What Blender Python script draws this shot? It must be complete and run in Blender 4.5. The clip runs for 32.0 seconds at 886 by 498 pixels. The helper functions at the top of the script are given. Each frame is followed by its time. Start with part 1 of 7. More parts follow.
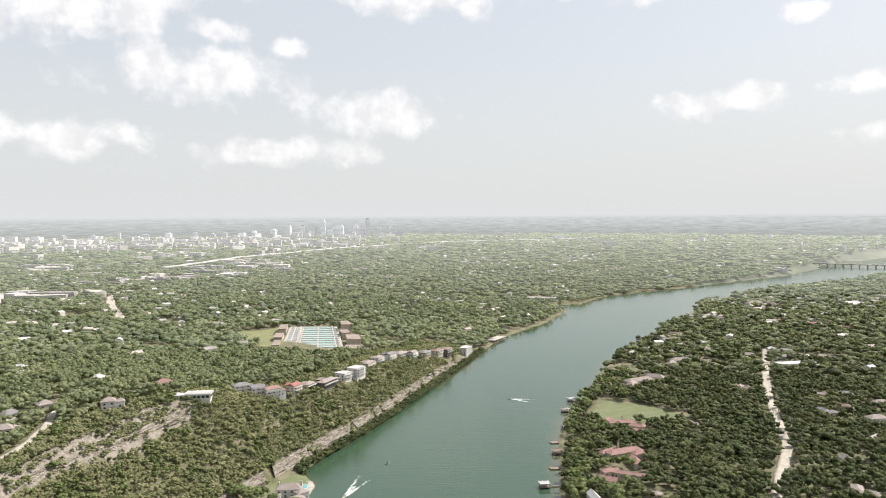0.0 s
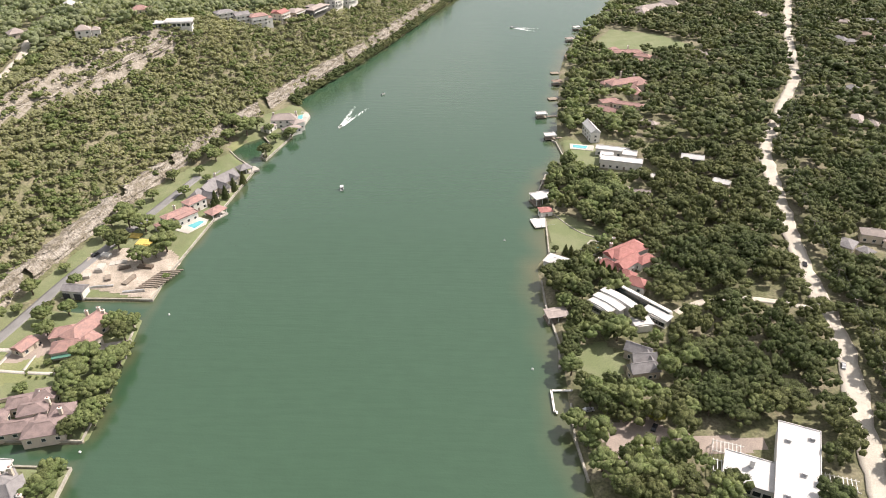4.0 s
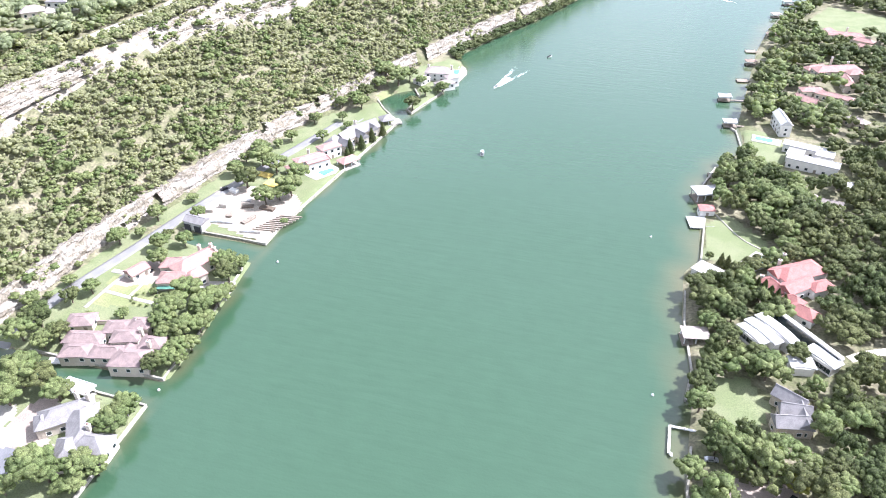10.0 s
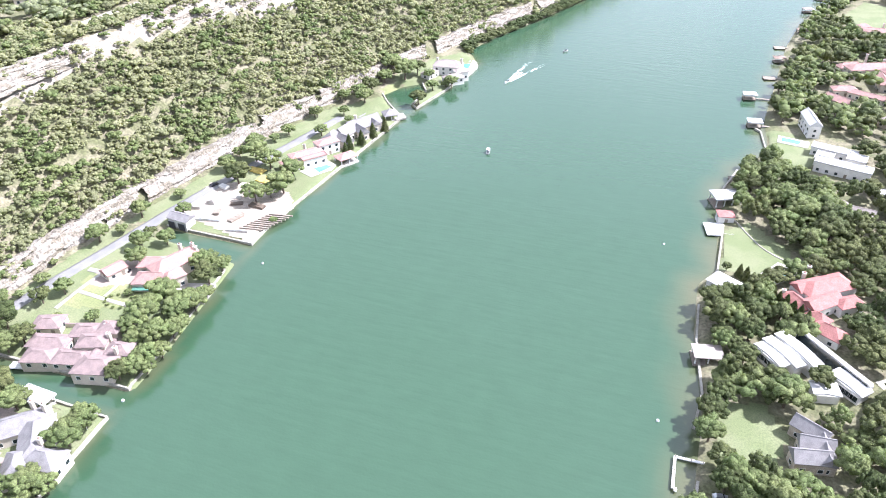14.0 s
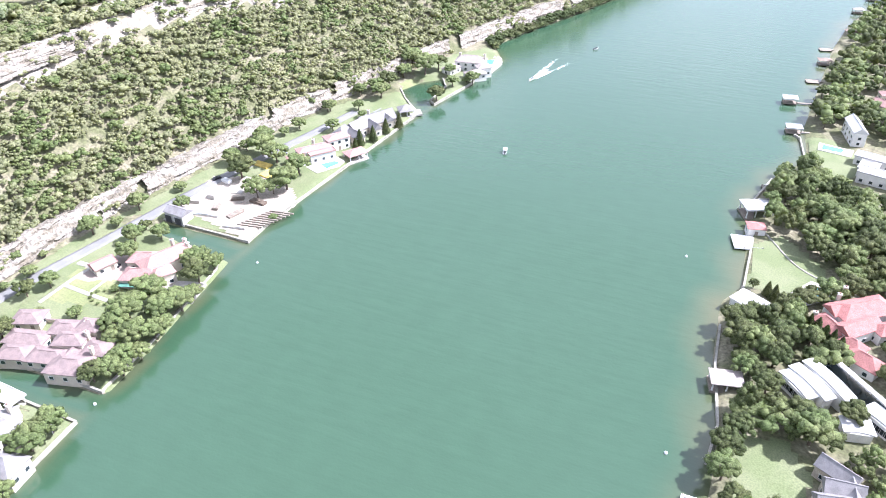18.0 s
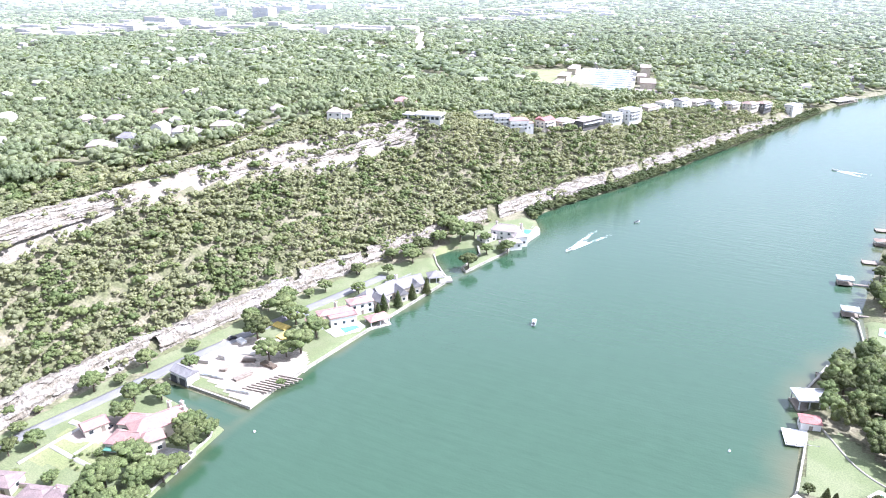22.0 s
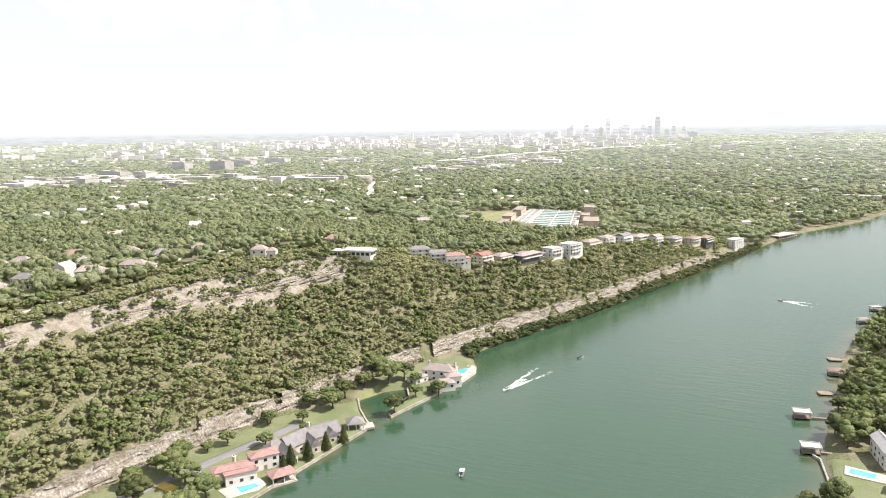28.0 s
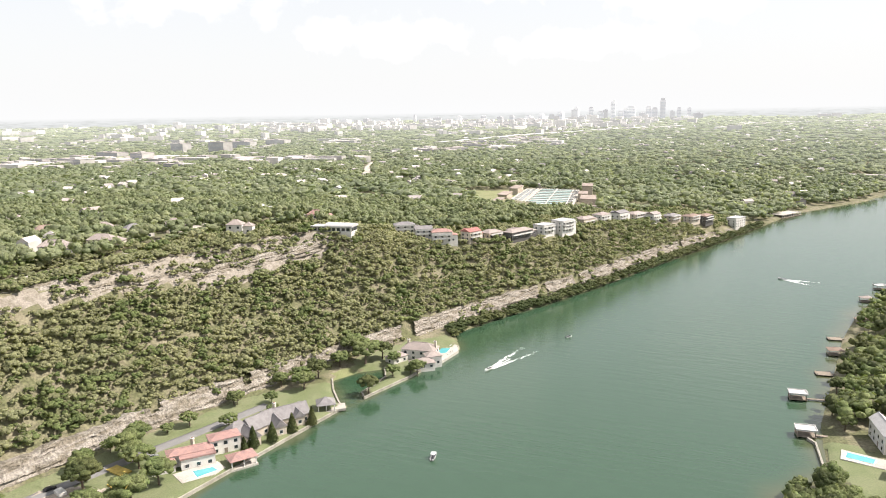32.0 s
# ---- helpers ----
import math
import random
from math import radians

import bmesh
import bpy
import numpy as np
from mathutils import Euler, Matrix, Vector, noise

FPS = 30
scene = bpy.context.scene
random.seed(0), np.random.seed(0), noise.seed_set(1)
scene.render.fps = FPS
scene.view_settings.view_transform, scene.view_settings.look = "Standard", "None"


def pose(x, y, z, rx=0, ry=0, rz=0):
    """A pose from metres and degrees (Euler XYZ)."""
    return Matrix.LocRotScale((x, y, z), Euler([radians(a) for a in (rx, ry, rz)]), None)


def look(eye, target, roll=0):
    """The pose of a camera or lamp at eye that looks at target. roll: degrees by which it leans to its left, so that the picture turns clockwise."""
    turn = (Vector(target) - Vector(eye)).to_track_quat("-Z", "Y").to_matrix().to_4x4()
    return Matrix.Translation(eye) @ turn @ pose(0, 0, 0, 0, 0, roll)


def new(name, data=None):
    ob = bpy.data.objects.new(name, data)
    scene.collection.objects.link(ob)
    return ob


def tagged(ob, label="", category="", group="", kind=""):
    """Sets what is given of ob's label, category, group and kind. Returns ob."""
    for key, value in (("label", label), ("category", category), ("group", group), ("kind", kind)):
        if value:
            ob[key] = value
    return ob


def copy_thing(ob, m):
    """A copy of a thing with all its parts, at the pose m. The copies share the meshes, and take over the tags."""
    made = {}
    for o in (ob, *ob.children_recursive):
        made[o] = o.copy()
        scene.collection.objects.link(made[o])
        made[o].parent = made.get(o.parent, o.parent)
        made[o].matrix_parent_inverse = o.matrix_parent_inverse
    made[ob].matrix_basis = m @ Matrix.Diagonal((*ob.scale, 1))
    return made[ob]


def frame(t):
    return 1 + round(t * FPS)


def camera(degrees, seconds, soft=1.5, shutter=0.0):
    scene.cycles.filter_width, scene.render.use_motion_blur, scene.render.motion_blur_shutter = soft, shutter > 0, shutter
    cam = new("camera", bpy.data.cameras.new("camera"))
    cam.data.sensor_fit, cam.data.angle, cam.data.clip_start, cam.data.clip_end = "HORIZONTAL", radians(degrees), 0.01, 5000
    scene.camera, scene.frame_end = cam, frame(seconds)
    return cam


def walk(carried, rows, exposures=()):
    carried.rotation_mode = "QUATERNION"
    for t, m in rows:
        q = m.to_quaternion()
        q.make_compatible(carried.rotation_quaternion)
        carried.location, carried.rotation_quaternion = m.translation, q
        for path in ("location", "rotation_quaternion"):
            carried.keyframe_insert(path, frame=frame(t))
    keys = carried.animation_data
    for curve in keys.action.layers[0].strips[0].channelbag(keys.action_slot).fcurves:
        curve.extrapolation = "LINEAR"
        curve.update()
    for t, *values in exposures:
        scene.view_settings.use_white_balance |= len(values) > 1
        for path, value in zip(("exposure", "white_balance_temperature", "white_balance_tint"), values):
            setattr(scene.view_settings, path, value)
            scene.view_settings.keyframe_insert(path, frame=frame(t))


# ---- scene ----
# camera: a drone that flies up the river while it sinks, tilts and turns
cam = camera(63.71, 32.0, 1.0)


def flight(x, y, z, yaw, pitch, roll):
    """Yaw to the left of +y, pitch up, roll, in degrees."""
    a, b = radians(yaw), radians(pitch)
    ahead = Vector((-math.sin(a) * math.cos(b), math.cos(a) * math.cos(b), math.sin(b)))
    eye = Vector((x, y, z))
    return look(eye, eye + ahead * 10, roll)


FLIGHT = [
    (0.0, -0.00, 0.00, 217.86, 0.635, -2.616, -0.365),
    (0.5, 0.62, 2.24, 216.00, 0.682, -4.268, -0.340),
    (1.0, 1.27, 4.58, 214.34, 0.773, -8.099, -0.365),
    (1.5, 2.07, 7.20, 213.10, 0.886, -12.955, -0.412),
    (2.0, 2.97, 10.05, 212.10, 0.975, -17.882, -0.468),
    (2.5, 3.88, 12.92, 211.25, 1.070, -22.609, -0.491),
    (3.0, 4.82, 15.95, 210.46, 1.127, -26.129, -0.540),
    (3.5, 5.87, 19.06, 209.62, 1.206, -29.222, -0.604),
    (5.5, 8.90, 32.55, 204.39, 3.172, -33.820, -0.544),
    (6.0, 9.99, 35.31, 203.19, 6.509, -33.787, -0.356),
    (6.5, 11.17, 38.02, 202.02, 9.081, -33.814, -0.227),
    (7.0, 12.37, 40.87, 200.98, 11.101, -33.869, -0.125),
    (7.5, 13.59, 43.87, 199.91, 12.384, -33.946, -0.113),
    (8.0, 14.85, 46.97, 198.77, 13.582, -34.000, -0.123),
    (8.5, 16.08, 50.10, 197.65, 14.647, -34.052, -0.097),
    (9.0, 17.18, 53.26, 196.49, 15.381, -34.095, -0.102),
    (9.5, 18.14, 56.31, 195.33, 15.975, -34.149, -0.122),
    (10.0, 18.94, 59.18, 194.14, 16.462, -34.184, -0.198),
    (10.5, 19.52, 62.09, 192.81, 16.798, -34.223, -0.151),
    (11.0, 20.00, 64.97, 191.40, 17.140, -34.210, -0.173),
    (11.5, 20.50, 67.82, 189.98, 17.509, -34.227, -0.193),
    (12.0, 21.10, 70.69, 188.68, 17.876, -34.259, -0.217),
    (12.5, 21.84, 73.62, 187.48, 18.007, -34.302, -0.223),
    (13.0, 22.71, 76.53, 186.33, 18.152, -34.329, -0.257),
    (13.5, 23.70, 79.36, 185.25, 18.418, -34.381, -0.287),
    (14.0, 24.83, 82.13, 184.25, 18.703, -34.409, -0.351),
    (14.5, 25.97, 84.93, 183.26, 19.004, -34.457, -0.413),
    (16.5, 28.62, 95.59, 178.57, 19.893, -34.503, -0.366),
    (17.0, 29.67, 98.14, 177.39, 20.264, -34.466, -0.440),
    (17.5, 30.71, 100.58, 176.35, 21.129, -34.476, -0.437),
    (18.0, 31.68, 102.97, 175.50, 22.169, -34.493, -0.401),
    (18.5, 32.61, 105.49, 174.78, 23.203, -34.522, -0.282),
    (19.0, 33.51, 108.20, 174.16, 24.281, -34.564, -0.194),
    (19.5, 34.42, 111.09, 173.57, 25.492, -33.852, -0.170),
    (20.0, 35.39, 114.03, 172.95, 26.646, -31.717, -0.164),
    (20.5, 36.52, 116.95, 172.19, 27.208, -29.140, -0.155),
    (21.0, 37.74, 119.75, 171.22, 27.209, -26.529, -0.189),
    (21.5, 38.90, 122.54, 170.09, 27.187, -23.922, -0.217),
    (22.0, 40.03, 125.45, 168.84, 27.195, -21.289, -0.259),
    (22.5, 41.10, 128.35, 167.40, 27.194, -18.644, -0.337),
    (23.0, 42.06, 131.30, 165.70, 27.191, -15.985, -0.470),
    (23.5, 42.95, 134.25, 164.07, 27.128, -13.326, -0.506),
    (24.0, 43.73, 137.28, 162.59, 26.732, -10.723, -0.570),
    (24.5, 44.33, 140.28, 161.10, 25.892, -9.267, -0.575),
    (25.0, 44.90, 143.24, 159.76, 25.127, -9.248, -0.648),
    (25.5, 45.40, 146.13, 158.52, 24.495, -9.296, -0.708),
    (26.0, 45.95, 149.03, 157.35, 24.111, -9.319, -0.807),
    (26.5, 46.50, 151.93, 156.18, 24.085, -9.367, -0.851),
    (28.5, 48.90, 164.07, 151.76, 24.181, -9.499, -0.837),
    (29.0, 49.63, 166.94, 150.62, 24.209, -9.524, -0.853),
    (29.5, 50.40, 169.91, 149.43, 24.235, -9.534, -0.862),
    (30.0, 51.18, 172.84, 148.16, 24.263, -9.578, -0.911),
    (30.5, 51.92, 175.79, 146.89, 24.295, -9.745, -0.946),
    (31.0, 52.58, 178.72, 145.69, 24.308, -10.054, -0.949),
    (31.5, 53.21, 181.72, 144.54, 24.331, -10.382, -0.966),
    (32.0, 53.91, 184.74, 143.44, 24.613, -10.765, -0.934),
]
EXPOSURES = [(0, 0.32, 6550, 12), (1.6, 0.3, 6700, 15), (3.5, 0.48, 6800, 16), (5.5, 0.96, 6250, 17), (7.0, 1.32, 5880, 17), (9.0, 1.54, 5640, 18), (16.0, 1.52, 5600, 20), (20.0, 1.55, 5430, 21), (22.5, 1.5, 5400, 21), (24.5, 1.05, 5950, 15), (26.0, 0.85, 6400, 15), (32.0, 0.68, 6650, 14)]
walk(cam, [(r[0], flight(*r[1:])) for r in FLIGHT], EXPOSURES)

# ---- light ----
SUN_AZ, SUN_EL = radians(62), radians(50)   # azimuth from +y towards +x
sun_way = Vector((math.sin(SUN_AZ) * math.cos(SUN_EL), math.cos(SUN_AZ) * math.cos(SUN_EL), math.sin(SUN_EL)))
world = bpy.data.worlds.new("world")
scene.world = world
world.use_nodes = True


CLOUDS = [(-28, 15.2, 9.5, 3.4), (-23, 16.8, 6, 3), (-19, 10.6, 7.4, 2.3), (-6, 8.1, 5.6, 2.0), (-12.7, 12.9, 1.7, 0.8), (-17.5, 14.0, 2.4, 1.0), (20.5, 8.4, 6, 1.2), (16, 16.8, 3.8, 1.1), (9.5, 17.0, 1.8, 0.8), (31, 9, 3, 0.9), (31, 5.8, 3, 0.9), (-29, 6, 6, 1.6), (-13, 5.2, 7, 1.3), (-44, 9, 8, 2.2), (-56, 12, 7, 2.4), (-38, 12.5, 5, 1.6),
          (-24, 21, 12, 2.4), (26, 14, 1.8, 0.7), (-2, 17, 8, 1.8), (60, 14, 10, 3), (110, 18, 14, 4), (-100, 16, 14, 4), (170, 15, 14, 4), (-150, 20, 12, 4)]


def sky_nodes():
    nt = world.node_tree
    nt.nodes.clear()
    N, L = nt.nodes.new, nt.links.new
    out, bg, sky = N("ShaderNodeOutputWorld"), N("ShaderNodeBackground"), N("ShaderNodeTexSky")
    sky.sky_type, sky.sun_disc = "NISHITA", False
    sky.sun_elevation, sky.sun_rotation = SUN_EL, SUN_AZ
    sky.dust_density, sky.air_density = 3.0, 1.0
    geo, sep = N("ShaderNodeTexCoord"), N("ShaderNodeSeparateXYZ")
    L(geo.outputs["Generated"], sep.inputs[0])
    # clouds: heaps at given bearings (from +y towards +x) and heights in degrees, with half widths, torn by noise
    az, el = N("ShaderNodeMath"), N("ShaderNodeMath")
    az.operation, el.operation = "ARCTAN2", "ARCSINE"
    L(sep.outputs[0], az.inputs[0]); L(sep.outputs[1], az.inputs[1]); L(sep.outputs[2], el.inputs[0])
    flat = N("ShaderNodeCombineXYZ")
    L(az.outputs[0], flat.inputs[0]); L(el.outputs[0], flat.inputs[1])
    nearest = None
    for bearing, rise, wide, tall in CLOUDS:
        sub, div, ln = N("ShaderNodeVectorMath"), N("ShaderNodeVectorMath"), N("ShaderNodeVectorMath")
        sub.operation, div.operation, ln.operation = "SUBTRACT", "DIVIDE", "LENGTH"
        sub.inputs[1].default_value = (radians(bearing), radians(rise), 0)
        div.inputs[1].default_value = (radians(wide), radians(tall), 1)
        L(flat.outputs[0], sub.inputs[0]); L(sub.outputs[0], div.inputs[0]); L(div.outputs[0], ln.inputs[0])
        if nearest is None:
            nearest = ln.outputs["Value"]
        else:
            mn = N("ShaderNodeMath"); mn.operation = "SMOOTH_MIN"; mn.inputs[2].default_value = 0.3
            L(nearest, mn.inputs[0]); L(ln.outputs["Value"], mn.inputs[1])
            nearest = mn.outputs[0]
    ns = N("ShaderNodeTexNoise")
    ns.inputs["Scale"].default_value, ns.inputs["Detail"].default_value, ns.inputs["Roughness"].default_value = 21.0, 8.0, 0.55
    L(flat.outputs[0], ns.inputs["Vector"])
    tear = N("ShaderNodeMath"); tear.operation = "MULTIPLY_ADD"; tear.inputs[1].default_value = 2.8
    L(ns.outputs[0], tear.inputs[0]); 
    inv = N("ShaderNodeMath"); inv.operation = "SUBTRACT"; inv.inputs[0].default_value = -0.42
    L(nearest, inv.inputs[1]); L(inv.outputs[0], tear.inputs[2])
    ramp = N("ShaderNodeMapRange"); ramp.interpolation_type = "SMOOTHSTEP"
    ramp.inputs[1].default_value, ramp.inputs[2].default_value = -0.15, 0.7
    L(tear.outputs[0], ramp.inputs[0])
    veil = N("ShaderNodeMapRange")      # the haze near the horizon
    veil.inputs[1].default_value, veil.inputs[2].default_value = -0.01, 0.22
    veil.inputs[3].default_value, veil.inputs[4].default_value = 0.98, 0.74
    L(sep.outputs[2], veil.inputs[0])
    m0 = N("ShaderNodeMix"); m0.data_type = "RGBA"
    m0.inputs[7].default_value = (4.36, 4.54, 4.56, 1)
    L(veil.outputs[0], m0.inputs[0]); L(sky.outputs[0], m0.inputs[6])
    m1 = N("ShaderNodeMix"); m1.data_type = "RGBA"
    puff, tone, heap = N("ShaderNodeTexNoise"), N("ShaderNodeMapRange"), N("ShaderNodeMix")     # lit tops and grey hollows of the clouds
    puff.inputs["Scale"].default_value, puff.inputs["Detail"].default_value = 30.0, 5.0
    L(flat.outputs[0], puff.inputs["Vector"])
    tone.inputs[1].default_value, tone.inputs[2].default_value = 0.38, 0.6
    L(puff.outputs[0], tone.inputs[0])
    heap.data_type = "RGBA"
    heap.inputs[6].default_value, heap.inputs[7].default_value = (5.1, 5.15, 5.2, 1), (6.6, 6.55, 6.5, 1)
    L(tone.outputs[0], heap.inputs[0]); L(heap.outputs[2], m1.inputs[7])
    soft = N("ShaderNodeMath"); soft.operation = "MULTIPLY"; soft.inputs[1].default_value = 0.8
    L(ramp.outputs[0], soft.inputs[0])
    L(soft.outputs[0], m1.inputs[0]); L(m0.outputs[2], m1.inputs[6])
    # far country below the horizon, beyond the modelled ground: haze painted in as a paler tone towards the skyline,
    # with long pale and dark streaks
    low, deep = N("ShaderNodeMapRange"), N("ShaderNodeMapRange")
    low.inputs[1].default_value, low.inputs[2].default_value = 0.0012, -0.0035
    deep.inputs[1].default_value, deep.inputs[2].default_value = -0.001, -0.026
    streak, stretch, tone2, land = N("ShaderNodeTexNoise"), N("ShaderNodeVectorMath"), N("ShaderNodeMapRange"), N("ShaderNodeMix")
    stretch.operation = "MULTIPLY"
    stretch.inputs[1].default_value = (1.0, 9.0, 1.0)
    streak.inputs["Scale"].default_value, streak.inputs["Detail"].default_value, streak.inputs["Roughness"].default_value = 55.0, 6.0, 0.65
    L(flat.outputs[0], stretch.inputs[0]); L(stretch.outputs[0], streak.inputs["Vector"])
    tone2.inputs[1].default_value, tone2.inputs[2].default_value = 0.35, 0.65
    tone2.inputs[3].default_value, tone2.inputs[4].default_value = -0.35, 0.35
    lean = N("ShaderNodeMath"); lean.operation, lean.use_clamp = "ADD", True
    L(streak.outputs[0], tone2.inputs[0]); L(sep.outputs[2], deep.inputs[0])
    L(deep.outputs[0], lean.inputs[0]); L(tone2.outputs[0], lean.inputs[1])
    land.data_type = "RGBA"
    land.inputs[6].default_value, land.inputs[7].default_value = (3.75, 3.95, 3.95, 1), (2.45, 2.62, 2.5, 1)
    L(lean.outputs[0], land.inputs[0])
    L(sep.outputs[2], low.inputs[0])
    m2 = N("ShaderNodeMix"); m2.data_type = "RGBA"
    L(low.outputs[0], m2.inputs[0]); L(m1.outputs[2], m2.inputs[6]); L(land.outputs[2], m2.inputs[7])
    bg.inputs["Strength"].default_value = 0.14
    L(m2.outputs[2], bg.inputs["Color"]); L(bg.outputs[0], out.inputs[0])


sky_nodes()
sun = new("sun", bpy.data.lights.new("sun", "SUN"))
sun.data.energy, sun.data.angle, sun.data.color = 5.0, radians(0.6), (1.0, 0.95, 0.87)
sun.matrix_world = look(sun_way * 500, (0, 0, 0))


# ---- materials ----
def mat(name, colour, rough=0.8, vary=0.25, scale=0.5, fine=6.0, bump=0.3, metal=0.0, second=None, per_object=0.0, per_island=0.0, spec=0.4, bump_size=0.1, mix=(0.4, 0.62), squash=None, grain=(0.3, 0.7), thin=0.0):
    """A node material: base colour that varies at two scales, with fine relief. second: a second colour in patches."""
    m = bpy.data.materials.new(name)
    m.use_nodes = True
    nt = m.node_tree
    N, L = nt.nodes.new, nt.links.new
    bsdf = nt.nodes["Principled BSDF"]
    bsdf.inputs["Roughness"].default_value, bsdf.inputs["Metallic"].default_value = rough, metal
    bsdf.inputs["Specular IOR Level"].default_value = spec
    geo = N("ShaderNodeNewGeometry")
    big, small = N("ShaderNodeTexNoise"), N("ShaderNodeTexNoise")
    place = geo.outputs["Position"]
    if squash:      # layered: noise stretched along some axes
        mul = N("ShaderNodeVectorMath"); mul.operation = "MULTIPLY"
        mul.inputs[1].default_value = squash
        L(place, mul.inputs[0])
        place = mul.outputs[0]
    for n, s in ((big, scale), (small, fine)):
        L(place if n == big else geo.outputs["Position"], n.inputs["Vector"])
        n.inputs["Scale"].default_value, n.inputs["Detail"].default_value = s, 4.0
    base = N("ShaderNodeMix"); base.data_type = "RGBA"
    base.inputs[6].default_value = (*colour, 1)
    base.inputs[7].default_value = (*(second or [c * 0.75 for c in colour]), 1)
    edge = N("ShaderNodeMapRange")
    edge.inputs[1].default_value, edge.inputs[2].default_value = mix
    L(big.outputs[0], edge.inputs[0]); L(edge.outputs[0], base.inputs[0])
    hsv = N("ShaderNodeHueSaturation")
    val = N("ShaderNodeMapRange")
    val.inputs[1].default_value, val.inputs[2].default_value = grain
    val.inputs[3].default_value, val.inputs[4].default_value = 1 - vary, 1 + vary
    L(small.outputs[0], val.inputs[0])
    last = val.outputs[0]
    for amount, node, sock in ((per_object, "ShaderNodeObjectInfo", "Random"), (per_island, "ShaderNodeNewGeometry", "Random Per Island")):
        if amount:
            r, mr, mul = N(node), N("ShaderNodeMapRange"), N("ShaderNodeMath")
            mr.inputs[3].default_value, mr.inputs[4].default_value = 1 - amount, 1 + amount
            mul.operation = "MULTIPLY"
            L(r.outputs[sock], mr.inputs[0]); L(mr.outputs[0], mul.inputs[0]); L(last, mul.inputs[1])
            last = mul.outputs[0]
    L(last, hsv.inputs["Value"]); L(base.outputs[2], hsv.inputs["Color"]); L(hsv.outputs[0], bsdf.inputs["Base Color"])
    if bump:
        b = N("ShaderNodeBump")
        b.inputs["Strength"].default_value, b.inputs["Distance"].default_value = bump, bump_size
        L(small.outputs[0], b.inputs["Height"]); L(b.outputs[0], bsdf.inputs["Normal"])
    if thin:     # thin leaves let light pass
        tr, mx = N("ShaderNodeBsdfTranslucent"), N("ShaderNodeAddShader")
        warm = N("ShaderNodeMix"); warm.data_type, warm.blend_type = "RGBA", "MULTIPLY"
        warm.inputs[0].default_value, warm.inputs[7].default_value = 1.0, (1.1 * thin, 1.15 * thin, 0.7 * thin, 1)
        L(hsv.outputs[0], warm.inputs[6]); L(warm.outputs[2], tr.inputs["Color"])
        L(bsdf.outputs[0], mx.inputs[0]); L(tr.outputs[0], mx.inputs[1]); L(mx.outputs[0], nt.nodes["Material Output"].inputs["Surface"])
    return m


def haze_glow(m, near=1500.0, full=5000.0, glow=0.27):
    """Haze put in as emission that grows with distance from the origin, for what lies so far off that it is only a
    backdrop.
    """
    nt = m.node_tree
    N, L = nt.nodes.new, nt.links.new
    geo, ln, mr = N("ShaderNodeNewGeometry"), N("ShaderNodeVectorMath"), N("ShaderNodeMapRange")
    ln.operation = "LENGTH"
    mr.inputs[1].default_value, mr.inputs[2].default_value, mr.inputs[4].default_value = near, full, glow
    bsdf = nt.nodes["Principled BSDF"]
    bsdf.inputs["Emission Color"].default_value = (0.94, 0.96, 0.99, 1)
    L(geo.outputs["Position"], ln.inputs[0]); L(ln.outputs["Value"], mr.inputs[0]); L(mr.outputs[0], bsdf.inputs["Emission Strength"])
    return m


def water_material():
    m = mat("river_water", (0.030, 0.067, 0.036), 0.13, 0.03, 0.006, 0.12, 0.0, second=(0.034, 0.071, 0.041), spec=0.58, mix=(0.3, 0.7))
    nt = m.node_tree
    N, L = nt.nodes.new, nt.links.new
    geo, w1, w2, add, b = N("ShaderNodeNewGeometry"), N("ShaderNodeTexNoise"), N("ShaderNodeTexNoise"), N("ShaderNodeMath"), N("ShaderNodeBump")
    for n, s in ((w1, 0.22), (w2, 1.1)):
        n.inputs["Scale"].default_value, n.inputs["Detail"].default_value = s, 3.0
        L(geo.outputs["Position"], n.inputs["Vector"])
    add.operation = "ADD"
    long, w3, sum3 = N("ShaderNodeMapping"), N("ShaderNodeTexNoise"), N("ShaderNodeMath")     # wind ripples in long lines
    long.inputs["Rotation"].default_value, long.inputs["Scale"].default_value = (0, 0, 0.35), (0.05, 0.34, 1)
    w3.inputs["Scale"].default_value, w3.inputs["Detail"].default_value = 1.0, 2.0
    sum3.operation, sum3.inputs[1].default_value = "MULTIPLY_ADD", 2.2
    L(geo.outputs["Position"], long.inputs[0]); L(long.outputs[0], w3.inputs["Vector"])
    L(w1.outputs[0], add.inputs[0]); L(w2.outputs[0], add.inputs[1])
    L(w3.outputs[0], sum3.inputs[0]); L(add.outputs[0], sum3.inputs[2]); L(sum3.outputs[0], b.inputs["Height"])
    b.inputs["Strength"].default_value, b.inputs["Distance"].default_value = 0.2, 0.22
    bsdf = nt.nodes["Principled BSDF"]
    L(b.outputs[0], bsdf.inputs["Normal"])
    # silt shows through the shallows along the banks
    at, mx = N("ShaderNodeAttribute"), N("ShaderNodeMix")
    at.attribute_name = "shallow"
    mx.data_type = "RGBA"
    mx.inputs[7].default_value = (0.115, 0.098, 0.050, 1)
    was = bsdf.inputs["Base Color"].links[0].from_socket
    L(at.outputs["Fac"], mx.inputs[0]); L(was, mx.inputs[6]); L(mx.outputs[2], bsdf.inputs["Base Color"])
    return m


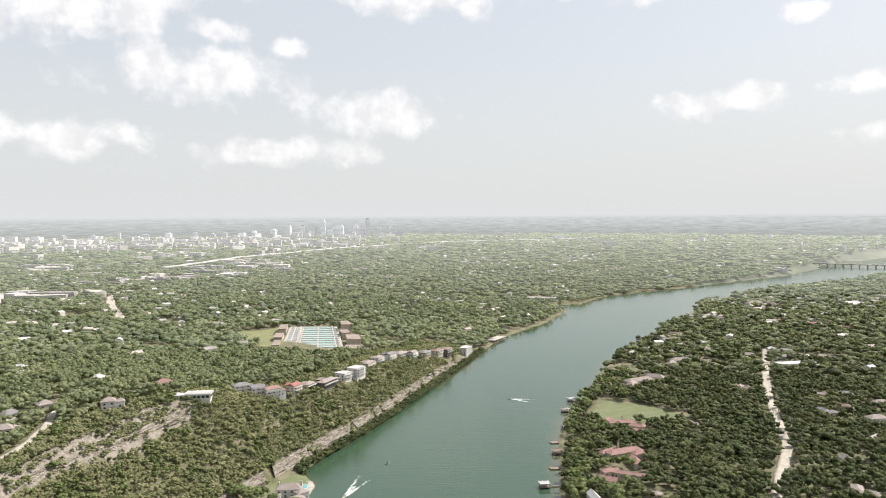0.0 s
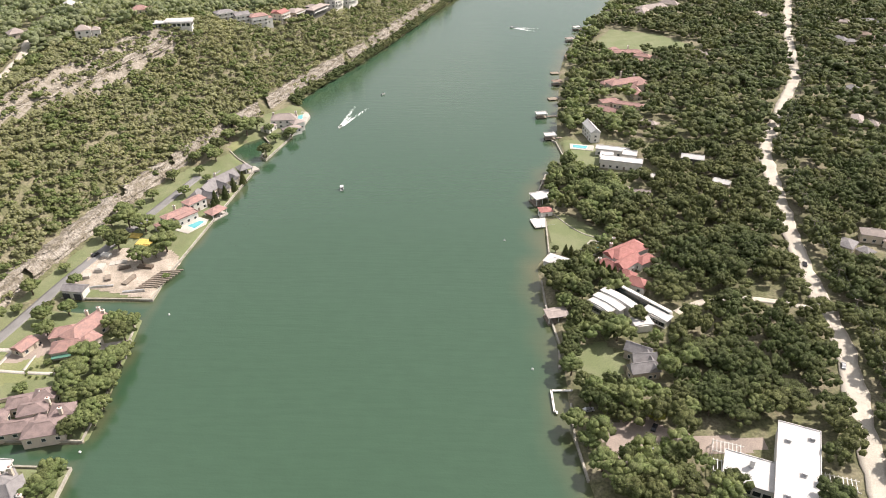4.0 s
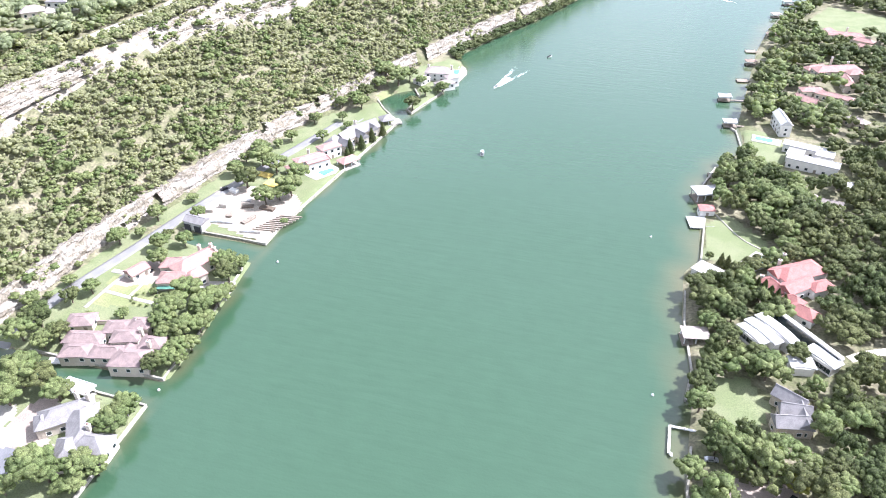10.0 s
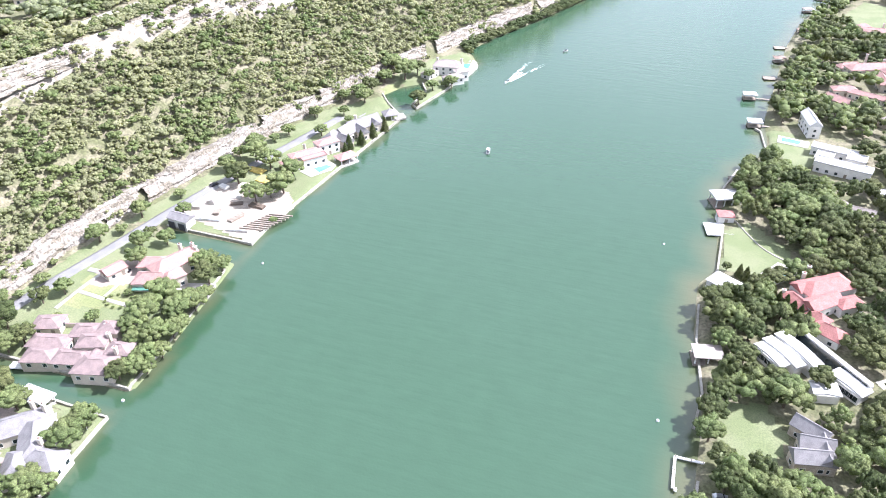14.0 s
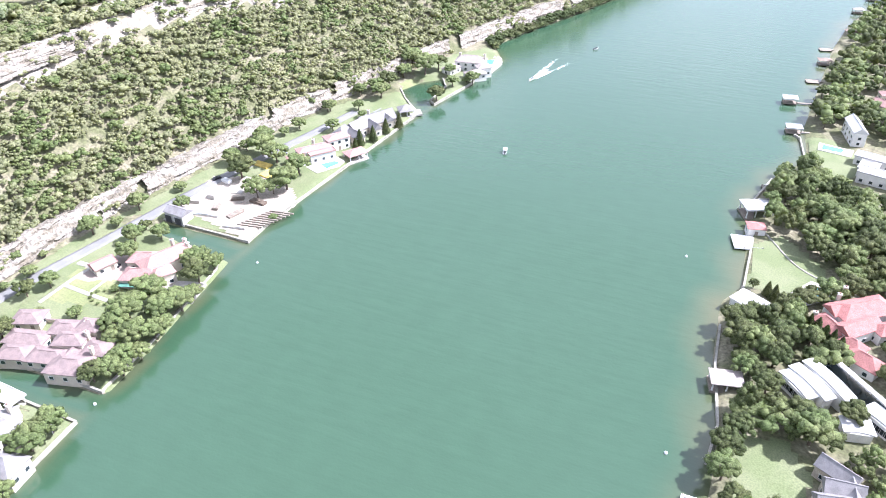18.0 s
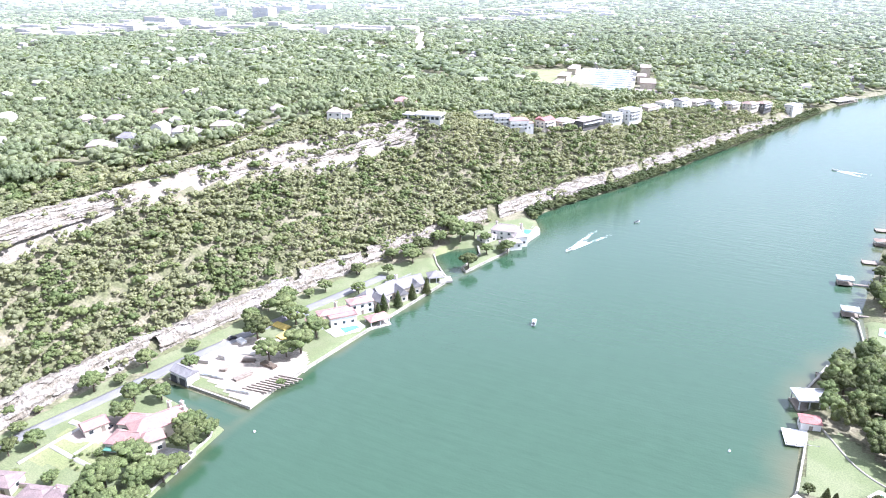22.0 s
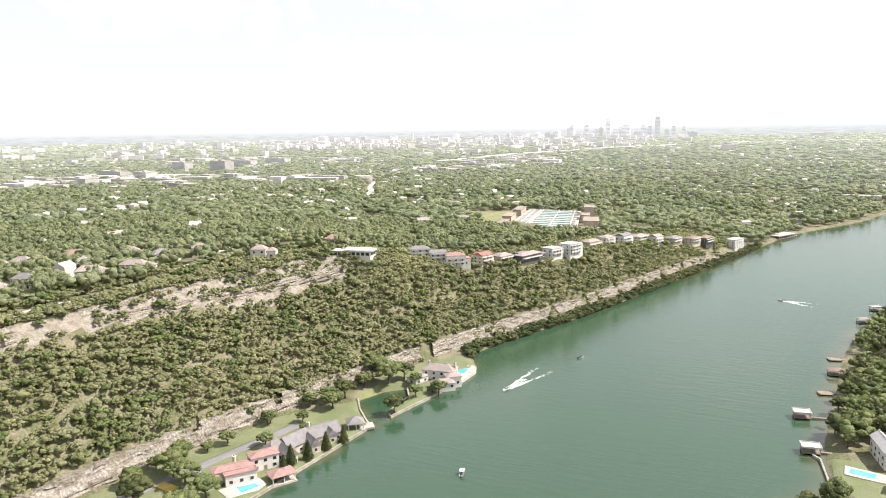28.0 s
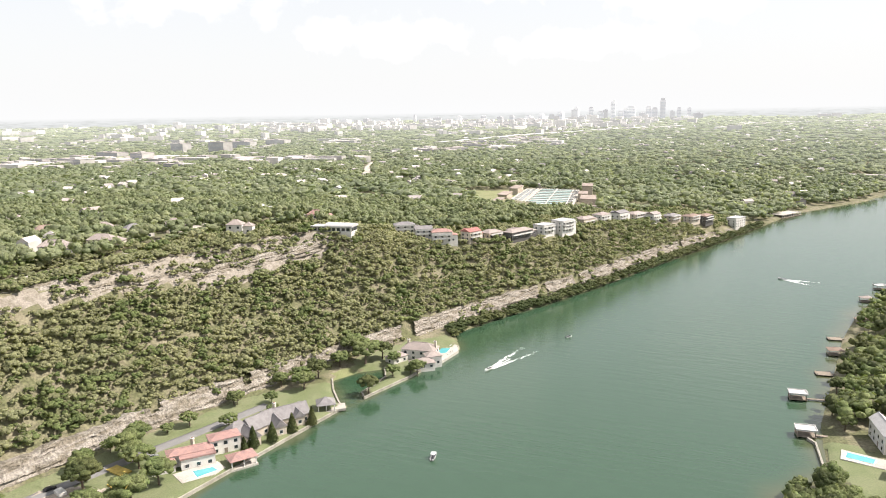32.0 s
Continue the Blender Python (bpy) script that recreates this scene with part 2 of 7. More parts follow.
M = {
    "water": water_material(),
    "ground": mat("woodland_soil", (0.104, 0.108, 0.052), 0.95, 0.4, 0.09, 0.9, 0.6, second=(0.180, 0.162, 0.108)),
    # far ground and woods glow more with distance, in place of haze
    "far_land": haze_glow(mat("distant_country", (0.082, 0.096, 0.054), 0.95, 0.35, 0.006, 0.05, 0.0, second=(0.13, 0.135, 0.088))),
    # the woods' base colour is lightened for haze as well
    "far_leaf": haze_glow(mat("distant_woods", (0.098, 0.116, 0.068), 0.85, 0.25, 0.01, 0.3, 0.0, second=(0.130, 0.144, 0.086), per_island=0.2, thin=1.0)),
    "grass": mat("lawn_grass", (0.126, 0.150, 0.068), 0.9, 0.22, 0.08, 1.8, 0.4, second=(0.160, 0.174, 0.092)),
    "dry_grass": mat("dry_grass", (0.205, 0.208, 0.105), 0.95, 0.25, 0.06, 1.6, 0.4, second=(0.155, 0.172, 0.075)),
    "rock": mat("limestone", (0.275, 0.250, 0.215), 0.95, 0.4, 0.55, 0.9, 1.0, second=(0.168, 0.146, 0.112), bump_size=0.9, squash=(0.22, 0.22, 1.2), mix=(0.40, 0.60)),
    "leaf_oak": mat("oak_leaves", (0.047, 0.062, 0.021), 0.75, 0.5, 0.035, 2.4, 0.8, second=(0.079, 0.087, 0.033), per_island=0.3, bump_size=0.7, grain=(0.36, 0.64), spec=0.2, thin=0.42),
    # lighter plateau oaks, also used farther off, with haze mixed into the base colour
    "leaf_mid": mat("haze_paled_oak_leaves", (0.104, 0.122, 0.066), 0.75, 0.35, 0.035, 1.6, 0.6, second=(0.140, 0.152, 0.086), per_island=0.22, bump_size=0.7, grain=(0.36, 0.64), spec=0.2, thin=0.9),
    "leaf_scrub": mat("juniper_leaves", (0.128, 0.134, 0.073), 0.8, 0.3, 0.03, 2.6, 0.6, second=(0.160, 0.160, 0.090), per_island=0.2, bump_size=0.5, grain=(0.36, 0.64), spec=0.2, thin=1.0),
    "leaf_bright": mat("bright_leaves", (0.082, 0.106, 0.039), 0.75, 0.4, 0.1, 2.4, 0.6, second=(0.112, 0.128, 0.052), per_island=0.24, bump_size=0.6, grain=(0.36, 0.64), spec=0.2, thin=0.7),
    "pale_rock": mat("bare_limestone", (0.27, 0.242, 0.205), 0.95, 0.35, 0.3, 1.6, 0.8, second=(0.19, 0.168, 0.132), bump_size=0.4),
    "bark": mat("bark", (0.13, 0.10, 0.075), 0.9, 0.25, 1.0, 8.0, 0.6),
}


# ---- the plan: two banks of one river, seen from above ----
LEFT_BANK = [(-128, -400), (-131, 100), (-137, 205), (-139, 241), (-146, 300), (-146, 333), (-142, 369), (-131, 467), (-119, 517), (-113, 572), (-128, 599), (-118, 632),
             (-92, 695), (-62, 780), (-26, 895), (22, 1047), (49, 1138), (93, 1277), (191, 1444), (303, 1724), (423, 1928), (672, 2112), (1170, 2544), (1492, 2943), (1800, 3300), (2400, 3800)]
RIGHT_BANK = [(70, -400), (62, 100), (56, 194), (52, 221), (54, 258), (54, 279), (50, 310), (50, 345), (57, 358), (58, 426), (66, 457), (83, 486), (83, 534), (93, 606),
              (103, 679), (116, 740), (136, 802), (173, 880), (203, 975), (257, 1110), (318, 1208), (451, 1451), (512, 1514), (589, 1713), (852, 2023), (1252, 2258), (1476, 2476), (1900, 2750), (2600, 3000)]
INLETS = [[(-230, 206), (-135, 205), (-136, 217), (-230, 216)],
          [(-144, 297), (-190, 304), (-194, 312), (-144, 311)],
          [(-128, 469), (-126, 478), (-133, 485), (-132, 512), (-139, 524), (-150, 514), (-157, 497), (-146, 482), (-137, 472)],
          [(262, 1640), (330, 1690), (300, 1760), (225, 1700)]]


def to_line(px, py, line):
    """Distance to an open line of points, positive on its left, and the y of the nearest place on it."""
    best, side, at = np.full(px.shape, 1e9), np.zeros(px.shape), np.zeros(px.shape)
    for (ax, ay), (bx, by) in zip(line, line[1:]):
        dx, dy = bx - ax, by - ay
        k = np.clip(((px - ax) * dx + (py - ay) * dy) / (dx * dx + dy * dy), 0, 1)
        d = np.hypot(px - ax - k * dx, py - ay - k * dy)
        s = dx * (py - ay) - dy * (px - ax)
        near = d < best
        best, side, at = np.where(near, d, best), np.where(near, s, side), np.where(near, ay + k * dy, at)
    return best * np.sign(side), at


def in_poly(px, py, poly):
    """Signed distance to a closed outline, positive inside."""
    inside, best = np.zeros(px.shape, bool), np.full(px.shape, 1e9)
    for (ax, ay), (bx, by) in zip(poly, poly[1:] + poly[:1]):
        dx, dy = bx - ax, by - ay
        k = np.clip(((px - ax) * dx + (py - ay) * dy) / (dx * dx + dy * dy), 0, 1)
        best = np.minimum(best, np.hypot(px - ax - k * dx, py - ay - k * dy))
        if ay != by:
            inside ^= ((ay > py) != (by > py)) & (px < ax + (py - ay) * dx / dy)
    return np.where(inside, best, -best)


# the foot of the lower cliff on the left bank
BLUFF = [(-222, -400), (-222, 200), (-220, 268), (-215, 310), (-207, 353), (-197, 406), (-184, 455), (-171, 500), (-158, 545), (-142, 585), (-125, 636), (-98, 697), (-68, 782), (-32, 897), (14, 1045), (44, 1140), (89, 1280), (187, 1447), (299, 1727), (420, 1931), (670, 2115), (1168, 2547), (1490, 2946), (2400, 3806)]
# cross-sections behind that foot: along the river, then distance and height of cliff top, crest foot, crest top, shoulder
SECTIONS = np.array([
    (100, 8, 8, 55, 42, 80, 60, 125, 63), (270, 8, 8, 52, 43, 74, 60, 118, 63), (400, 8, 8, 59, 46, 79, 62, 122, 64), (480, 8, 8, 70, 49, 90, 62.5, 132, 65), (545, 8, 9, 74, 53, 92, 63.5, 142, 66),
    (572, 8, 9, 62, 54, 76, 63.8, 136, 66), (605, 8, 9, 62, 53, 78, 60, 136, 63), (650, 8, 10, 52, 44, 76, 48, 125, 51), (690, 7, 10, 40, 42, 54, 44, 114, 46)], float)
TAIL = np.array([(800, 6, 10, 34, 39, 54, 41, 114, 42), (900, 6, 9, 28, 31, 54, 34, 114, 36), (1000, 5, 7, 17, 21, 50, 25, 114, 28), (1050, 5, 6, 15, 16, 50, 20, 114, 25), (1150, 4, 3, 16, 5, 56, 9, 116, 20), (1300, 3, 1.5, 27, 3, 77, 6, 147, 12)], float)
SECTIONS = np.vstack([SECTIONS, TAIL])


# the two rock ledges of the crest
CREST = [(-276, 240), (-276, 320), (-271, 392), (-266, 420), (-259, 447), (-253, 476), (-241, 509), (-233, 542), (-215, 592)]
CREST_TOP = [(-282, 240), (-280, 320), (-275, 397), (-269, 426), (-266, 455), (-262, 485), (-253, 521), (-243, 563), (-229, 591)]


def wave(px, py, size, seed=0.0):
    """Smooth rolling numbers between -1 and 1."""
    a, b = px / size + seed, py / size - seed * 1.7
    return (np.sin(a * 1.9 + 1.3 * np.sin(b * 1.1)) + np.sin(b * 2.3 + 1.7 * np.sin(a * 0.7 + 2)) + np.sin(a * 4.1 + b * 3.3)) / 3


def land(px, py):
    """Ground height, and the distance from the water, of points of the plan."""
    px, py = np.asarray(px, float), np.asarray(py, float)
    dl, yl = to_line(px, py, LEFT_BANK)
    dr, yr = to_line(px, py, RIGHT_BANK)
    dr = -dr
    wet = np.maximum.reduce([in_poly(px, py, p) for p in INLETS])
    db, yb = to_line(px, py, BLUFF)
    bend = wave(px, py, 22, 1.0) * 1.6 + wave(px, py, 9, 3.0) * 0.9
    col = [np.interp(yb, SECTIONS[:, 0], SECTIONS[:, i]) for i in range(1, 9)]
    ds = [0 * px] + [c + (bend if i < 2 else 0) for i, c in enumerate(col[0::2])] + [0 * px + 600, 0 * px + 1600]
    zs = [0 * px + 2.6] + col[1::2] + [np.interp(yb, [100, 600, 800, 1200, 2000], [46, 50, 40, 30, 24]), 0 * px + 30]
    zl = 1.5 + 1.1 * np.clip(1 + db / 40, 0, 1)
    for i in range(len(ds) - 1):
        k = np.clip((db - ds[i]) / np.maximum(ds[i + 1] - ds[i], 0.5), 0, 1)
        zl = np.where(db >= ds[i], zs[i] + k * (zs[i + 1] - zs[i]), zl)
    zl = np.minimum(zl, np.clip(dl * 0.55, -2.5, 1.4) + np.maximum(dl - 2.6, 0) * 3)
    zr = np.interp(dr, [-5, 2.6, 40, 150, 350, 800, 1600], [-2.5, 1.4, 1.9, 6, 16, 26, 30])
    dist = np.where(dl > dr, dl, dr)
    z = np.where(dl > dr, zl, zr)
    dist = np.minimum(dist, -wet)
    z = np.where(wet > -3, np.minimum(z, np.clip(-wet * 0.55, -2.5, 1.4)), z)
    z = z + np.clip((dist - 60) / 200, 0, 1) * wave(px, py, 60, 5.0) * 1.5
    far = np.clip((np.hypot(px, py) - 2300) / 2600, 0, 1)
    z = np.where(dist > 5, z + far ** 1.3 * 62 + far * wave(px, py, 500, 2.0) * 4, z)
    return z, dist


def height(x, y):
    return float(land(np.array([x]), np.array([y]))[0][0])


def mesh_from(name, verts, faces, material, smooth=False):
    """A mesh from arrays of places and of triangles or quads."""
    verts, faces = np.asarray(verts, np.float32), np.asarray(faces, np.int32)
    me = bpy.data.meshes.new(name)
    n, k = faces.shape
    me.vertices.add(len(verts)); me.loops.add(n * k); me.polygons.add(n)
    me.vertices.foreach_set("co", verts.ravel())
    me.loops.foreach_set("vertex_index", faces.ravel())
    me.polygons.foreach_set("loop_start", np.arange(0, n * k, k, dtype=np.int32))
    me.polygons.foreach_set("use_smooth", np.full(n, smooth))
    me.update(calc_edges=True)
    me.materials.append(material)
    return me


def graded(a, lo, hi, b, step, grow=1.12):
    """Numbers from a to b, step apart from lo to hi and ever wider outside."""
    mid = list(np.arange(lo, hi + step / 2, step))
    s, v = step, mid[-1]
    while v < b:
        s *= grow
        v += s
        mid.append(min(v, b))
    s, v, pre = step, lo, []
    while v > a:
        s *= grow
        v -= s
        pre.append(max(v, a))
    return np.array(pre[::-1] + mid)


def make_ground():
    gx, gy = graded(-4300, -420, 330, 4300, 4.0, 1.06), graded(-400, 130, 1180, 4880, 4.0, 1.045)
    X, Y = np.meshgrid(gx, gy)
    Z, D = land(X, Y)
    nx, ny = len(gx), len(gy)
    idx = np.arange(nx * ny).reshape(ny, nx)
    quads = np.stack([idx[:-1, :-1], idx[:-1, 1:], idx[1:, 1:], idx[1:, :-1]], -1).reshape(-1, 4)
    cx = X.ravel()[quads].mean(1); cy = Y.ravel()[quads].mean(1); zz = Z.ravel()[quads]
    keep = np.hypot(cx, cy) < 4900
    steep = (zz.max(1) - zz.min(1)) / (np.abs(X.ravel()[quads[:, 1]] - X.ravel()[quads[:, 0]]) + 0.1)
    dd = D.ravel()[quads].mean(1)
    me = mesh_from("ground", np.stack([X, Y, Z], -1).reshape(-1, 3), quads[keep], M["ground"], True)
    me.materials.append(M["pale_rock"]); me.materials.append(M["far_land"])
    kind = np.zeros(len(cx), int)
    bare = (to_line(cx, cy, CREST)[0] > -2 - 2 * wave(cx, cy, 15, 3.0)) & (to_line(cx, cy, CREST_TOP)[0] < 4 + 3 * wave(cx, cy, 19, 4.0)) & (cy < 596) & (cx < -200)
    kind = np.where(np.hypot(cx, cy) > 2300, 2, np.where(bare, 1, kind))
    me.polygons.foreach_set("material_index", kind[keep].astype(np.int32))
    return tagged(new("ground", me), "wooded river banks with pale limestone cliffs and flat shores", "ground", kind="structure")


make_ground()


def make_water():
    xs, ys = graded(-300, -240, 150, 4000, 4.0, 1.08), graded(-400, 120, 900, 4600, 5.0, 1.08)
    X, Y = np.meshgrid(xs, ys)
    idx = np.arange(X.size).reshape(X.shape)
    q = np.stack([idx[:-1, :-1], idx[:-1, 1:], idx[1:, 1:], idx[1:, :-1]], -1).reshape(-1, 4)
    c = np.hypot(X.ravel()[q].mean(1), Y.ravel()[q].mean(1))
    me = mesh_from("water", np.stack([X, Y, 0 * X], -1).reshape(-1, 3), q[c < 4700], M["water"], True)
    d = land(X, Y)[1].ravel()
    east = np.where(X.ravel() > -20, 15.0, 4.0)
    sh = np.clip(1 + (d + wave(X.ravel(), Y.ravel(), 18, 2.0) * 4) / east, 0, 1) ** 1.5 * np.where(X.ravel() > -20, 0.6, 0.4)
    me.attributes.new("shallow", "FLOAT", "POINT").data.foreach_set("value", sh.astype(np.float32))
    return tagged(new("water", me), "calm green river water with light ripples", "river", kind="structure")


make_water()

M.update({
    "quay": mat("quay_concrete", (0.34, 0.32, 0.275), 0.9, 0.25, 0.2, 3.0, 0.4, second=(0.24, 0.225, 0.185)),
    "asphalt": mat("worn_asphalt", (0.165, 0.162, 0.158), 0.9, 0.15, 0.15, 4.0, 0.3, second=(0.195, 0.19, 0.186)),
    "dark_asphalt": mat("dark_asphalt", (0.12, 0.12, 0.13), 0.9, 0.15, 0.15, 4.0, 0.3, second=(0.15, 0.15, 0.16)),
    "pale_road": mat("sunlit_gravel_road", (0.46, 0.42, 0.36), 0.95, 0.15, 0.1, 3.0, 0.3, second=(0.38, 0.35, 0.30)),
    "drive": mat("paved_drive", (0.30, 0.245, 0.21), 0.9, 0.2, 0.12, 2.5, 0.3, second=(0.24, 0.20, 0.172)),
    "sand": mat("building_site_sand", (0.385, 0.335, 0.28), 0.95, 0.3, 0.12, 1.5, 0.6, second=(0.27, 0.23, 0.185), bump_size=0.3),
    "white_wall": mat("white_render", (0.64, 0.62, 0.585), 0.85, 0.08, 0.3, 3.0, 0.15, second=(0.57, 0.55, 0.51)),
    "cream_wall": mat("cream_render", (0.52, 0.465, 0.385), 0.85, 0.08, 0.3, 3.0, 0.15, second=(0.46, 0.40, 0.33)),
    "stone_wall": mat("tan_stone", (0.44, 0.38, 0.30), 0.9, 0.2, 0.5, 3.0, 0.5, second=(0.36, 0.31, 0.25)),
    "dark_wall": mat("dark_cladding", (0.10, 0.095, 0.09), 0.8, 0.15, 0.5, 3.0, 0.3),
    "pink_roof": mat("faded_clay_tiles", (0.222, 0.166, 0.156), 0.9, 0.25, 0.5, 4.0, 0.6, second=(0.172, 0.132, 0.126)),
    "red_roof": mat("red_clay_tiles", (0.335, 0.148, 0.132), 0.85, 0.28, 0.5, 3.0, 0.6, second=(0.275, 0.122, 0.108)),
    "rose_roof": mat("rose_clay_tiles", (0.33, 0.20, 0.175), 0.9, 0.25, 0.5, 4.0, 0.6, second=(0.26, 0.165, 0.15)),
    "grey_roof": mat("grey_slate", (0.215, 0.203, 0.203), 0.8, 0.2, 0.5, 5.0, 0.5, second=(0.172, 0.163, 0.163)),
    "taupe_roof": mat("taupe_shingles", (0.31, 0.265, 0.24), 0.85, 0.16, 0.35, 5.0, 0.5, second=(0.26, 0.222, 0.205)),
    "brown_roof": mat("brown_shingles", (0.25, 0.185, 0.15), 0.85, 0.18, 0.35, 5.0, 0.5),
    "white_roof": mat("white_membrane_roof", (0.47, 0.46, 0.45), 0.7, 0.12, 0.3, 2.0, 0.1, second=(0.42, 0.41, 0.40)),
    "glass": mat("dark_window_glass", (0.03, 0.04, 0.045), 0.08, 0.1, 0.5, 2.0, 0.0, spec=0.8),
    "trim": mat("white_trim", (0.62, 0.61, 0.58), 0.7, 0.08, 1.0, 6.0, 0.1),
    "wood": mat("weathered_boards", (0.24, 0.20, 0.16), 0.9, 0.25, 0.6, 6.0, 0.4, second=(0.19, 0.16, 0.13)),
    "pool": mat("pool_water", (0.085, 0.34, 0.37), 0.08, 0.06, 0.2, 1.0, 0.1, spec=0.6, second=(0.11, 0.38, 0.41)),
    "basin": mat("basin_water", (0.27, 0.40, 0.37), 0.15, 0.08, 0.02, 0.3, 0.05, second=(0.33, 0.43, 0.40)),
    "basin_grey": mat("still_basin_water", (0.30, 0.31, 0.29), 0.2, 0.1, 0.05, 0.3, 0.05),
    "concrete": mat("pale_concrete", (0.42, 0.395, 0.355), 0.9, 0.15, 0.1, 1.5, 0.2, second=(0.34, 0.315, 0.28)),
    "brick": mat("red_brown_brick", (0.34, 0.20, 0.16), 0.9, 0.15, 0.3, 3.0, 0.3),
    "foam": mat("boat_foam", (0.80, 0.83, 0.82), 0.7, 0.15, 0.6, 3.0, 0.6),
    "boat_white": mat("white_gelcoat", (0.80, 0.80, 0.79), 0.3, 0.04, 1.0, 5.0, 0.0),
    "dark": mat("dark_cloth", (0.05, 0.05, 0.06), 0.8, 0.2, 1.0, 6.0, 0.2),
    "blue": mat("blue_canvas", (0.06, 0.16, 0.42), 0.8, 0.15, 1.0, 6.0, 0.2),
    "green": mat("green_canvas", (0.08, 0.20, 0.15), 0.8, 0.15, 1.0, 6.0, 0.2),
    "metal": mat("galvanised_metal", (0.50, 0.51, 0.52), 0.4, 0.1, 1.0, 6.0, 0.1, metal=0.7),
    "yellow": mat("yellow_tarpaulin", (0.60, 0.45, 0.12), 0.8, 0.12, 0.5, 4.0, 0.3),
    # towers are paled and glow to look hazed; town walls glow likewise
    "tower": haze_glow(mat("tower_facade", (0.42, 0.42, 0.42), 0.5, 0.15, 0.02, 0.12, 0.0, per_object=0.5), glow=0.30),
    "tower_glass": haze_glow(mat("tower_glazing", (0.22, 0.25, 0.28), 0.3, 0.1, 0.02, 0.1, 0.0), glow=0.30),
    "town": haze_glow(mat("town_facades", (0.48, 0.46, 0.43), 0.85, 0.15, 0.01, 0.1, 0.0, per_island=0.3)),
    "car_dark": mat("dark_car_paint", (0.03, 0.03, 0.035), 0.25, 0.05, 1.0, 5.0, 0.0),
    "car_silver": mat("silver_car_paint", (0.45, 0.46, 0.47), 0.3, 0.05, 1.0, 5.0, 0.0, metal=0.5),
    "tyre": mat("tyre_rubber", (0.02, 0.02, 0.02), 0.9, 0.1, 2.0, 9.0, 0.1),
    "leaf_yellow": mat("yellow_green_leaves", (0.24, 0.24, 0.045), 0.75, 0.3, 0.1, 2.5, 1.0, per_island=0.25, bump_size=0.5, spec=0.25),
})

# ---- outlines of the plan ----
LEFT_ROAD = [(-213, 190), (-213, 238), (-210, 258), (-204, 287), (-197, 328), (-186, 373), (-174, 420), (-166, 452)]
RIGHT_ROAD = [(148, 165), (159, 208), (164, 225), (172, 250), (178, 272), (181, 293), (184, 318), (192, 365), (207, 430), (219, 482), (258, 556), (302, 636), (330, 720), (364, 813), (406, 918), (468, 1058), (490, 1110)]
WOOD_DRIVE = [(112, 300), (120, 306), (128, 310), (142, 311), (155, 309), (168, 304), (181, 298)]
CREST_PATH = [(-300, 380), (-293, 440), (-291, 470), (-300, 520), (-330, 590), (-345, 680)]
SITE = [(-197, 324), (-146, 311), (-145, 334), (-143, 349), (-150, 358), (-170, 364), (-195, 354)]
LAWNS = {
    "garden": [(-197, 246), (-172, 252), (-168, 262), (-178, 267), (-194, 273), (-199, 268)],
    "verge": [(-203, 226), (-199, 246), (-200, 268), (-192, 300), (-196, 300), (-205, 268), (-207, 240)],
    "far_verge": [(-219, 262), (-211, 290), (-203, 328), (-192, 373), (-180, 420), (-172, 452), (-177, 456), (-187, 420), (-199, 373), (-209, 328), (-216, 290)],
    "gazebo_lawn": [(-139, 405), (-131, 466), (-140, 476), (-152, 468), (-150, 450), (-144, 420)],
    "pool_lawn": [(-141, 366), (-138, 404), (-146, 408), (-152, 386), (-150, 366)],
    "spit_lawn": [(-126, 484), (-115, 526), (-121, 528), (-131, 512)],
    "inner_lawn": [(-154, 492), (-149, 509), (-158, 515), (-161, 500)],
    "corner_lawn": [(-134, 170), (-138, 203), (-160, 204), (-150, 196), (-136, 180)],
    "waterside_lawn": [(60, 391), (58, 357), (78, 355), (92, 370), (84, 388), (71, 402)],
    "oak_lawn": [(57, 276), (58, 250), (76, 249), (82, 266), (74, 280)],
    "terrace_lawn": [(82, 514), (84, 486), (96, 460), (110, 476), (106, 500), (96, 514)],
    "great_lawn": [(150, 772), (177, 829), (224, 795), (246, 750), (246, 732), (203, 735), (157, 738)],
    "works_side": [(-360, 1150), (-300, 1230), (-268, 1215), (-240, 1000), (-262, 985), (-330, 1085)],
    "works_lawn": [(-331, 1122), (-275, 1180), (-228, 960), (-232, 921), (-301, 1046)],
    "works_front": [(-232, 975), (-232, 925), (-150, 925), (-148, 975)],
    "far_meadow": [(-748, 1326), (-707, 1405), (-650, 1330), (-704, 1266)],
}
CAR_PARK = [(61, 232), (70, 229), (83, 232), (88, 226), (98, 222), (124, 219), (124, 213), (95, 211), (88, 212), (79, 206), (66, 207), (63, 218)]
WORKS = [(-273, 1207), (-197, 1207), (-148, 968), (-236, 968)]      # the row of settling basins
WORKS_Z = 31.0

CLEARINGS = [(SITE, 2), (CAR_PARK, -3), (WORKS, 30)] + [(p, 5 if k in ("great_lawn", "far_meadow") else 0) for k, p in LAWNS.items()]
WAYS = [(LEFT_ROAD, 6), (RIGHT_ROAD, 6.5), (CREST_PATH, 5), (WOOD_DRIVE, 4.5)]
FLAT = [[(-225, 150), (-125, 150), (-131, 205), (-225, 205)], [(-225, 217), (-135, 217), (-143, 297), (-190, 304), (-225, 304)],
        [(-225, 304), (-190, 313), (-140, 312), (-135, 405), (-125, 468), (-150, 500), (-195, 440), (-215, 380)], [(-150, 500), (-125, 484), (-105, 572), (-130, 590), (-168, 540)]]
CLEARINGS += [(p, -2) for p in FLAT]
FEET = []      # x, y and radius of the ground that buildings take


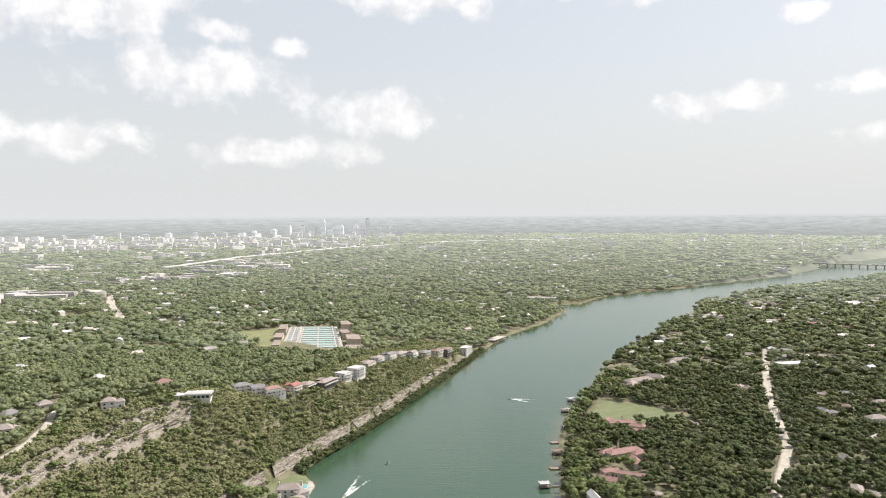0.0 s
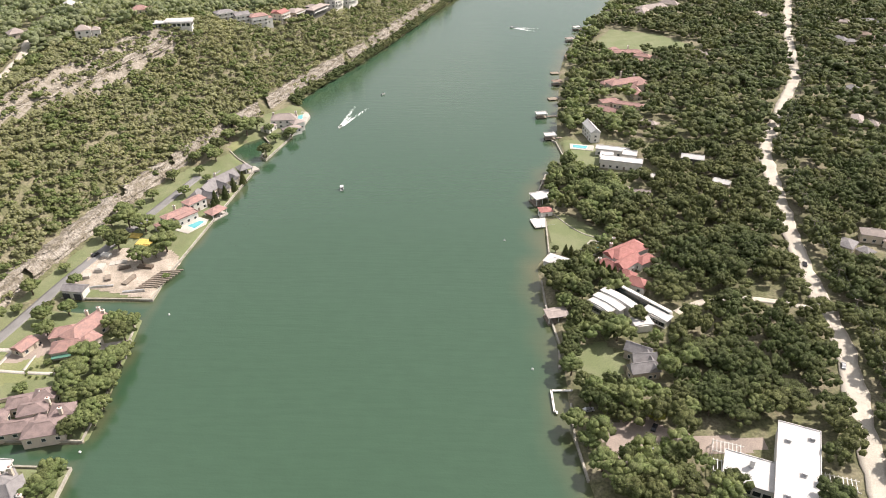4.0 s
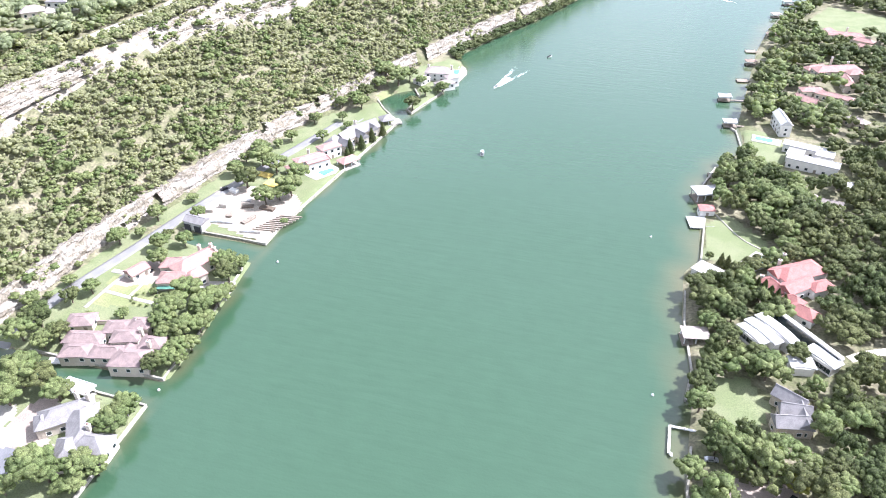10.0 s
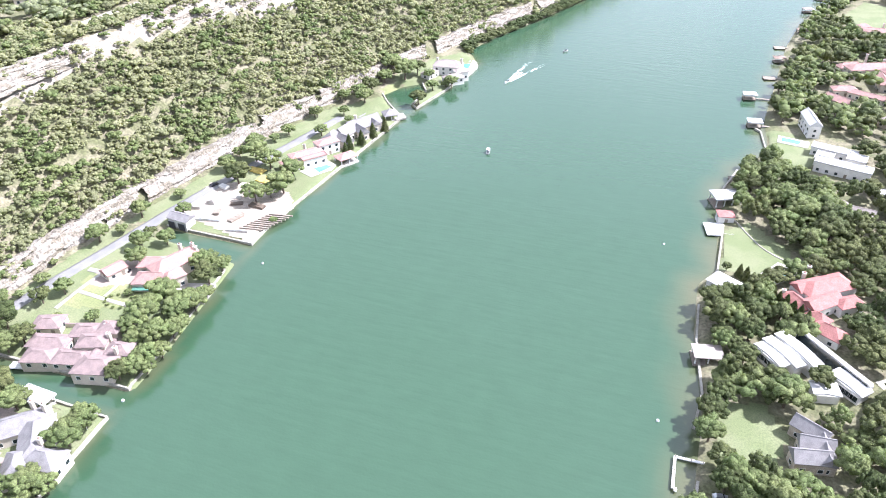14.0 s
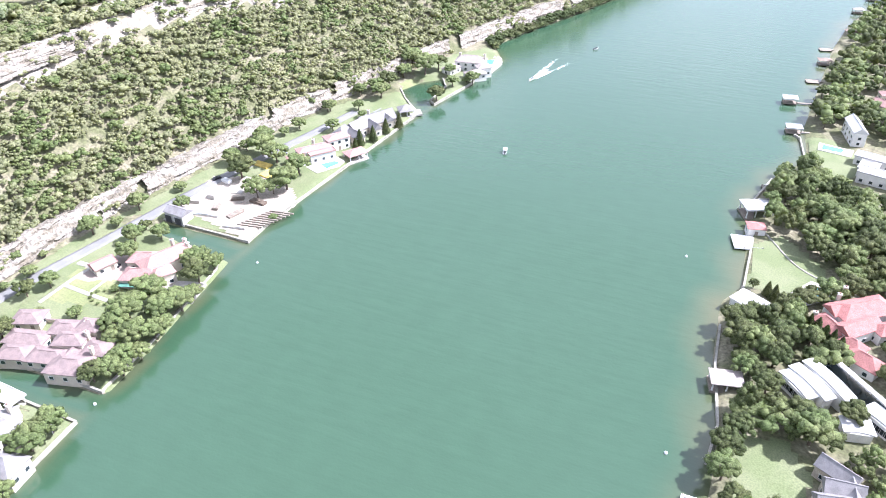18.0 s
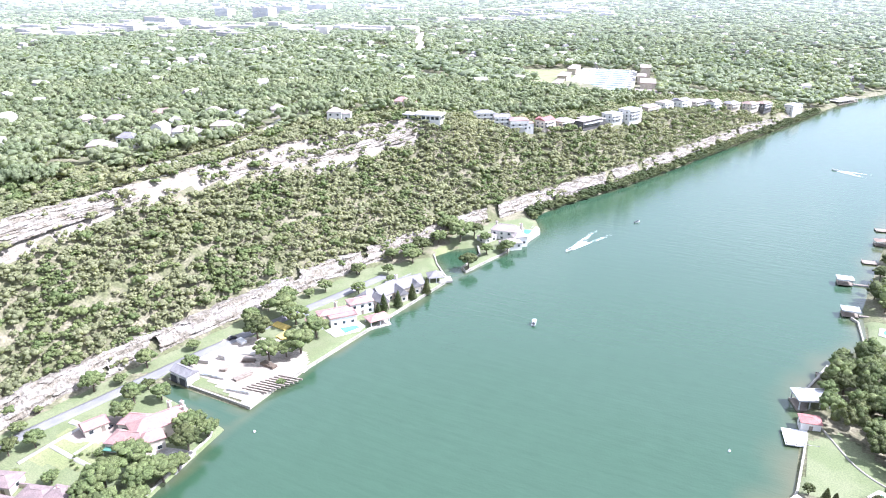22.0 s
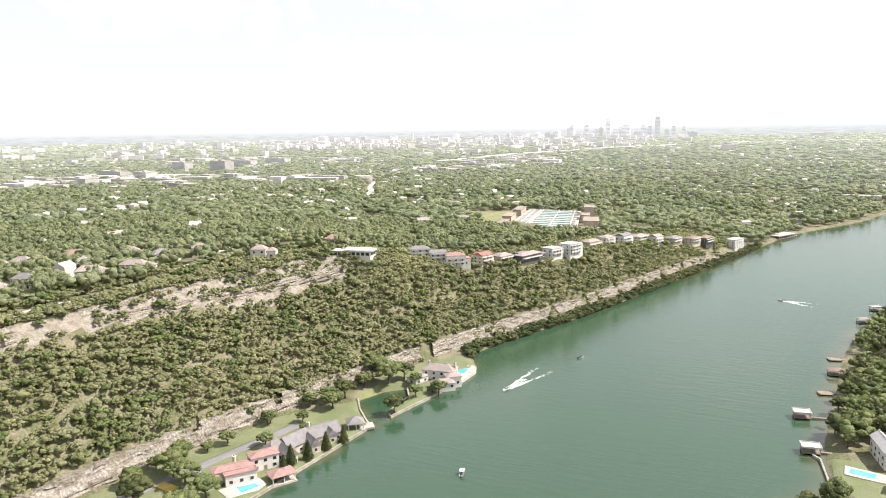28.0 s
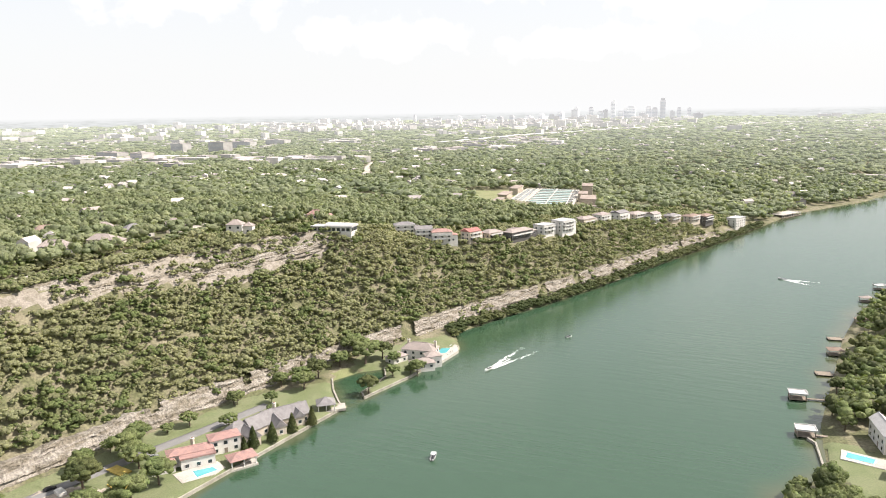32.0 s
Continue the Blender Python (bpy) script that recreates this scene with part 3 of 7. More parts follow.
# ---- builders ----
def mesh_of(name, bm, *materials):
    me = bpy.data.meshes.new(name)
    bm.normal_update()
    bm.to_mesh(me)
    bm.free()
    for m in materials:
        me.materials.append(m)
    return me


def part(name, bm, material, parent, label="", at=None):
    """One mesh under a thing or under a part; a bmesh, or a mesh that several parts share."""
    me = bm if isinstance(bm, bpy.types.Mesh) else mesh_of(name, bm, material)
    ob = new(name, me)
    ob.parent = parent
    if at is not None:
        ob.matrix_basis = at
    return tagged(ob, label)


def thing(name, label, category, x, y, z, turn=0.0, group="", kind=""):
    ob = new(name)
    ob.empty_display_size = 0.5
    ob.matrix_basis = pose(x, y, z, 0, 0, turn)
    return tagged(ob, label, category, group, kind)


def box(bm, x0, x1, y0, y1, z0, z1, mi=0):
    v = [bm.verts.new(p) for p in ((x0, y0, z0), (x1, y0, z0), (x1, y1, z0), (x0, y1, z0), (x0, y0, z1), (x1, y0, z1), (x1, y1, z1), (x0, y1, z1))]
    for f in ((3, 2, 1, 0), (4, 5, 6, 7), (0, 1, 5, 4), (1, 2, 6, 5), (2, 3, 7, 6), (3, 0, 4, 7)):
        bm.faces.new([v[i] for i in f]).material_index = mi
    return v


def boxes(*rows):
    bm = bmesh.new()
    for r in rows:
        box(bm, *r)
    return bm


def bar(bm, a, b, r, n=6, r2=None):
    """A round bar from a to b that tapers from r to r2."""
    a, b = Vector(a), Vector(b)
    q = (b - a).to_track_quat("Z", "Y")
    rings = [[bm.verts.new(p + q @ Vector((math.cos(6.2832 * i / n) * s, math.sin(6.2832 * i / n) * s, 0))) for i in range(n)] for p, s in ((a, r), (b, r if r2 is None else r2))]
    for i in range(n):
        bm.faces.new((rings[0][i], rings[0][(i + 1) % n], rings[1][(i + 1) % n], rings[1][i]))
    bm.faces.new(rings[1])
    bm.faces.new(rings[0][::-1])


def slab(bm, poly, z0, z1):
    """A flat slab over an outline of plan points."""
    area = sum(a[0] * b[1] - b[0] * a[1] for a, b in zip(poly, poly[1:] + poly[:1]))
    poly = poly if area > 0 else poly[::-1]
    lo, hi = [[bm.verts.new((x, y, z)) for x, y in poly] for z in (z0, z1)]
    bm.faces.new(hi)
    bm.faces.new(lo[::-1])
    for i in range(len(poly)):
        j = (i + 1) % len(poly)
        bm.faces.new((lo[i], lo[j], hi[j], hi[i]))


def sheet(name, poly, lift, material, label, category, step=4.0, flat=False):
    """A thin patch that lies on the ground within an outline, with an uneven edge."""
    xs, ys = [p[0] for p in poly], [p[1] for p in poly]
    gx, gy = np.arange(min(xs) - step, max(xs) + step, step / 2), np.arange(min(ys) - step, max(ys) + step, step / 2)
    X, Y = np.meshgrid(gx, gy)
    idx = np.arange(X.size).reshape(X.shape)
    q = np.stack([idx[:-1, :-1], idx[:-1, 1:], idx[1:, 1:], idx[1:, :-1]], -1).reshape(-1, 4)
    d = in_poly(X, Y, poly) + wave(X, Y, 3.0, 2.0) * 0.5
    if flat:
        d = np.minimum(d, -to_line(X, Y, BLUFF)[0] - 1.5)
    keep = (d.ravel()[q] > -0.6).all(1)
    Z = land(X, Y)[0] + lift - np.where(d < 0.7, 0.1, 0)
    used = np.unique(q[keep])
    back = np.full(X.size, -1); back[used] = np.arange(len(used))
    me = mesh_from(name, np.stack([X, Y, Z], -1).reshape(-1, 3)[used], back[q[keep]], material, True)
    return tagged(new(name, me), label, category, kind="structure")


def resample(line, step):
    out = []
    for (ax, ay), (bx, by) in zip(line, line[1:]):
        n = max(1, round(math.hypot(bx - ax, by - ay) / step))
        out += [(ax + (bx - ax) * i / n, ay + (by - ay) * i / n) for i in range(n)]
    return out + [line[-1]]


def smooth_line(line, step, rounds=2):
    pts = np.array(resample(line, step), float)
    for _ in range(rounds * 4):
        pts[1:-1] = pts[1:-1] * 0.5 + (pts[:-2] + pts[2:]) * 0.25
    return pts


def ribbon(name, line, half, lift, material, label, category, across=4, wobble=0.0):
    """A road: a strip along a line of plan points that follows the ground."""
    pts = smooth_line(line, 4.0)
    t = np.gradient(pts, axis=0)
    t /= np.linalg.norm(t, axis=1)[:, None]
    nrm = np.stack([-t[:, 1], t[:, 0]], 1)
    k = np.linspace(-1, 1, across + 1)
    W = half * (1 + wobble * wave(pts[:, 0], pts[:, 1], 9, 1.0))
    P = pts[:, None] + nrm[:, None] * (k[None, :, None] * W[:, None, None])
    Zc = np.maximum.reduce([land(P[:, i, 0], P[:, i, 1])[0] for i in range(across + 1)])
    Z = np.repeat(Zc[:, None], across + 1, 1) + lift
    V = np.concatenate([P, Z[..., None]], -1)
    n, m = V.shape[:2]
    low = V[:, [0, -1]].copy(); low[..., 2] -= 1.2
    idx = np.arange(n * m).reshape(n, m)
    q = np.stack([idx[:-1, :-1], idx[:-1, 1:], idx[1:, 1:], idx[1:, :-1]], -1).reshape(-1, 4)
    side = n * m + np.arange(n * 2).reshape(n, 2)
    q1 = np.stack([side[:-1, 0], idx[:-1, 0], idx[1:, 0], side[1:, 0]], -1)
    q2 = np.stack([idx[:-1, -1], side[:-1, 1], side[1:, 1], idx[1:, -1]], -1)
    me = mesh_from(name, np.concatenate([V.reshape(-1, 3), low.reshape(-1, 3)]), np.concatenate([q, q1, q2])[:, ::-1], material, True)
    return tagged(new(name, me), label, category, kind="structure")


ribbon("road", LEFT_ROAD, 3.0, 0.25, M["asphalt"], "grey asphalt lane along the foot of the bluff", "road")
ribbon("road", RIGHT_ROAD, 4.6, 0.25, M["pale_road"], "pale sunlit road through oak woods", "road", wobble=0.25)
ribbon("drive", WOOD_DRIVE, 1.9, 0.2, M["pale_road"], "narrow pale drive through oak woods", "road")
ribbon("path", CREST_PATH, 3.0, 0.25, M["pale_road"], "pale gravel road behind the bluff's crest", "road", wobble=0.3)
tagged(new("turning_circle", mesh_of("turning_circle", (lambda b: (slab(b, [(-163 + 9 * math.cos(a / 12 * 6.2832), 461 + 9 * math.sin(a / 12 * 6.2832)) for a in range(12)], 0.9, 1.95), b)[1])(bmesh.new()), M["asphalt"])),
       "dark asphalt turning circle at the lane's end", "road", kind="structure")
for key, outline in LAWNS.items():
    sheet(key, outline, 0.18, M["dry_grass"] if key in ("garden", "works_lawn", "works_side", "works_front", "far_meadow", "inner_lawn") else M["grass"],
          "mown sunlit lawn" if key not in ("far_meadow", "works_lawn", "works_side", "works_front") else "dry grass field", "lawn", 4.0 if outline[0][1] < 900 else 16.0)
for i, outline in enumerate(FLAT):
    sheet("waterside_plot", outline, 0.06, M["grass"], "grassy waterside plot on the flat bank", "lawn", 5.0, True)
sheet("building_site", SITE, 0.3, M["sand"], "pale bare sand of a waterside building site", "ground", 3.0)
sheet("car_park", CAR_PARK, 0.25, M["drive"], "pale gravel car park under trees", "pavement", 3.0)
sheet("drive", [(-178, 172), (-150, 172), (-151, 176), (-166, 186), (-164, 196), (-176, 199), (-178, 190)], 0.2, M["drive"], "pale paved forecourt of the grey-roofed house", "pavement", 3.0)
sheet("drive", [(-196, 262), (-188, 262), (-176, 270), (-176, 287), (-190, 284), (-197, 272)], 0.24, M["drive"], "pale paved forecourt of the rose-roofed house", "pavement", 3.0)
sheet("court", [(-180, 171), (-164, 175), (-161, 173), (-160, 164), (-166, 160), (-180, 158)], 0.32, M["dark_asphalt"], "dark asphalt turning court beside a mansion", "pavement", 2.0)
sheet("terrace_paving", [(-192, 188), (-182, 191), (-179, 188), (-178, 180), (-182, 175), (-192, 178)], 0.3, M["concrete"], "white paved terrace beside a mansion", "pavement", 2.0)
for walk_line, half in (([(-196.2, 245), (-196, 259), (-195.2, 270), (-194, 275)], 0.8), ([(-195, 257.2), (-185, 256.6), (-172, 255.9), (-168, 256)], 0.9), ([(-202, 271), (-192, 271.4), (-188, 272)], 1.2), ([(-183, 258), (-183, 268)], 0.6)):
    ribbon("garden_walk", walk_line, half, 0.34, M["concrete"], "narrow pale garden walk across a lawn", "path", across=2)
ribbon("garden_edging", [(64, 402), (65.3, 398.4), (70.4, 390.6), (73.6, 383), (76.2, 376.7), (80.6, 374.6), (87, 371)], 0.35, 0.45, M["quay"], "low curved stone edging round a waterside lawn", "kerb", across=2)
for walk_line in ([(56, 331), (59.3, 337.3), (64.5, 333.8)], [(59.3, 337.3), (60, 341)]):
    ribbon("garden_walk", walk_line, 0.7, 0.3, M["concrete"], "pale curved path before a cabana", "path", across=2)


def quay(line, top, label, width=0.9):
    """A retaining wall along the water with a pale coping."""
    pts = smooth_line(line, 3.0, 0)
    ob = thing("quay_wall", label, "quay", *pts[0], 0, kind="structure")
    inv = Matrix.Translation((-pts[0][0], -pts[0][1], 0))
    t = np.gradient(pts, axis=0); t /= np.linalg.norm(t, axis=1)[:, None]
    nrm = np.stack([-t[:, 1], t[:, 0]], 1)
    for name, lo, hi, out, back, m in (("wall", -2.5, top - 0.22, 0.0, width * 0.8, M["quay"]), ("coping", top - 0.2, top, 0.12, width * 0.8, M["quay"])):
        bm = bmesh.new()
        rings = [[bm.verts.new(inv @ Vector((*(p + n * s), z))) for s, z in ((-out, lo), (-out, hi), (back, hi), (back, lo))] for p, n in zip(pts, nrm)]
        for a, b in zip(rings, rings[1:]):
            for i in range(4):
                bm.faces.new((a[i], b[i], b[(i + 1) % 4], a[(i + 1) % 4]))
        bm.faces.new(rings[0]); bm.faces.new(rings[-1][::-1])
        bmesh.ops.recalc_face_normals(bm, faces=bm.faces)
        part(name, bm, m, ob)
    return ob


quay([(-131, 110), (-137, 204.5), (-165, 205.5)], 1.5, "concrete quay wall round the grey-roofed house's plot")
quay([(-200, 217), (-139, 217.5), (-140, 241), (-146, 290), (-150, 297)], 1.5, "concrete quay wall along the clay-roofed houses")
quay([(-193, 313), (-146, 312), (-146, 333), (-142, 369), (-131, 466), (-138, 473), (-148, 484), (-157, 497)], 1.5, "pale quay wall of the building site and gardens")
quay([(-139, 523), (-132, 511), (-132.5, 486), (-127.5, 481), (-119, 517), (-112.5, 566), (-114, 573), (-124, 580)], 1.5, "pale quay wall along the spit")
quay([(60, 396), (58, 358), (56, 350)][::-1], 1.3, "pale retaining wall below a waterside lawn")
quay([(55, 200), (53, 221), (54, 240)], 1.2, "low dark retaining wall under shore trees")
quay([(52, 262), (54, 279), (51, 308), (51, 330)], 1.2, "low retaining wall below shore trees")
quay([(82, 488), (80, 512), (77, 516)], 1.2, "low retaining wall of a terrace lawn")
quay([(66, 457), (58, 430)], 1.1, "low pale shore wall beside a boathouse")


# ---- cliffs ----
def cliff(name, line, foot, top, lean, layers, label, seed, rough=1.0, breaks=0.5):
    """A face of broken, layered rock along a line of plan points: foot and top heights along it, leaning back by lean metres."""
    pts = smooth_line(line, 1.3)
    n = len(pts)
    t = np.gradient(pts, axis=0); t /= np.linalg.norm(t, axis=1)[:, None]
    nrm = np.stack([-t[:, 1], t[:, 0]], 1)
    s = np.linspace(0, 1, n)
    lo, hi = np.interp(s, np.linspace(0, 1, len(foot)), foot), np.interp(s, np.linspace(0, 1, len(top)), top)
    rng = np.random.default_rng(seed)
    rows = []
    run = s * n * 1.3
    hi = hi + 0.7 * wave(run, 0 * run, 16, seed) + 0.6 * wave(run, 0 * run, 5, seed + 3)
    shove = 1.4 * wave(run, 0 * run, 21, seed + 6)
    for j in range(layers + 1):
        k = j / layers
        blocks = np.repeat(rng.uniform(-0.45, 0.45, n // 3 + 1), 3)[:n]
        ledge = (rng.uniform(-0.7, 0.7) + 0.7 * wave(run, 0 * run + j * 3.1, 11, seed) + blocks + rng.uniform(-0.3, 0.3, n)) * rough
        off = lean * (k ** 1.15) + ledge * (0.3 if j in (0, layers) else 1.0) + shove * k
        z = lo + (hi - lo) * k + (0.35 * wave(run, 0 * run + j * 2.0, 5, seed + 4) + rng.uniform(-0.15, 0.15, n)) * rough
        rows.append(np.concatenate([pts + nrm * off[:, None], z[:, None]], 1))
    cap = rows[-1].copy(); cap[:, :2] += nrm * 6.0; cap[:, 2] -= 1.2
    rows.append(cap)
    V = np.stack(rows, 1)
    m = V.shape[1]
    idx = np.arange(n * m).reshape(n, m)
    q = np.stack([idx[:-1, :-1], idx[1:, :-1], idx[1:, 1:], idx[:-1, 1:]], -1).reshape(-1, 4)
    # the rock breaks off here and there behind earth and scrub
    gone = (wave(V[..., 0], V[..., 1], 17, seed) + 0.35 * wave(V[..., 0], V[..., 1], 5, seed + 1) > breaks).ravel()[q].any(1)
    me = mesh_from(name, V.reshape(-1, 3), q[~gone], M["rock"], False)
    return tagged(new(name, me), label, "cliff", kind="structure")


LOWER = BLUFF[1:16]
cliff("lower_cliff", LOWER, [2.2] * 9 + [1.2] * 6, [10, 11, 10.5, 11, 11, 10.5, 11, 11.5, 11.5, 12, 12, 11, 9, 6, 3.5], 5.5, 12, "pale layered limestone cliff above the lane and water", 3, 1.0, 0.72)
cliff("crest_cliff", CREST, [51, 52, 53.5, 53, 51.5, 50.5, 47.5, 49, 55], [58, 58.5, 59.5, 59, 58, 57, 55.5, 57, 61], 5.0, 12, "pale layered limestone ledge at the bluff's crest", 5, 0.8, 2.0)
cliff("crest_cliff", CREST_TOP, [56.5, 57, 57.5, 57, 56.5, 56.5, 56.5, 58, 60], [61.5, 62, 62.5, 62, 62, 63, 63, 63.6, 64.3], 5.0, 9, "upper pale limestone ledge along the bluff's crest", 9, 0.7, 2.0)
for patch, z in (([(-278, 478), (-268, 474), (-262, 492), (-270, 505)], 0.4), ([(-246, 492), (-238, 490), (-228, 530), (-234, 545)], 0.5)):
    sheet("bare_rock", patch, z, M["pale_rock"], "bare white limestone shelf near the crest", "rock", 3.0)
HIGHWAY = [(-1020, 2500), (-880, 3000), (-540, 3600), (-30, 4050), (850, 4300)]
ribbon("highway", HIGHWAY, 16, 9.0, M["town"], "pale raised highway through the far town", "road")
ribbon("avenue", [(-590, 1270), (-700, 1462), (-760, 1570), (-816, 1692), (-850, 1850)], 9, 1.0, M["pale_road"], "pale avenue through the far woods", "road", wobble=0.3)
WAYS += [([(-590, 1270), (-700, 1462), (-760, 1570), (-816, 1692), (-850, 1850)], 14), (HIGHWAY, 40)]


# ---- trees ----
def clump(rng, fine=0):
    """An uneven bunch of leaves, about one metre across: places and triangles. fine: how closely the ball is cut."""
    bm = bmesh.new()
    bmesh.ops.create_icosphere(bm, subdivisions=1 + fine, radius=1.0)
    v = np.array([p.co for p in bm.verts]); f = np.array([[p.index for p in q.verts] for q in bm.faces])
    bm.free()
    bulge = rng.uniform(-1, 1, (5, 3))
    v = v * (1 + 0.22 * np.sin(v @ bulge.T * 2.4 + rng.uniform(0, 6, 5)).sum(1)[:, None] / 2.2 + rng.uniform(-0.22, 0.22, (len(v), 1)))
    return v, f


def turn3(rng):
    q = rng.normal(size=4); q /= np.linalg.norm(q)
    w, x, y, z = q
    return np.array([[1 - 2 * (y * y + z * z), 2 * (x * y - z * w), 2 * (x * z + y * w)], [2 * (x * y + z * w), 1 - 2 * (x * x + z * z), 2 * (y * z - x * w)],
                     [2 * (x * z - y * w), 2 * (y * z + x * w), 1 - 2 * (x * x + y * y)]])


def leafy(rng, core, core_size, flakes, size, tall=0.75, dome=1.25, fine=0):
    """A crown of radius about one: rounded clumps heaped into a lumpy dome, open underneath, and leaf sprays standing out of them."""
    V, F, n, mids = [], [], 0, []
    lumps = rng.uniform(-1, 1, (5, 3)) * (0.5, 0.5, 0.25)
    for i in range(core):
        v, f = clump(rng, fine)
        a, u = i * 2.39996 + rng.uniform(-0.4, 0.4), 1 - dome * (i + 0.5) / core
        r = math.sqrt(max(0.0, 1 - u * u))
        p = np.array([math.cos(a) * r, math.sin(a) * r, u * tall]) * rng.uniform(0.5, 0.85) + lumps[i % 5] * 0.32
        s = core_size * rng.uniform(0.7, 1.25)
        v = v @ turn3(rng).T * (s, s, s * 0.85)
        away = p / max(np.linalg.norm(p), 0.2) + (0, 0, 0.45)
        f = f[(v[f].mean(1) @ away) > -0.45 * s]
        used = np.unique(f)
        back = np.zeros(len(v), int); back[used] = np.arange(len(used))
        V.append(v[used] + p); F.append(back[f] + n); n += len(used)
        mids.append((p, s))
    pick = rng.integers(0, core, flakes)
    C = np.array([mids[i][0] for i in pick]); S = np.array([mids[i][1] for i in pick])
    out = C / np.maximum(np.linalg.norm(C, axis=1), 0.2)[:, None] * 0.7 + rng.normal(0, 0.6, (flakes, 3)) + (0, 0, 0.35)
    out /= np.linalg.norm(out, axis=1)[:, None]
    P = C + out * (S * rng.uniform(0.82, 1.18, flakes))[:, None]
    N = out + rng.normal(0, 0.3, (flakes, 3)); N /= np.linalg.norm(N, axis=1)[:, None]
    A = np.cross(N, rng.normal(size=(flakes, 3))); A /= np.maximum(np.linalg.norm(A, axis=1), 1e-6)[:, None]
    B = np.cross(N, A)
    w = (size * rng.uniform(0.6, 1.4, flakes))[:, None]
    T = np.stack([P + A * w, P + (-0.5 * A + 0.87 * B) * w * rng.uniform(0.6, 1.1, (flakes, 1)), P + (-0.5 * A - 0.87 * B) * w * rng.uniform(0.6, 1.1, (flakes, 1))], 1)
    V.append(T.reshape(-1, 3)); F.append(np.arange(flakes * 3).reshape(-1, 3) + n)
    return np.vstack(V), np.vstack(F)


def scatter(name, places, radii, heights, crowns, material, label, category, rng, trunk=0.0):
    """Many trees as one mesh: crowns set at places (x, y, z of the foot), radius and height of each."""
    V, F, n = [], [], 0
    pick = rng.integers(0, len(crowns), len(places))
    ang = rng.uniform(0, 6.283, len(places))
    for k, (cv, cf) in enumerate(crowns):
        sel = np.where(pick == k)[0]
        if not len(sel):
            continue
        c, s = np.cos(ang[sel])[:, None], np.sin(ang[sel])[:, None]
        x = cv[:, 0] * c - cv[:, 1] * s
        y = cv[:, 0] * s + cv[:, 1] * c
        r = radii[sel][:, None]
        P = np.stack([x * r + places[sel, 0][:, None], y * r + places[sel, 1][:, None], cv[:, 2] * heights[sel][:, None] * 0.45 + places[sel, 2][:, None] + heights[sel][:, None] * 0.6], -1)
        V.append(P.reshape(-1, 3))
        F.append((cf[None] + (np.arange(len(sel)) * len(cv))[:, None, None]).reshape(-1, 3) + n)
        n += len(sel) * len(cv)
    me = mesh_from(name, np.vstack(V), np.vstack(F), material, True)
    return tagged(new(name, me), label, category, kind="stuff")


def jitter_grid(x0, x1, y0, y1, step, rng):
    X, Y = np.meshgrid(np.arange(x0, x1, step), np.arange(y0, y1, step))
    X = X + rng.uniform(-0.48, 0.48, X.shape) * step
    Y = Y + rng.uniform(-0.48, 0.48, X.shape) * step
    return X.ravel(), Y.ravel()


def clear_of(x, y):
    """Whether a tree may stand at each place: not on lawns, roads, terraces or houses."""
    ok = np.ones(x.shape, bool)
    for poly, margin in CLEARINGS:
        ok &= in_poly(x, y, poly) < -margin
    for fx, fy, fr in FEET:
        ok &= (np.abs(x - fx) > fr) | (np.abs(y - fy) > fr) | (np.hypot(x - fx, y - fy) > fr)
    for line, half in WAYS:
        ok &= np.abs(to_line(x, y, line)[0]) > half
    return ok


def in_view(x, y):
    """Whether a place of the plan can be seen from the river's middle at all."""
    a = np.degrees(np.arctan2(x - 10, y + 10))
    return (a > -59) & (a < 37)


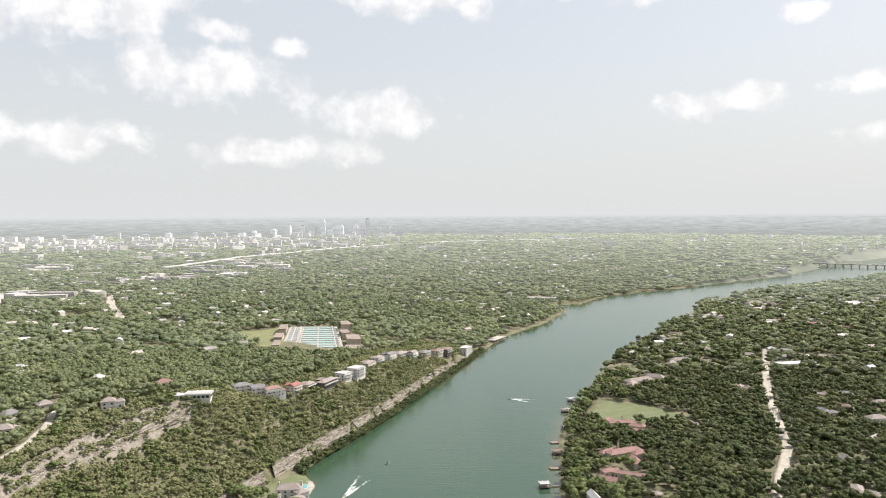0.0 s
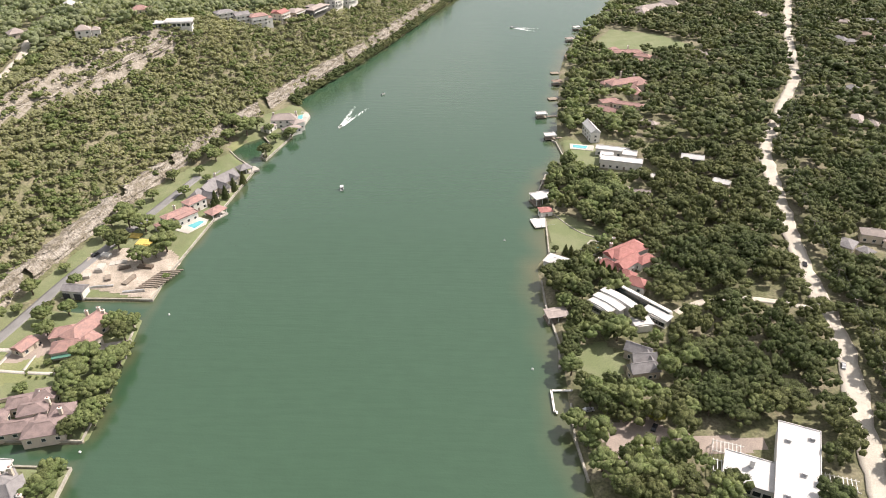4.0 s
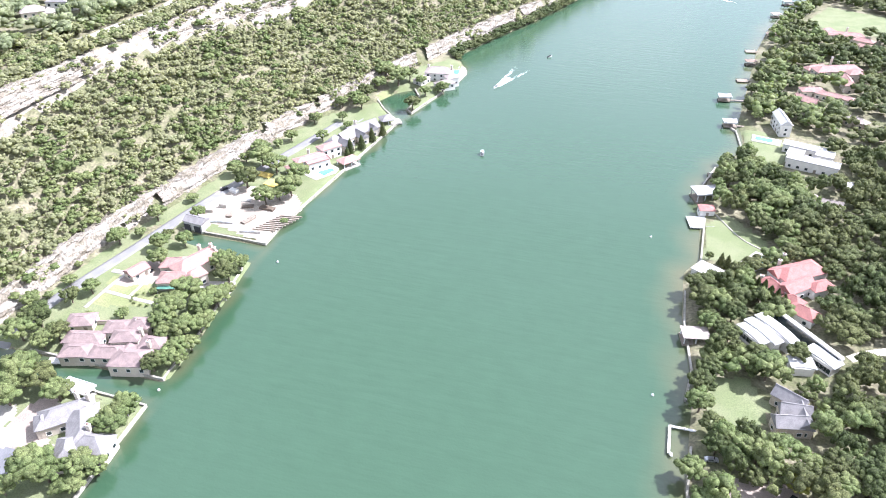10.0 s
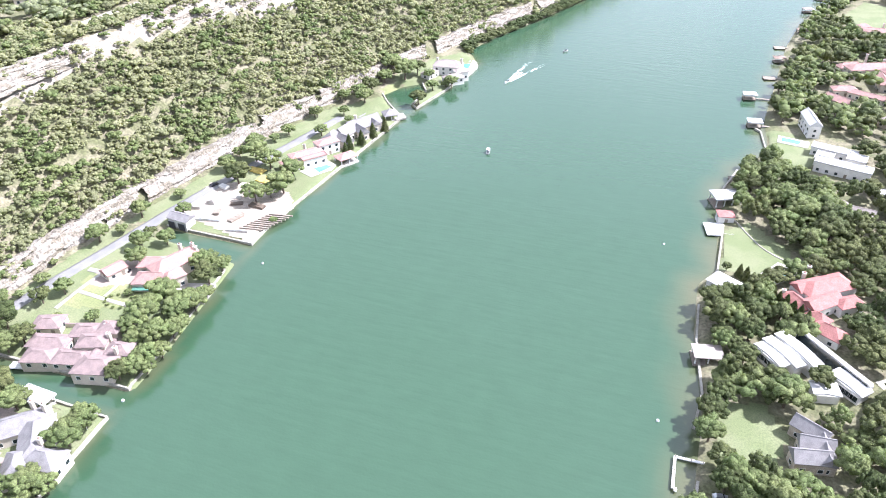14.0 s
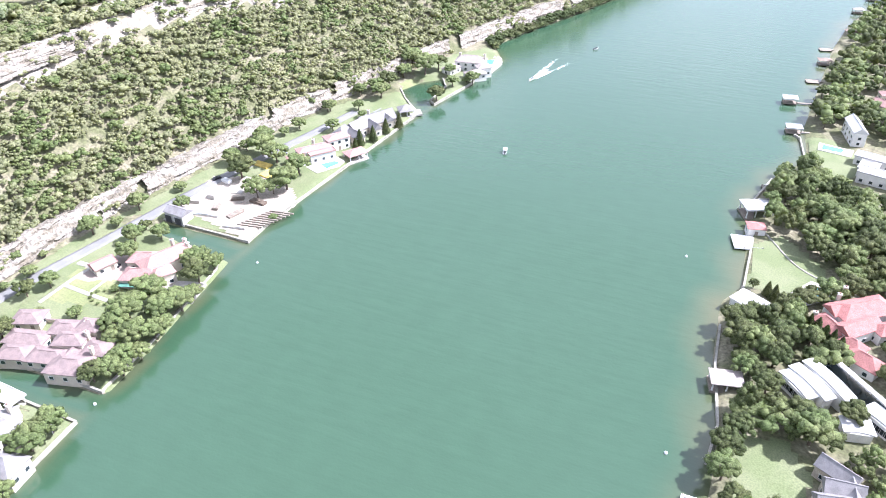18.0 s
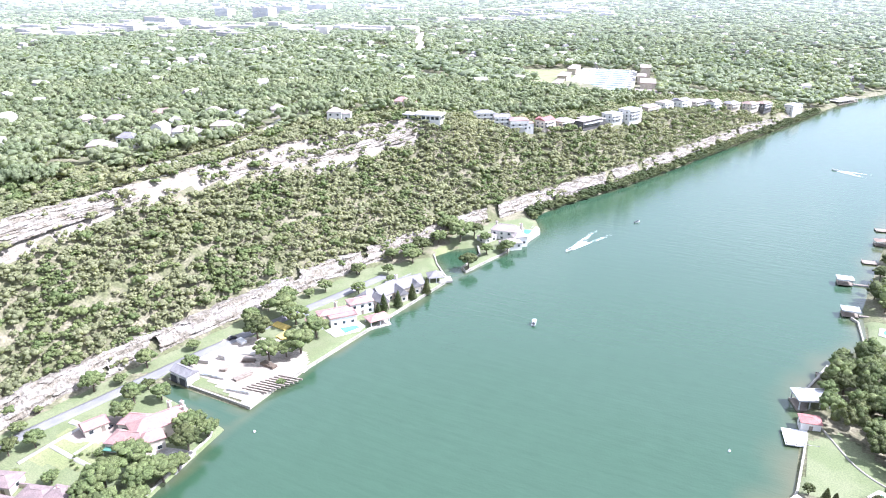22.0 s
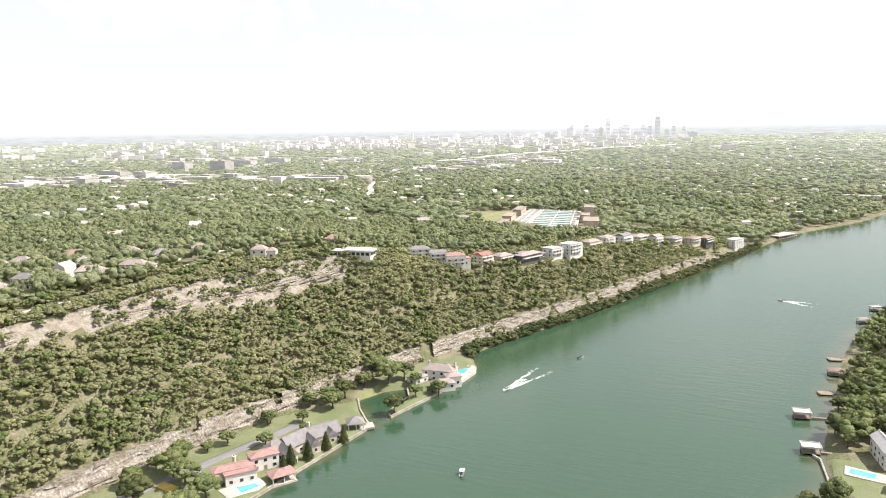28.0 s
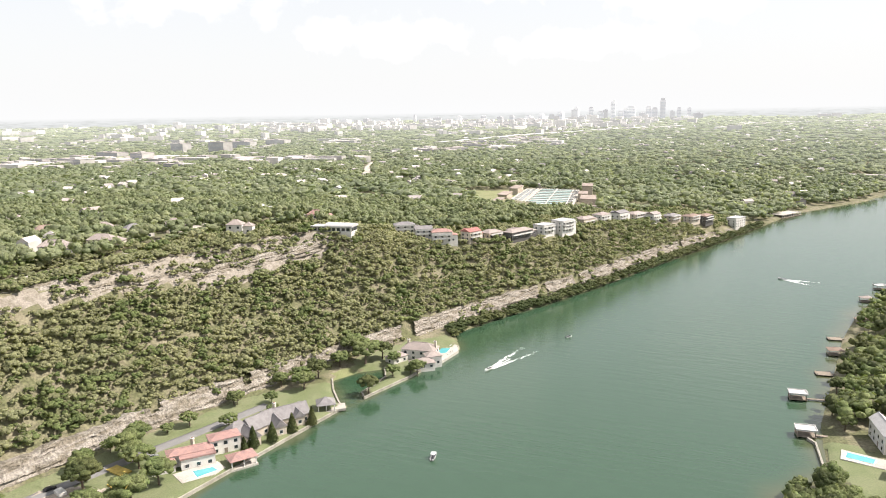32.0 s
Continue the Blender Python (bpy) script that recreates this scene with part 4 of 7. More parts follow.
def make_woods():
    rng = np.random.default_rng(7)
    fine = [leafy(rng, 17, 0.31, 330, 0.072) for _ in range(12)]
    mid = [leafy(rng, 7, 0.40, 90, 0.12) for _ in range(10)]
    low = [leafy(rng, 6, 0.44, 36, 0.17) for _ in range(8)]
    tiny = [leafy(rng, 2, 0.66, 8, 0.38) for _ in range(8)]
    # scrub on the bluff
    x, y = jitter_grid(-420, 90, 120, 1130, 3.15, rng)
    z, d = land(x, y)
    dl, yl = to_line(x, y, BLUFF)
    top = np.interp(yl, SECTIONS[:, 0], SECTIONS[:, 3]); crest = np.interp(yl, SECTIONS[:, 0], SECTIONS[:, 5])
    gaps = wave(x, y, 14, 8.0) + wave(x, y, 5, 2.0) * 0.6
    some = rng.uniform(size=x.shape)
    ok = (dl > -1.5) & (dl < crest + 45) & clear_of(x, y) & in_view(x, y) & (gaps > -0.95) & ~((np.abs(dl - 0.55 * top + 2.5 * wave(x, y, 24, 9.0)) < 1.7) & (some < 0.7) & (yl < 640))
    for line, front, behind, thinned in ((CREST, -5, 5, 0.74), (CREST_TOP, -4, 5, 0.52)):
        dc = to_line(x, y, line)[0]
        ok &= ~((dc > front) & (dc < behind) & (yl < 605) & (some < thinned + 0.3 * wave(x, y, 11, 6.0)))
    ok &= (dl > 8.0) | (some < np.where(yl > 590, 0.10, 0.22) + 0.45 * wave(x, y, 13, 4.0))
    x, y, z, dl = x[ok], y[ok], z[ok], dl[ok]
    r = rng.uniform(1.5, 2.9, len(x)) + (rng.uniform(size=len(x)) < 0.12) * 1.2; h = r * rng.uniform(1.3, 2.1, len(x))
    P = np.stack([x, y, z - 0.3], -1)
    near = np.hypot(x - 20, y - 100) < 430
    green = wave(x, y, 26, 3.0) + rng.normal(0, 0.5, len(x)) > 0.35
    for sel, crowns, m, txt in ((near & ~green, mid, "leaf_scrub", "dense olive juniper scrub on the steep bluff"), (near & green, mid, "leaf_bright", "dense green oak scrub on the steep bluff"),
                                (~near & ~green, low, "leaf_scrub", "olive juniper scrub on the far bluff"), (~near & green, low, "leaf_bright", "green oak scrub on the far bluff")):
        scatter("scrub", P[sel], r[sel], h[sel], crowns, M[m], txt, "shrubs", rng)
    # bushes along the water under the cliff
    k = rng.uniform(0, 1, 800)
    by = 590 + k * 560
    bx = np.interp(by, [p[1] for p in LEFT_BANK], [p[0] for p in LEFT_BANK]) - rng.uniform(-0.5, 5.0, 800)
    bz = land(bx, by)[0]
    br = rng.uniform(1.5, 3.6, 800)
    scatter("shore_bushes", np.stack([bx, by, np.maximum(bz, 0) - 0.4], -1), br, br * 1.35, low, M["leaf_oak"], "dark green bushes along the water under the cliff", "shrubs", rng)
    # plain woods beside and behind the flight
    x, y = jitter_grid(-420, 440, -60, 330, 9.0, rng)
    z, d = land(x, y)
    dl = to_line(x, y, BLUFF)[0]
    ok = ~in_view(x, y) & (d > 6) & ((dl < -90) | (dl > -3)) & clear_of(x, y)
    x, y, z = x[ok], y[ok], z[ok]
    scatter("woodland", np.stack([x, y, z - 0.5], -1), rng.uniform(4.4, 7.4, len(x)), rng.uniform(7, 13, len(x)), low, M["leaf_oak"], "dense dark green oak woodland canopy", "trees", rng)
    # woods on flat land, in rings of fineness
    for lo, hi, step, crowns, grow in ((0, 430, 7.4, fine, 0.95), (430, 900, 9.4, low, 1.15), (900, 1700, 13.0, tiny, 1.45), (1700, 2700, 20.0, tiny, 2.2), (2700, 4780, 42.0, tiny, 4.4)):
        x, y = jitter_grid(-min(hi, 4000) - 100, hi + 100, -60, hi + 60, step, rng)
        ring = np.hypot(x - 20, y - 100)
        ok = (ring >= lo) & (ring < hi) & in_view(x, y)
        x, y = x[ok], y[ok]
        z, d = land(x, y)
        dl, yl = to_line(x, y, BLUFF)
        crest = np.interp(yl, SECTIONS[:, 0], SECTIONS[:, 5])
        ok = (d > 6) & ((dl < -90) | (dl > crest + 30) | (yl > 1130)) & clear_of(x, y)
        ok &= wave(x, y, 40 if lo < 900 else 90, 4.0) > (-0.75 if lo < 900 else -0.7)
        x, y, z = x[ok], y[ok], z[ok]
        r = rng.uniform(3.6, 6.8, len(x)) * grow
        h = rng.uniform(7.0, 14.0, len(x)) * (1 if grow < 1.3 else 1.05)
        P, west = np.stack([x, y, z - 0.5], -1), to_line(x, y, LEFT_BANK)[0] > 0
        shore = ~west & (d[ok] < 55) & (rng.uniform(size=len(x)) < 0.45) & (lo < 900)
        oak = ~west & ~shore & (rng.uniform(size=len(x)) < np.clip((2100 - np.hypot(x - 20, y - 100)) / 1300, 0, 1))      # paler leaves replace the dark oaks with distance: haze put into the colour
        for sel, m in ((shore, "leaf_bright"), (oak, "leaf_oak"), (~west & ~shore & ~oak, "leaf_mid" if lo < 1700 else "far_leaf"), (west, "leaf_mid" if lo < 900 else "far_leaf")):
            if sel.any():
                scatter("woodland", P[sel], r[sel], h[sel], crowns, M[m], {"leaf_bright": "bright green trees along the east shore", "leaf_oak": "dense dark green oak woodland canopy"}.get(m, "dense haze-paled oak woodland canopy on the plateau and far land"), "trees", rng)


# ---- single trees ----
def tree_kind(seed, count, material, tall=1.0, size=0.17, cone=False):
    """A broad tree of height one and crown radius one half: tapered trunk with limbs, crown of many clumps."""
    rng = np.random.default_rng(seed)
    ob = thing("tree", "", "tree", 0, 0, -500)
    bm = bmesh.new()
    bar(bm, (0, 0, -0.06), (0.01, 0.01, 0.3), 0.035, 7, 0.024)
    bar(bm, (0.01, 0.01, 0.3), (0, 0, 0.85 if cone else 0.6), 0.024, 6, 0.008)
    for i in range(6):
        a = i * 1.047 + rng.uniform(-0.3, 0.3)
        bar(bm, (0, 0, 0.22 + 0.04 * i), (math.cos(a) * 0.3, math.sin(a) * 0.3, 0.45 + 0.05 * i), 0.014, 5, 0.005)
    part("trunk", bm, M["bark"], ob)
    if cone:
        # a narrow cone of sprays, widest near the foot
        z = rng.uniform(0, 1, 1100) ** 1.3
        a = rng.uniform(0, 6.2832, 1100)
        r = 0.42 * (1 - z) ** 0.8 * rng.uniform(0.75, 1.08, 1100) + 0.02
        P = np.stack([np.cos(a) * r, np.sin(a) * r, 0.10 + 0.88 * z], -1)
        D = np.stack([np.cos(a), np.sin(a), 0 * a + 0.35], -1) + rng.normal(0, 0.4, (1100, 3))
        A = np.cross(D, rng.normal(size=(1100, 3))); A /= np.linalg.norm(A, axis=1)[:, None]
        B = np.cross(D / np.linalg.norm(D, axis=1)[:, None], A)
        w = rng.uniform(0.025, 0.06, (1100, 1))
        T = np.stack([P + A * w, P + (-0.5 * A + 0.87 * B) * w, P + (-0.5 * A - 0.87 * B) * w], 1).reshape(-1, 3)
        C = np.array([(math.cos(i * 1.0472) * (0.30 if m == 0 else 0.2 if m == 1 else 0.1), math.sin(i * 1.0472) * (0.30 if m == 0 else 0.2 if m == 1 else 0.1), (0.1, 0.4, 0.7)[m]) for m in range(3) for i in range(6)] + [(0, 0, 0.97)])
        cf = [(m * 6 + i, m * 6 + (i + 1) % 6, m * 6 + 6 + (i + 1) % 6) for m in range(2) for i in range(6)] + [(m * 6 + i, m * 6 + 6 + (i + 1) % 6, m * 6 + 6 + i) for m in range(2) for i in range(6)] + [(12 + i, 12 + (i + 1) % 6, 18) for i in range(6)]
        V, F = [C, T], [np.array(cf), np.arange(3300).reshape(-1, 3) + len(C)]
    else:
        V, F = leafy(rng, count // 3, 0.22, count * 8, 0.042, 0.62 * tall, 1.35)
        V, F = [V * (0.45, 0.45, 0.44) + (0, 0, 0.60)], [F]
    me = mesh_from("crown", np.vstack(V), np.vstack(F), material, True)
    part("crown", me, None, ob)
    return ob


def plant(kind, x, y, r, h, label, group, turn):
    z = height(x, y)
    ob = copy_thing(kind, pose(x, y, max(z, 0.4), 0, 0, turn) @ Matrix.Diagonal((2 * r, 2 * r, h, 1)))
    return tagged(ob, label, "tree", group)


def make_trees():
    rng = random.Random(5)
    kinds = [tree_kind(30 + i, 170, M["leaf_oak"]) for i in range(4)]
    light = [tree_kind(40 + i, 160, M["leaf_bright"]) for i in range(3)]
    fir = [tree_kind(50 + i, 70, M["leaf_oak"], cone=True) for i in range(2)]
    gold = tree_kind(60, 150, M["leaf_yellow"])
    for x, y, r in WEST_TREES:
        bush = r < 3.5
        k = rng.choice(light if rng.random() < 0.85 else kinds)
        if x > -160 and 218 < y < 296:      # the row that leans out over the quay
            x, r = x + 2.6, r * 1.08
        plant(k, x, y, r * 1.2, r * (1.7 if bush else 2.0), "rounded green garden bush" if bush else "broad green tree in a waterside garden", "trees of the west bank", rng.uniform(0, 360))
    for x, y, r in FIRS:
        plant(rng.choice(fir), x, y, r, r * 3.2, "conical dark green tree before a grey-roofed house", "conical trees", rng.uniform(0, 360))
    for x, y, r in EAST_TREES:
        k = rng.choice(light if rng.random() < 0.4 else kinds)
        plant(k, x, y, r * 1.0, max(r * 1.9, 5), "broad green shade tree on the east shore", "trees of the east bank", rng.uniform(0, 360))
    for k in range(11):
        f = k / 10
        plant(fir[k % 2], 66 + 24.5 * f, 354 - 25.5 * f, 2.3 + 0.4 * (k % 3), 7.0 + 0.8 * (k % 2), "tall dark green hedge tree beside the pool terrace", "hedge of tall trees", 37 * k)
    for k in range(12):
        a = k / 12 * 6.2832
        plant(light[k % 3], -174.5 + 6.5 * math.cos(a), 257 + 4.0 * math.sin(a), 0.9, 1.3, "low clipped green hedge bush on a lawn", "clipped hedge on the lawn", 50 * k)
    plant(gold, 85, 229, 4.6, 8.5, "yellow-green tree beside the car park", "", 20)
    plant(gold, 144, 405, 4.0, 8.0, "yellow-green tree among oaks", "", 80)
    for ob in kinds + light + fir + [gold]:
        for o in (*ob.children, ob):
            bpy.data.objects.remove(o)


WEST_TREES = [(-217, 239, 4), (-213, 257, 3), (-215, 246, 2), (-218, 269, 2), (-212, 290, 5), (-207, 314, 5), (-189, 322, 4), (-182, 299, 4), (-190, 292, 5), (-184, 282, 5), (-193, 302, 3), (-203, 246, 4), (-199, 254, 4), (-174, 262, 2), (-204, 229, 6), (-191, 224, 5), (-194, 219, 5), (-205, 220, 6),
              (-176, 244, 3), (-190, 240, 2), (-158, 262, 6), (-148, 256, 5), (-158, 250, 6), (-158, 243, 5), (-147, 241, 5), (-156, 287, 5), (-149, 279, 5), (-145, 263, 5), (-149, 289, 4), (-144, 231, 4), (-144, 224, 4), (-147, 220, 4), (-143, 250, 4)]
WEST_TREES += [(-141, 236, 3.5), (-143, 246, 4), (-145, 270, 3.5), (-141, 227, 3.5), (-151, 262, 4), (-152, 237, 4), (-210, 232, 4), (-207, 300, 3), (-201, 336, 3), (-196, 384, 3.5), (-188, 408, 3), (-152, 226, 3)]
WEST_TREES += [(-186, 199, 8), (-177, 200, 6), (-184, 190, 6), (-168, 197, 5), (-140, 190, 6), (-140, 198, 5), (-151, 166, 7), (-146, 166, 5), (-138, 172, 5), (-136, 166, 4), (-156, 158, 4), (-140, 164, 3), (-134, 174, 4),
               (-181, 358, 7), (-194, 368, 5), (-185, 383, 7), (-174, 379, 6), (-193, 396, 5), (-157, 373, 6), (-163, 345, 6), (-154, 357, 7), (-158, 351, 5), (-146, 332, 2)]
WEST_TREES += [(-166, 424, 4), (-184, 418, 4), (-181, 445, 4), (-158, 446, 3), (-163, 492, 6), (-161, 476, 5.5), (-174, 474, 4.5), (-180, 446, 4), (-166, 455, 3.5), (-128.5, 487, 5.4), (-127, 511, 4), (-117, 521, 5), (-151, 522, 8), (-164, 530, 7), (-146, 533, 6), (-162, 512, 5), (-136, 529, 4), (-121, 520, 3), (-168, 484, 5)]
FIRS = [(-134, 444, 3), (-139, 421, 3), (-143, 413, 3.2), (-137, 433, 3), (-142, 406, 2.6)]
EAST_TREES = [(55, 329, 6), (60, 323, 5), (58, 316, 6), (71, 323, 7), (69, 312, 6), (67, 336, 3), (71, 339, 3), (76, 337, 3), (81, 329, 4), (88, 325, 4), (61, 357, 2.5), (61, 285, 5), (59, 275, 5.5), (56, 266, 6), (56, 257, 6), (53, 226, 5.5), (61, 238, 5.5), (57, 215, 5), (60, 204, 6), (68, 240, 6), (60, 247, 5),
              (74, 238, 5.5), (82, 242, 6), (80, 280, 7.5), (77, 287, 6), (70, 288, 5.5), (92, 293, 5), (72, 432, 6), (66, 427, 4.5), (82, 426, 6)]
EAST_TREES += [(99, 232, 5), (107, 232, 5.5), (115, 230, 5), (90, 238, 5.5), (98, 239, 6), (107, 238, 6), (116, 236, 6), (126, 232, 5.5), (87, 207, 4.5)]
EAST_TREES += [(67, 298, 5.5), (63, 304, 4.5), (86, 418, 8), (93, 407, 8.5), (84, 396, 7), (104, 391, 8.5), (96, 383, 7), (106, 404, 8), (104, 420, 7), (76, 412, 5), (72, 199, 5.5), (82, 196, 6), (66, 194, 6), (76, 190, 6),
               (82, 470, 4), (88, 458, 5), (96, 452, 5), (100, 440, 6), (90, 440, 6), (78, 452, 5), (72, 462, 4), (92, 528, 5), (88, 545, 5), (96, 560, 5), (92, 575, 5), (104, 545, 5), (110, 560, 5), (98, 595, 6), (104, 612, 6), (110, 640, 6)]


# ---- houses ----
def window_mesh(w, h):
    """A window in one piece: a frame proud of the wall with the pane set back in it. Faces -y."""
    bm = bmesh.new()
    box(bm, -w / 2 - 0.14, w / 2 + 0.14, -0.12, 0.02, -0.16, h + 0.14)
    bm.normal_update()
    front = min(bm.faces, key=lambda f: f.calc_center_median().y)
    bmesh.ops.inset_individual(bm, faces=[front], thickness=0.14, depth=-0.07)
    return mesh_of("window", bm, M["trim"]), mesh_of("pane", boxes((-w / 2 + 0.01, w / 2 - 0.01, -0.060, -0.053, 0.01, h - 0.03)), M["glass"])


def window(kind, ob, at):
    w = part("window", kind[0], None, ob, at=at)
    part("pane", kind[1], None, w)
    return w


WINDOW = window_mesh(1.5, 1.5)
GLAZING = window_mesh(2.6, 2.2)


def roof_mesh(L, W, kind, rise, over=0.45):
    """A roof over L by W whose eaves lie at height 0: hip, gable or flat, with a fascia."""
    bm = bmesh.new()
    l, w = L / 2 + over, W / 2 + over
    if kind == "flat":
        box(bm, -l, l, -w, w, 0, 0.35)
        for r in ((-l, l, -w, -w + 0.3), (-l, l, w - 0.3, w), (-l, -l + 0.3, -w + 0.3, w - 0.3), (l - 0.3, l, -w + 0.3, w - 0.3)):
            box(bm, *r, 0.35, 0.7)
        return bm
    lo = [bm.verts.new(p) for p in ((-l, -w, 0), (l, -w, 0), (l, w, 0), (-l, w, 0))]
    mid = [bm.verts.new((v.co.x, v.co.y, 0.22)) for v in lo]
    r = max(l - w, 0.05) if kind == "hip" else l
    ridge = [bm.verts.new((x, 0, rise)) for x in (-r, r)]
    for i in range(4):
        bm.faces.new((lo[i], lo[(i + 1) % 4], mid[(i + 1) % 4], mid[i]))
    bm.faces.new((mid[0], mid[1], ridge[1], ridge[0]))
    bm.faces.new((mid[2], mid[3], ridge[0], ridge[1]))
    bm.faces.new((mid[1], mid[2], ridge[1]))
    bm.faces.new((mid[3], mid[0], ridge[0]))
    bm.faces.new(lo[::-1])
    # ridge cap
    box(bm, -r, r, -0.16, 0.16, rise - 0.05, rise + 0.1)
    return bm


def house(name, label, wings, wall, roof, category="house", kind="hip", eave=4.0, rise=2.6, ground=None, chimneys=(), openings=True, group="", roof_label=""):
    """A house of wings (x, y, length, width, turn[, eave[, kind[, rise]]]) with walls, roofs, windows and a door."""
    x0, y0 = wings[0][:2]
    z0 = ground if ground is not None else max(1.5, min(height(w[0], w[1]) for w in wings) + 0.1)
    ob = thing(name, label, category, x0, y0, z0, group=group)
    for n, w in enumerate(wings):
        x, y, L, W, turn = w[:5]
        L, W = L * 0.9, W * 0.84
        e = w[5] if len(w) > 5 else eave
        k = w[6] if len(w) > 6 else kind
        rs = w[7] if len(w) > 7 else rise * min(1.0, W / 9) + n * 0.07
        at = pose(x - x0, y - y0, n * 0.02, 0, 0, turn)
        ca, sa = math.cos(radians(turn)), math.sin(radians(turn))
        FEET.extend((x + ca * u, y + sa * u, W / 2 + {"bluff_house": 2.2, "beige_mansion": 6, "long_villa": 6, "lawn_mansion": 6, "farmstead": 11, "flat_house": 5, "woodland_house": 5}.get(name, 3.2)) for u in (-L / 2 + W / 3, 0, L / 2 - W / 3))
        if name in ("beige_mansion", "long_villa", "lawn_mansion", "farmstead", "woodland_house", "plateau_house", "shed"):
            FEET.append((x, y - 8, W / 2 + 3))      # the yard before it
        wl = part("wall", boxes((-L / 2, L / 2, -W / 2, W / 2, -4, e)), M[wall], ob, at=at)
        part("roof", roof_mesh(L, W, k, rs), M[roof], ob, roof_label, at=at @ pose(0, 0, e))
        if not openings:
            continue
        for side, turn2, length, off in ((0, 0, L, W / 2), (1, 180, L, W / 2), (2, 90, W, L / 2), (3, -90, W, L / 2)):
            count = max(1, int(length / 4.2))
            for storey in range(max(1, int(e // 3))):
                for i in range(count):
                    u = (i - (count - 1) / 2) * length / count
                    if n == 0 and side == 0 and i == count // 2 and storey == 0:
                        dr = boxes((-0.55, 0.55, -0.06, 0.02, 0, 2.1), (-0.7, -0.55, -0.1, 0.02, 0, 2.25), (0.55, 0.7, -0.1, 0.02, 0, 2.25), (-0.55, 0.55, -0.1, 0.02, 2.1, 2.25))
                        part("door", dr, M["wood"], ob, at=at @ pose(u, -off, 0))
                        continue
                    window(WINDOW, ob, at=at @ pose(0, 0, 0, 0, 0, turn2) @ pose(u, -off, 0.9 + storey * 3.0))
    for cx, cy, h in chimneys:
        ch = part("chimney", boxes((-0.7, 0.7, -0.5, 0.5, 0, h)), M["cream_wall"], ob, at=pose(cx - x0, cy - y0, 0))
        part("cap", boxes((-0.85, 0.85, -0.65, 0.65, h, h + 0.25)), M["trim"], ch)
        part("pot", boxes((-0.3, 0.3, -0.25, 0.25, h + 0.25, h + 0.7)), M["brick"], ch)
    return ob


def open_pavilion(name, label, x, y, L, W, turn, h, rise, roof, base_z, kind="hip", deck="concrete", category="pavilion"):
    """A roof on posts over a deck."""
    ob = thing(name, label, category, x, y, base_z, turn)
    FEET.append((x, y, L / 2 + 1.5))
    part("deck", boxes((-L / 2 - 0.3, L / 2 + 0.3, -W / 2 - 0.3, W / 2 + 0.3, -3.5, 0.15)), M[deck], ob)
    post = mesh_of("post", boxes((-0.2, 0.2, -0.2, 0.2, 0.1, h), (-0.28, 0.28, -0.28, 0.28, 0.1, 0.4), (-0.28, 0.28, -0.28, 0.28, h - 0.3, h)), M["trim"])
    nx = max(2, int(L / 4) + 1)
    for i in range(nx):
        for s in (-1, 1):
            part("post", post, None, ob, at=pose(-L / 2 + 0.4 + (L - 0.8) * i / (nx - 1), s * (W / 2 - 0.4), 0))
    part("roof", roof_mesh(L, W, kind, rise), M[roof], ob, at=pose(0, 0, h))
    return ob


def pool(name, label, outline, deck, z, water="pool"):
    """A swimming pool: deck with a rim, water set below it."""
    cx, cy = np.mean([p[0] for p in outline]), np.mean([p[1] for p in outline])
    ob = thing(name, label, "pool", cx, cy, z)
    CLEARINGS.append((deck, -1))
    for nm, poly, z0, z1, m in (("deck", deck, -2.5, 0.0, "concrete"), ("rim", [((px - cx) * 1.10 + cx, (py - cy) * 1.10 + cy) for px, py in outline], -1.0, 0.10, "trim"), ("water", outline, -1.0, 0.16, water)):
        bm = bmesh.new()
        slab(bm, [(px - cx, py - cy) for px, py in poly], z0, z1)
        part(nm, bm, M[m], ob)
    return ob


# left bank, from the near end
house("mansion", "large grey slate-roofed mansion on a walled waterside plot", [(-158, 190, 20, 11, 44), (-148, 186, 22, 12, -51), (-140, 181, 13, 10, 6), (-146, 176, 13, 9, -58), (-163, 184, 8, 6, -46)],
      "cream_wall", "grey_roof", eave=4.2, rise=3.6, chimneys=((-153, 196, 9), (-158, 196, 8.6), (-143, 184, 9)))
pg = thing("pergola", "white timber pergola beside a grey-roofed mansion", "pergola", -143, 197, 1.6, 40)
for i in range(7):
    part("rafter", boxes((-3 + i, -2.8 + i, -2.4, 2.4, 2.6, 2.85)), M["trim"], pg)
for sx in (-2.9, 3.1):
    for sy in (-2, 2):
        part("post", boxes((sx - 0.12, sx + 0.12, sy - 0.12, sy + 0.12, 0, 2.6)), M["trim"], pg)
open_pavilion("boathouse", "low pale-roofed boathouse on a side channel", -165, 203, 12, 5, -4, 3.0, 0.5, "white_roof", 0.9, "flat", category="boathouse")
house("villa", "sprawling villa with many faded pink clay-tile hip roofs", [(-170, 235, 13, 9, 18, 4.2), (-180, 226, 17, 8.5, 14), (-178, 219, 13, 9, 18, 3.2), (-154, 221, 17, 12, 14, 3.8), (-166, 222, 16, 9, 14, 3.0), (-163, 230, 12, 8.5, 20, 5.0), (-151, 230, 10, 8.5, 14, 4.4), (-162, 238, 9, 8, 14, 5.2), (-159, 226, 20, 7, 100, 2.8)],
      "cream_wall", "pink_roof", eave=3.6, rise=2.4, chimneys=((-158, 233, 7.6), (-150, 227, 8), (-163, 238, 7)))
house("garage", "detached garage with a faded pink hip roof", [(-189, 235, 12, 9.5, 21)], "cream_wall", "pink_roof", eave=3, rise=2.2, category="garage")
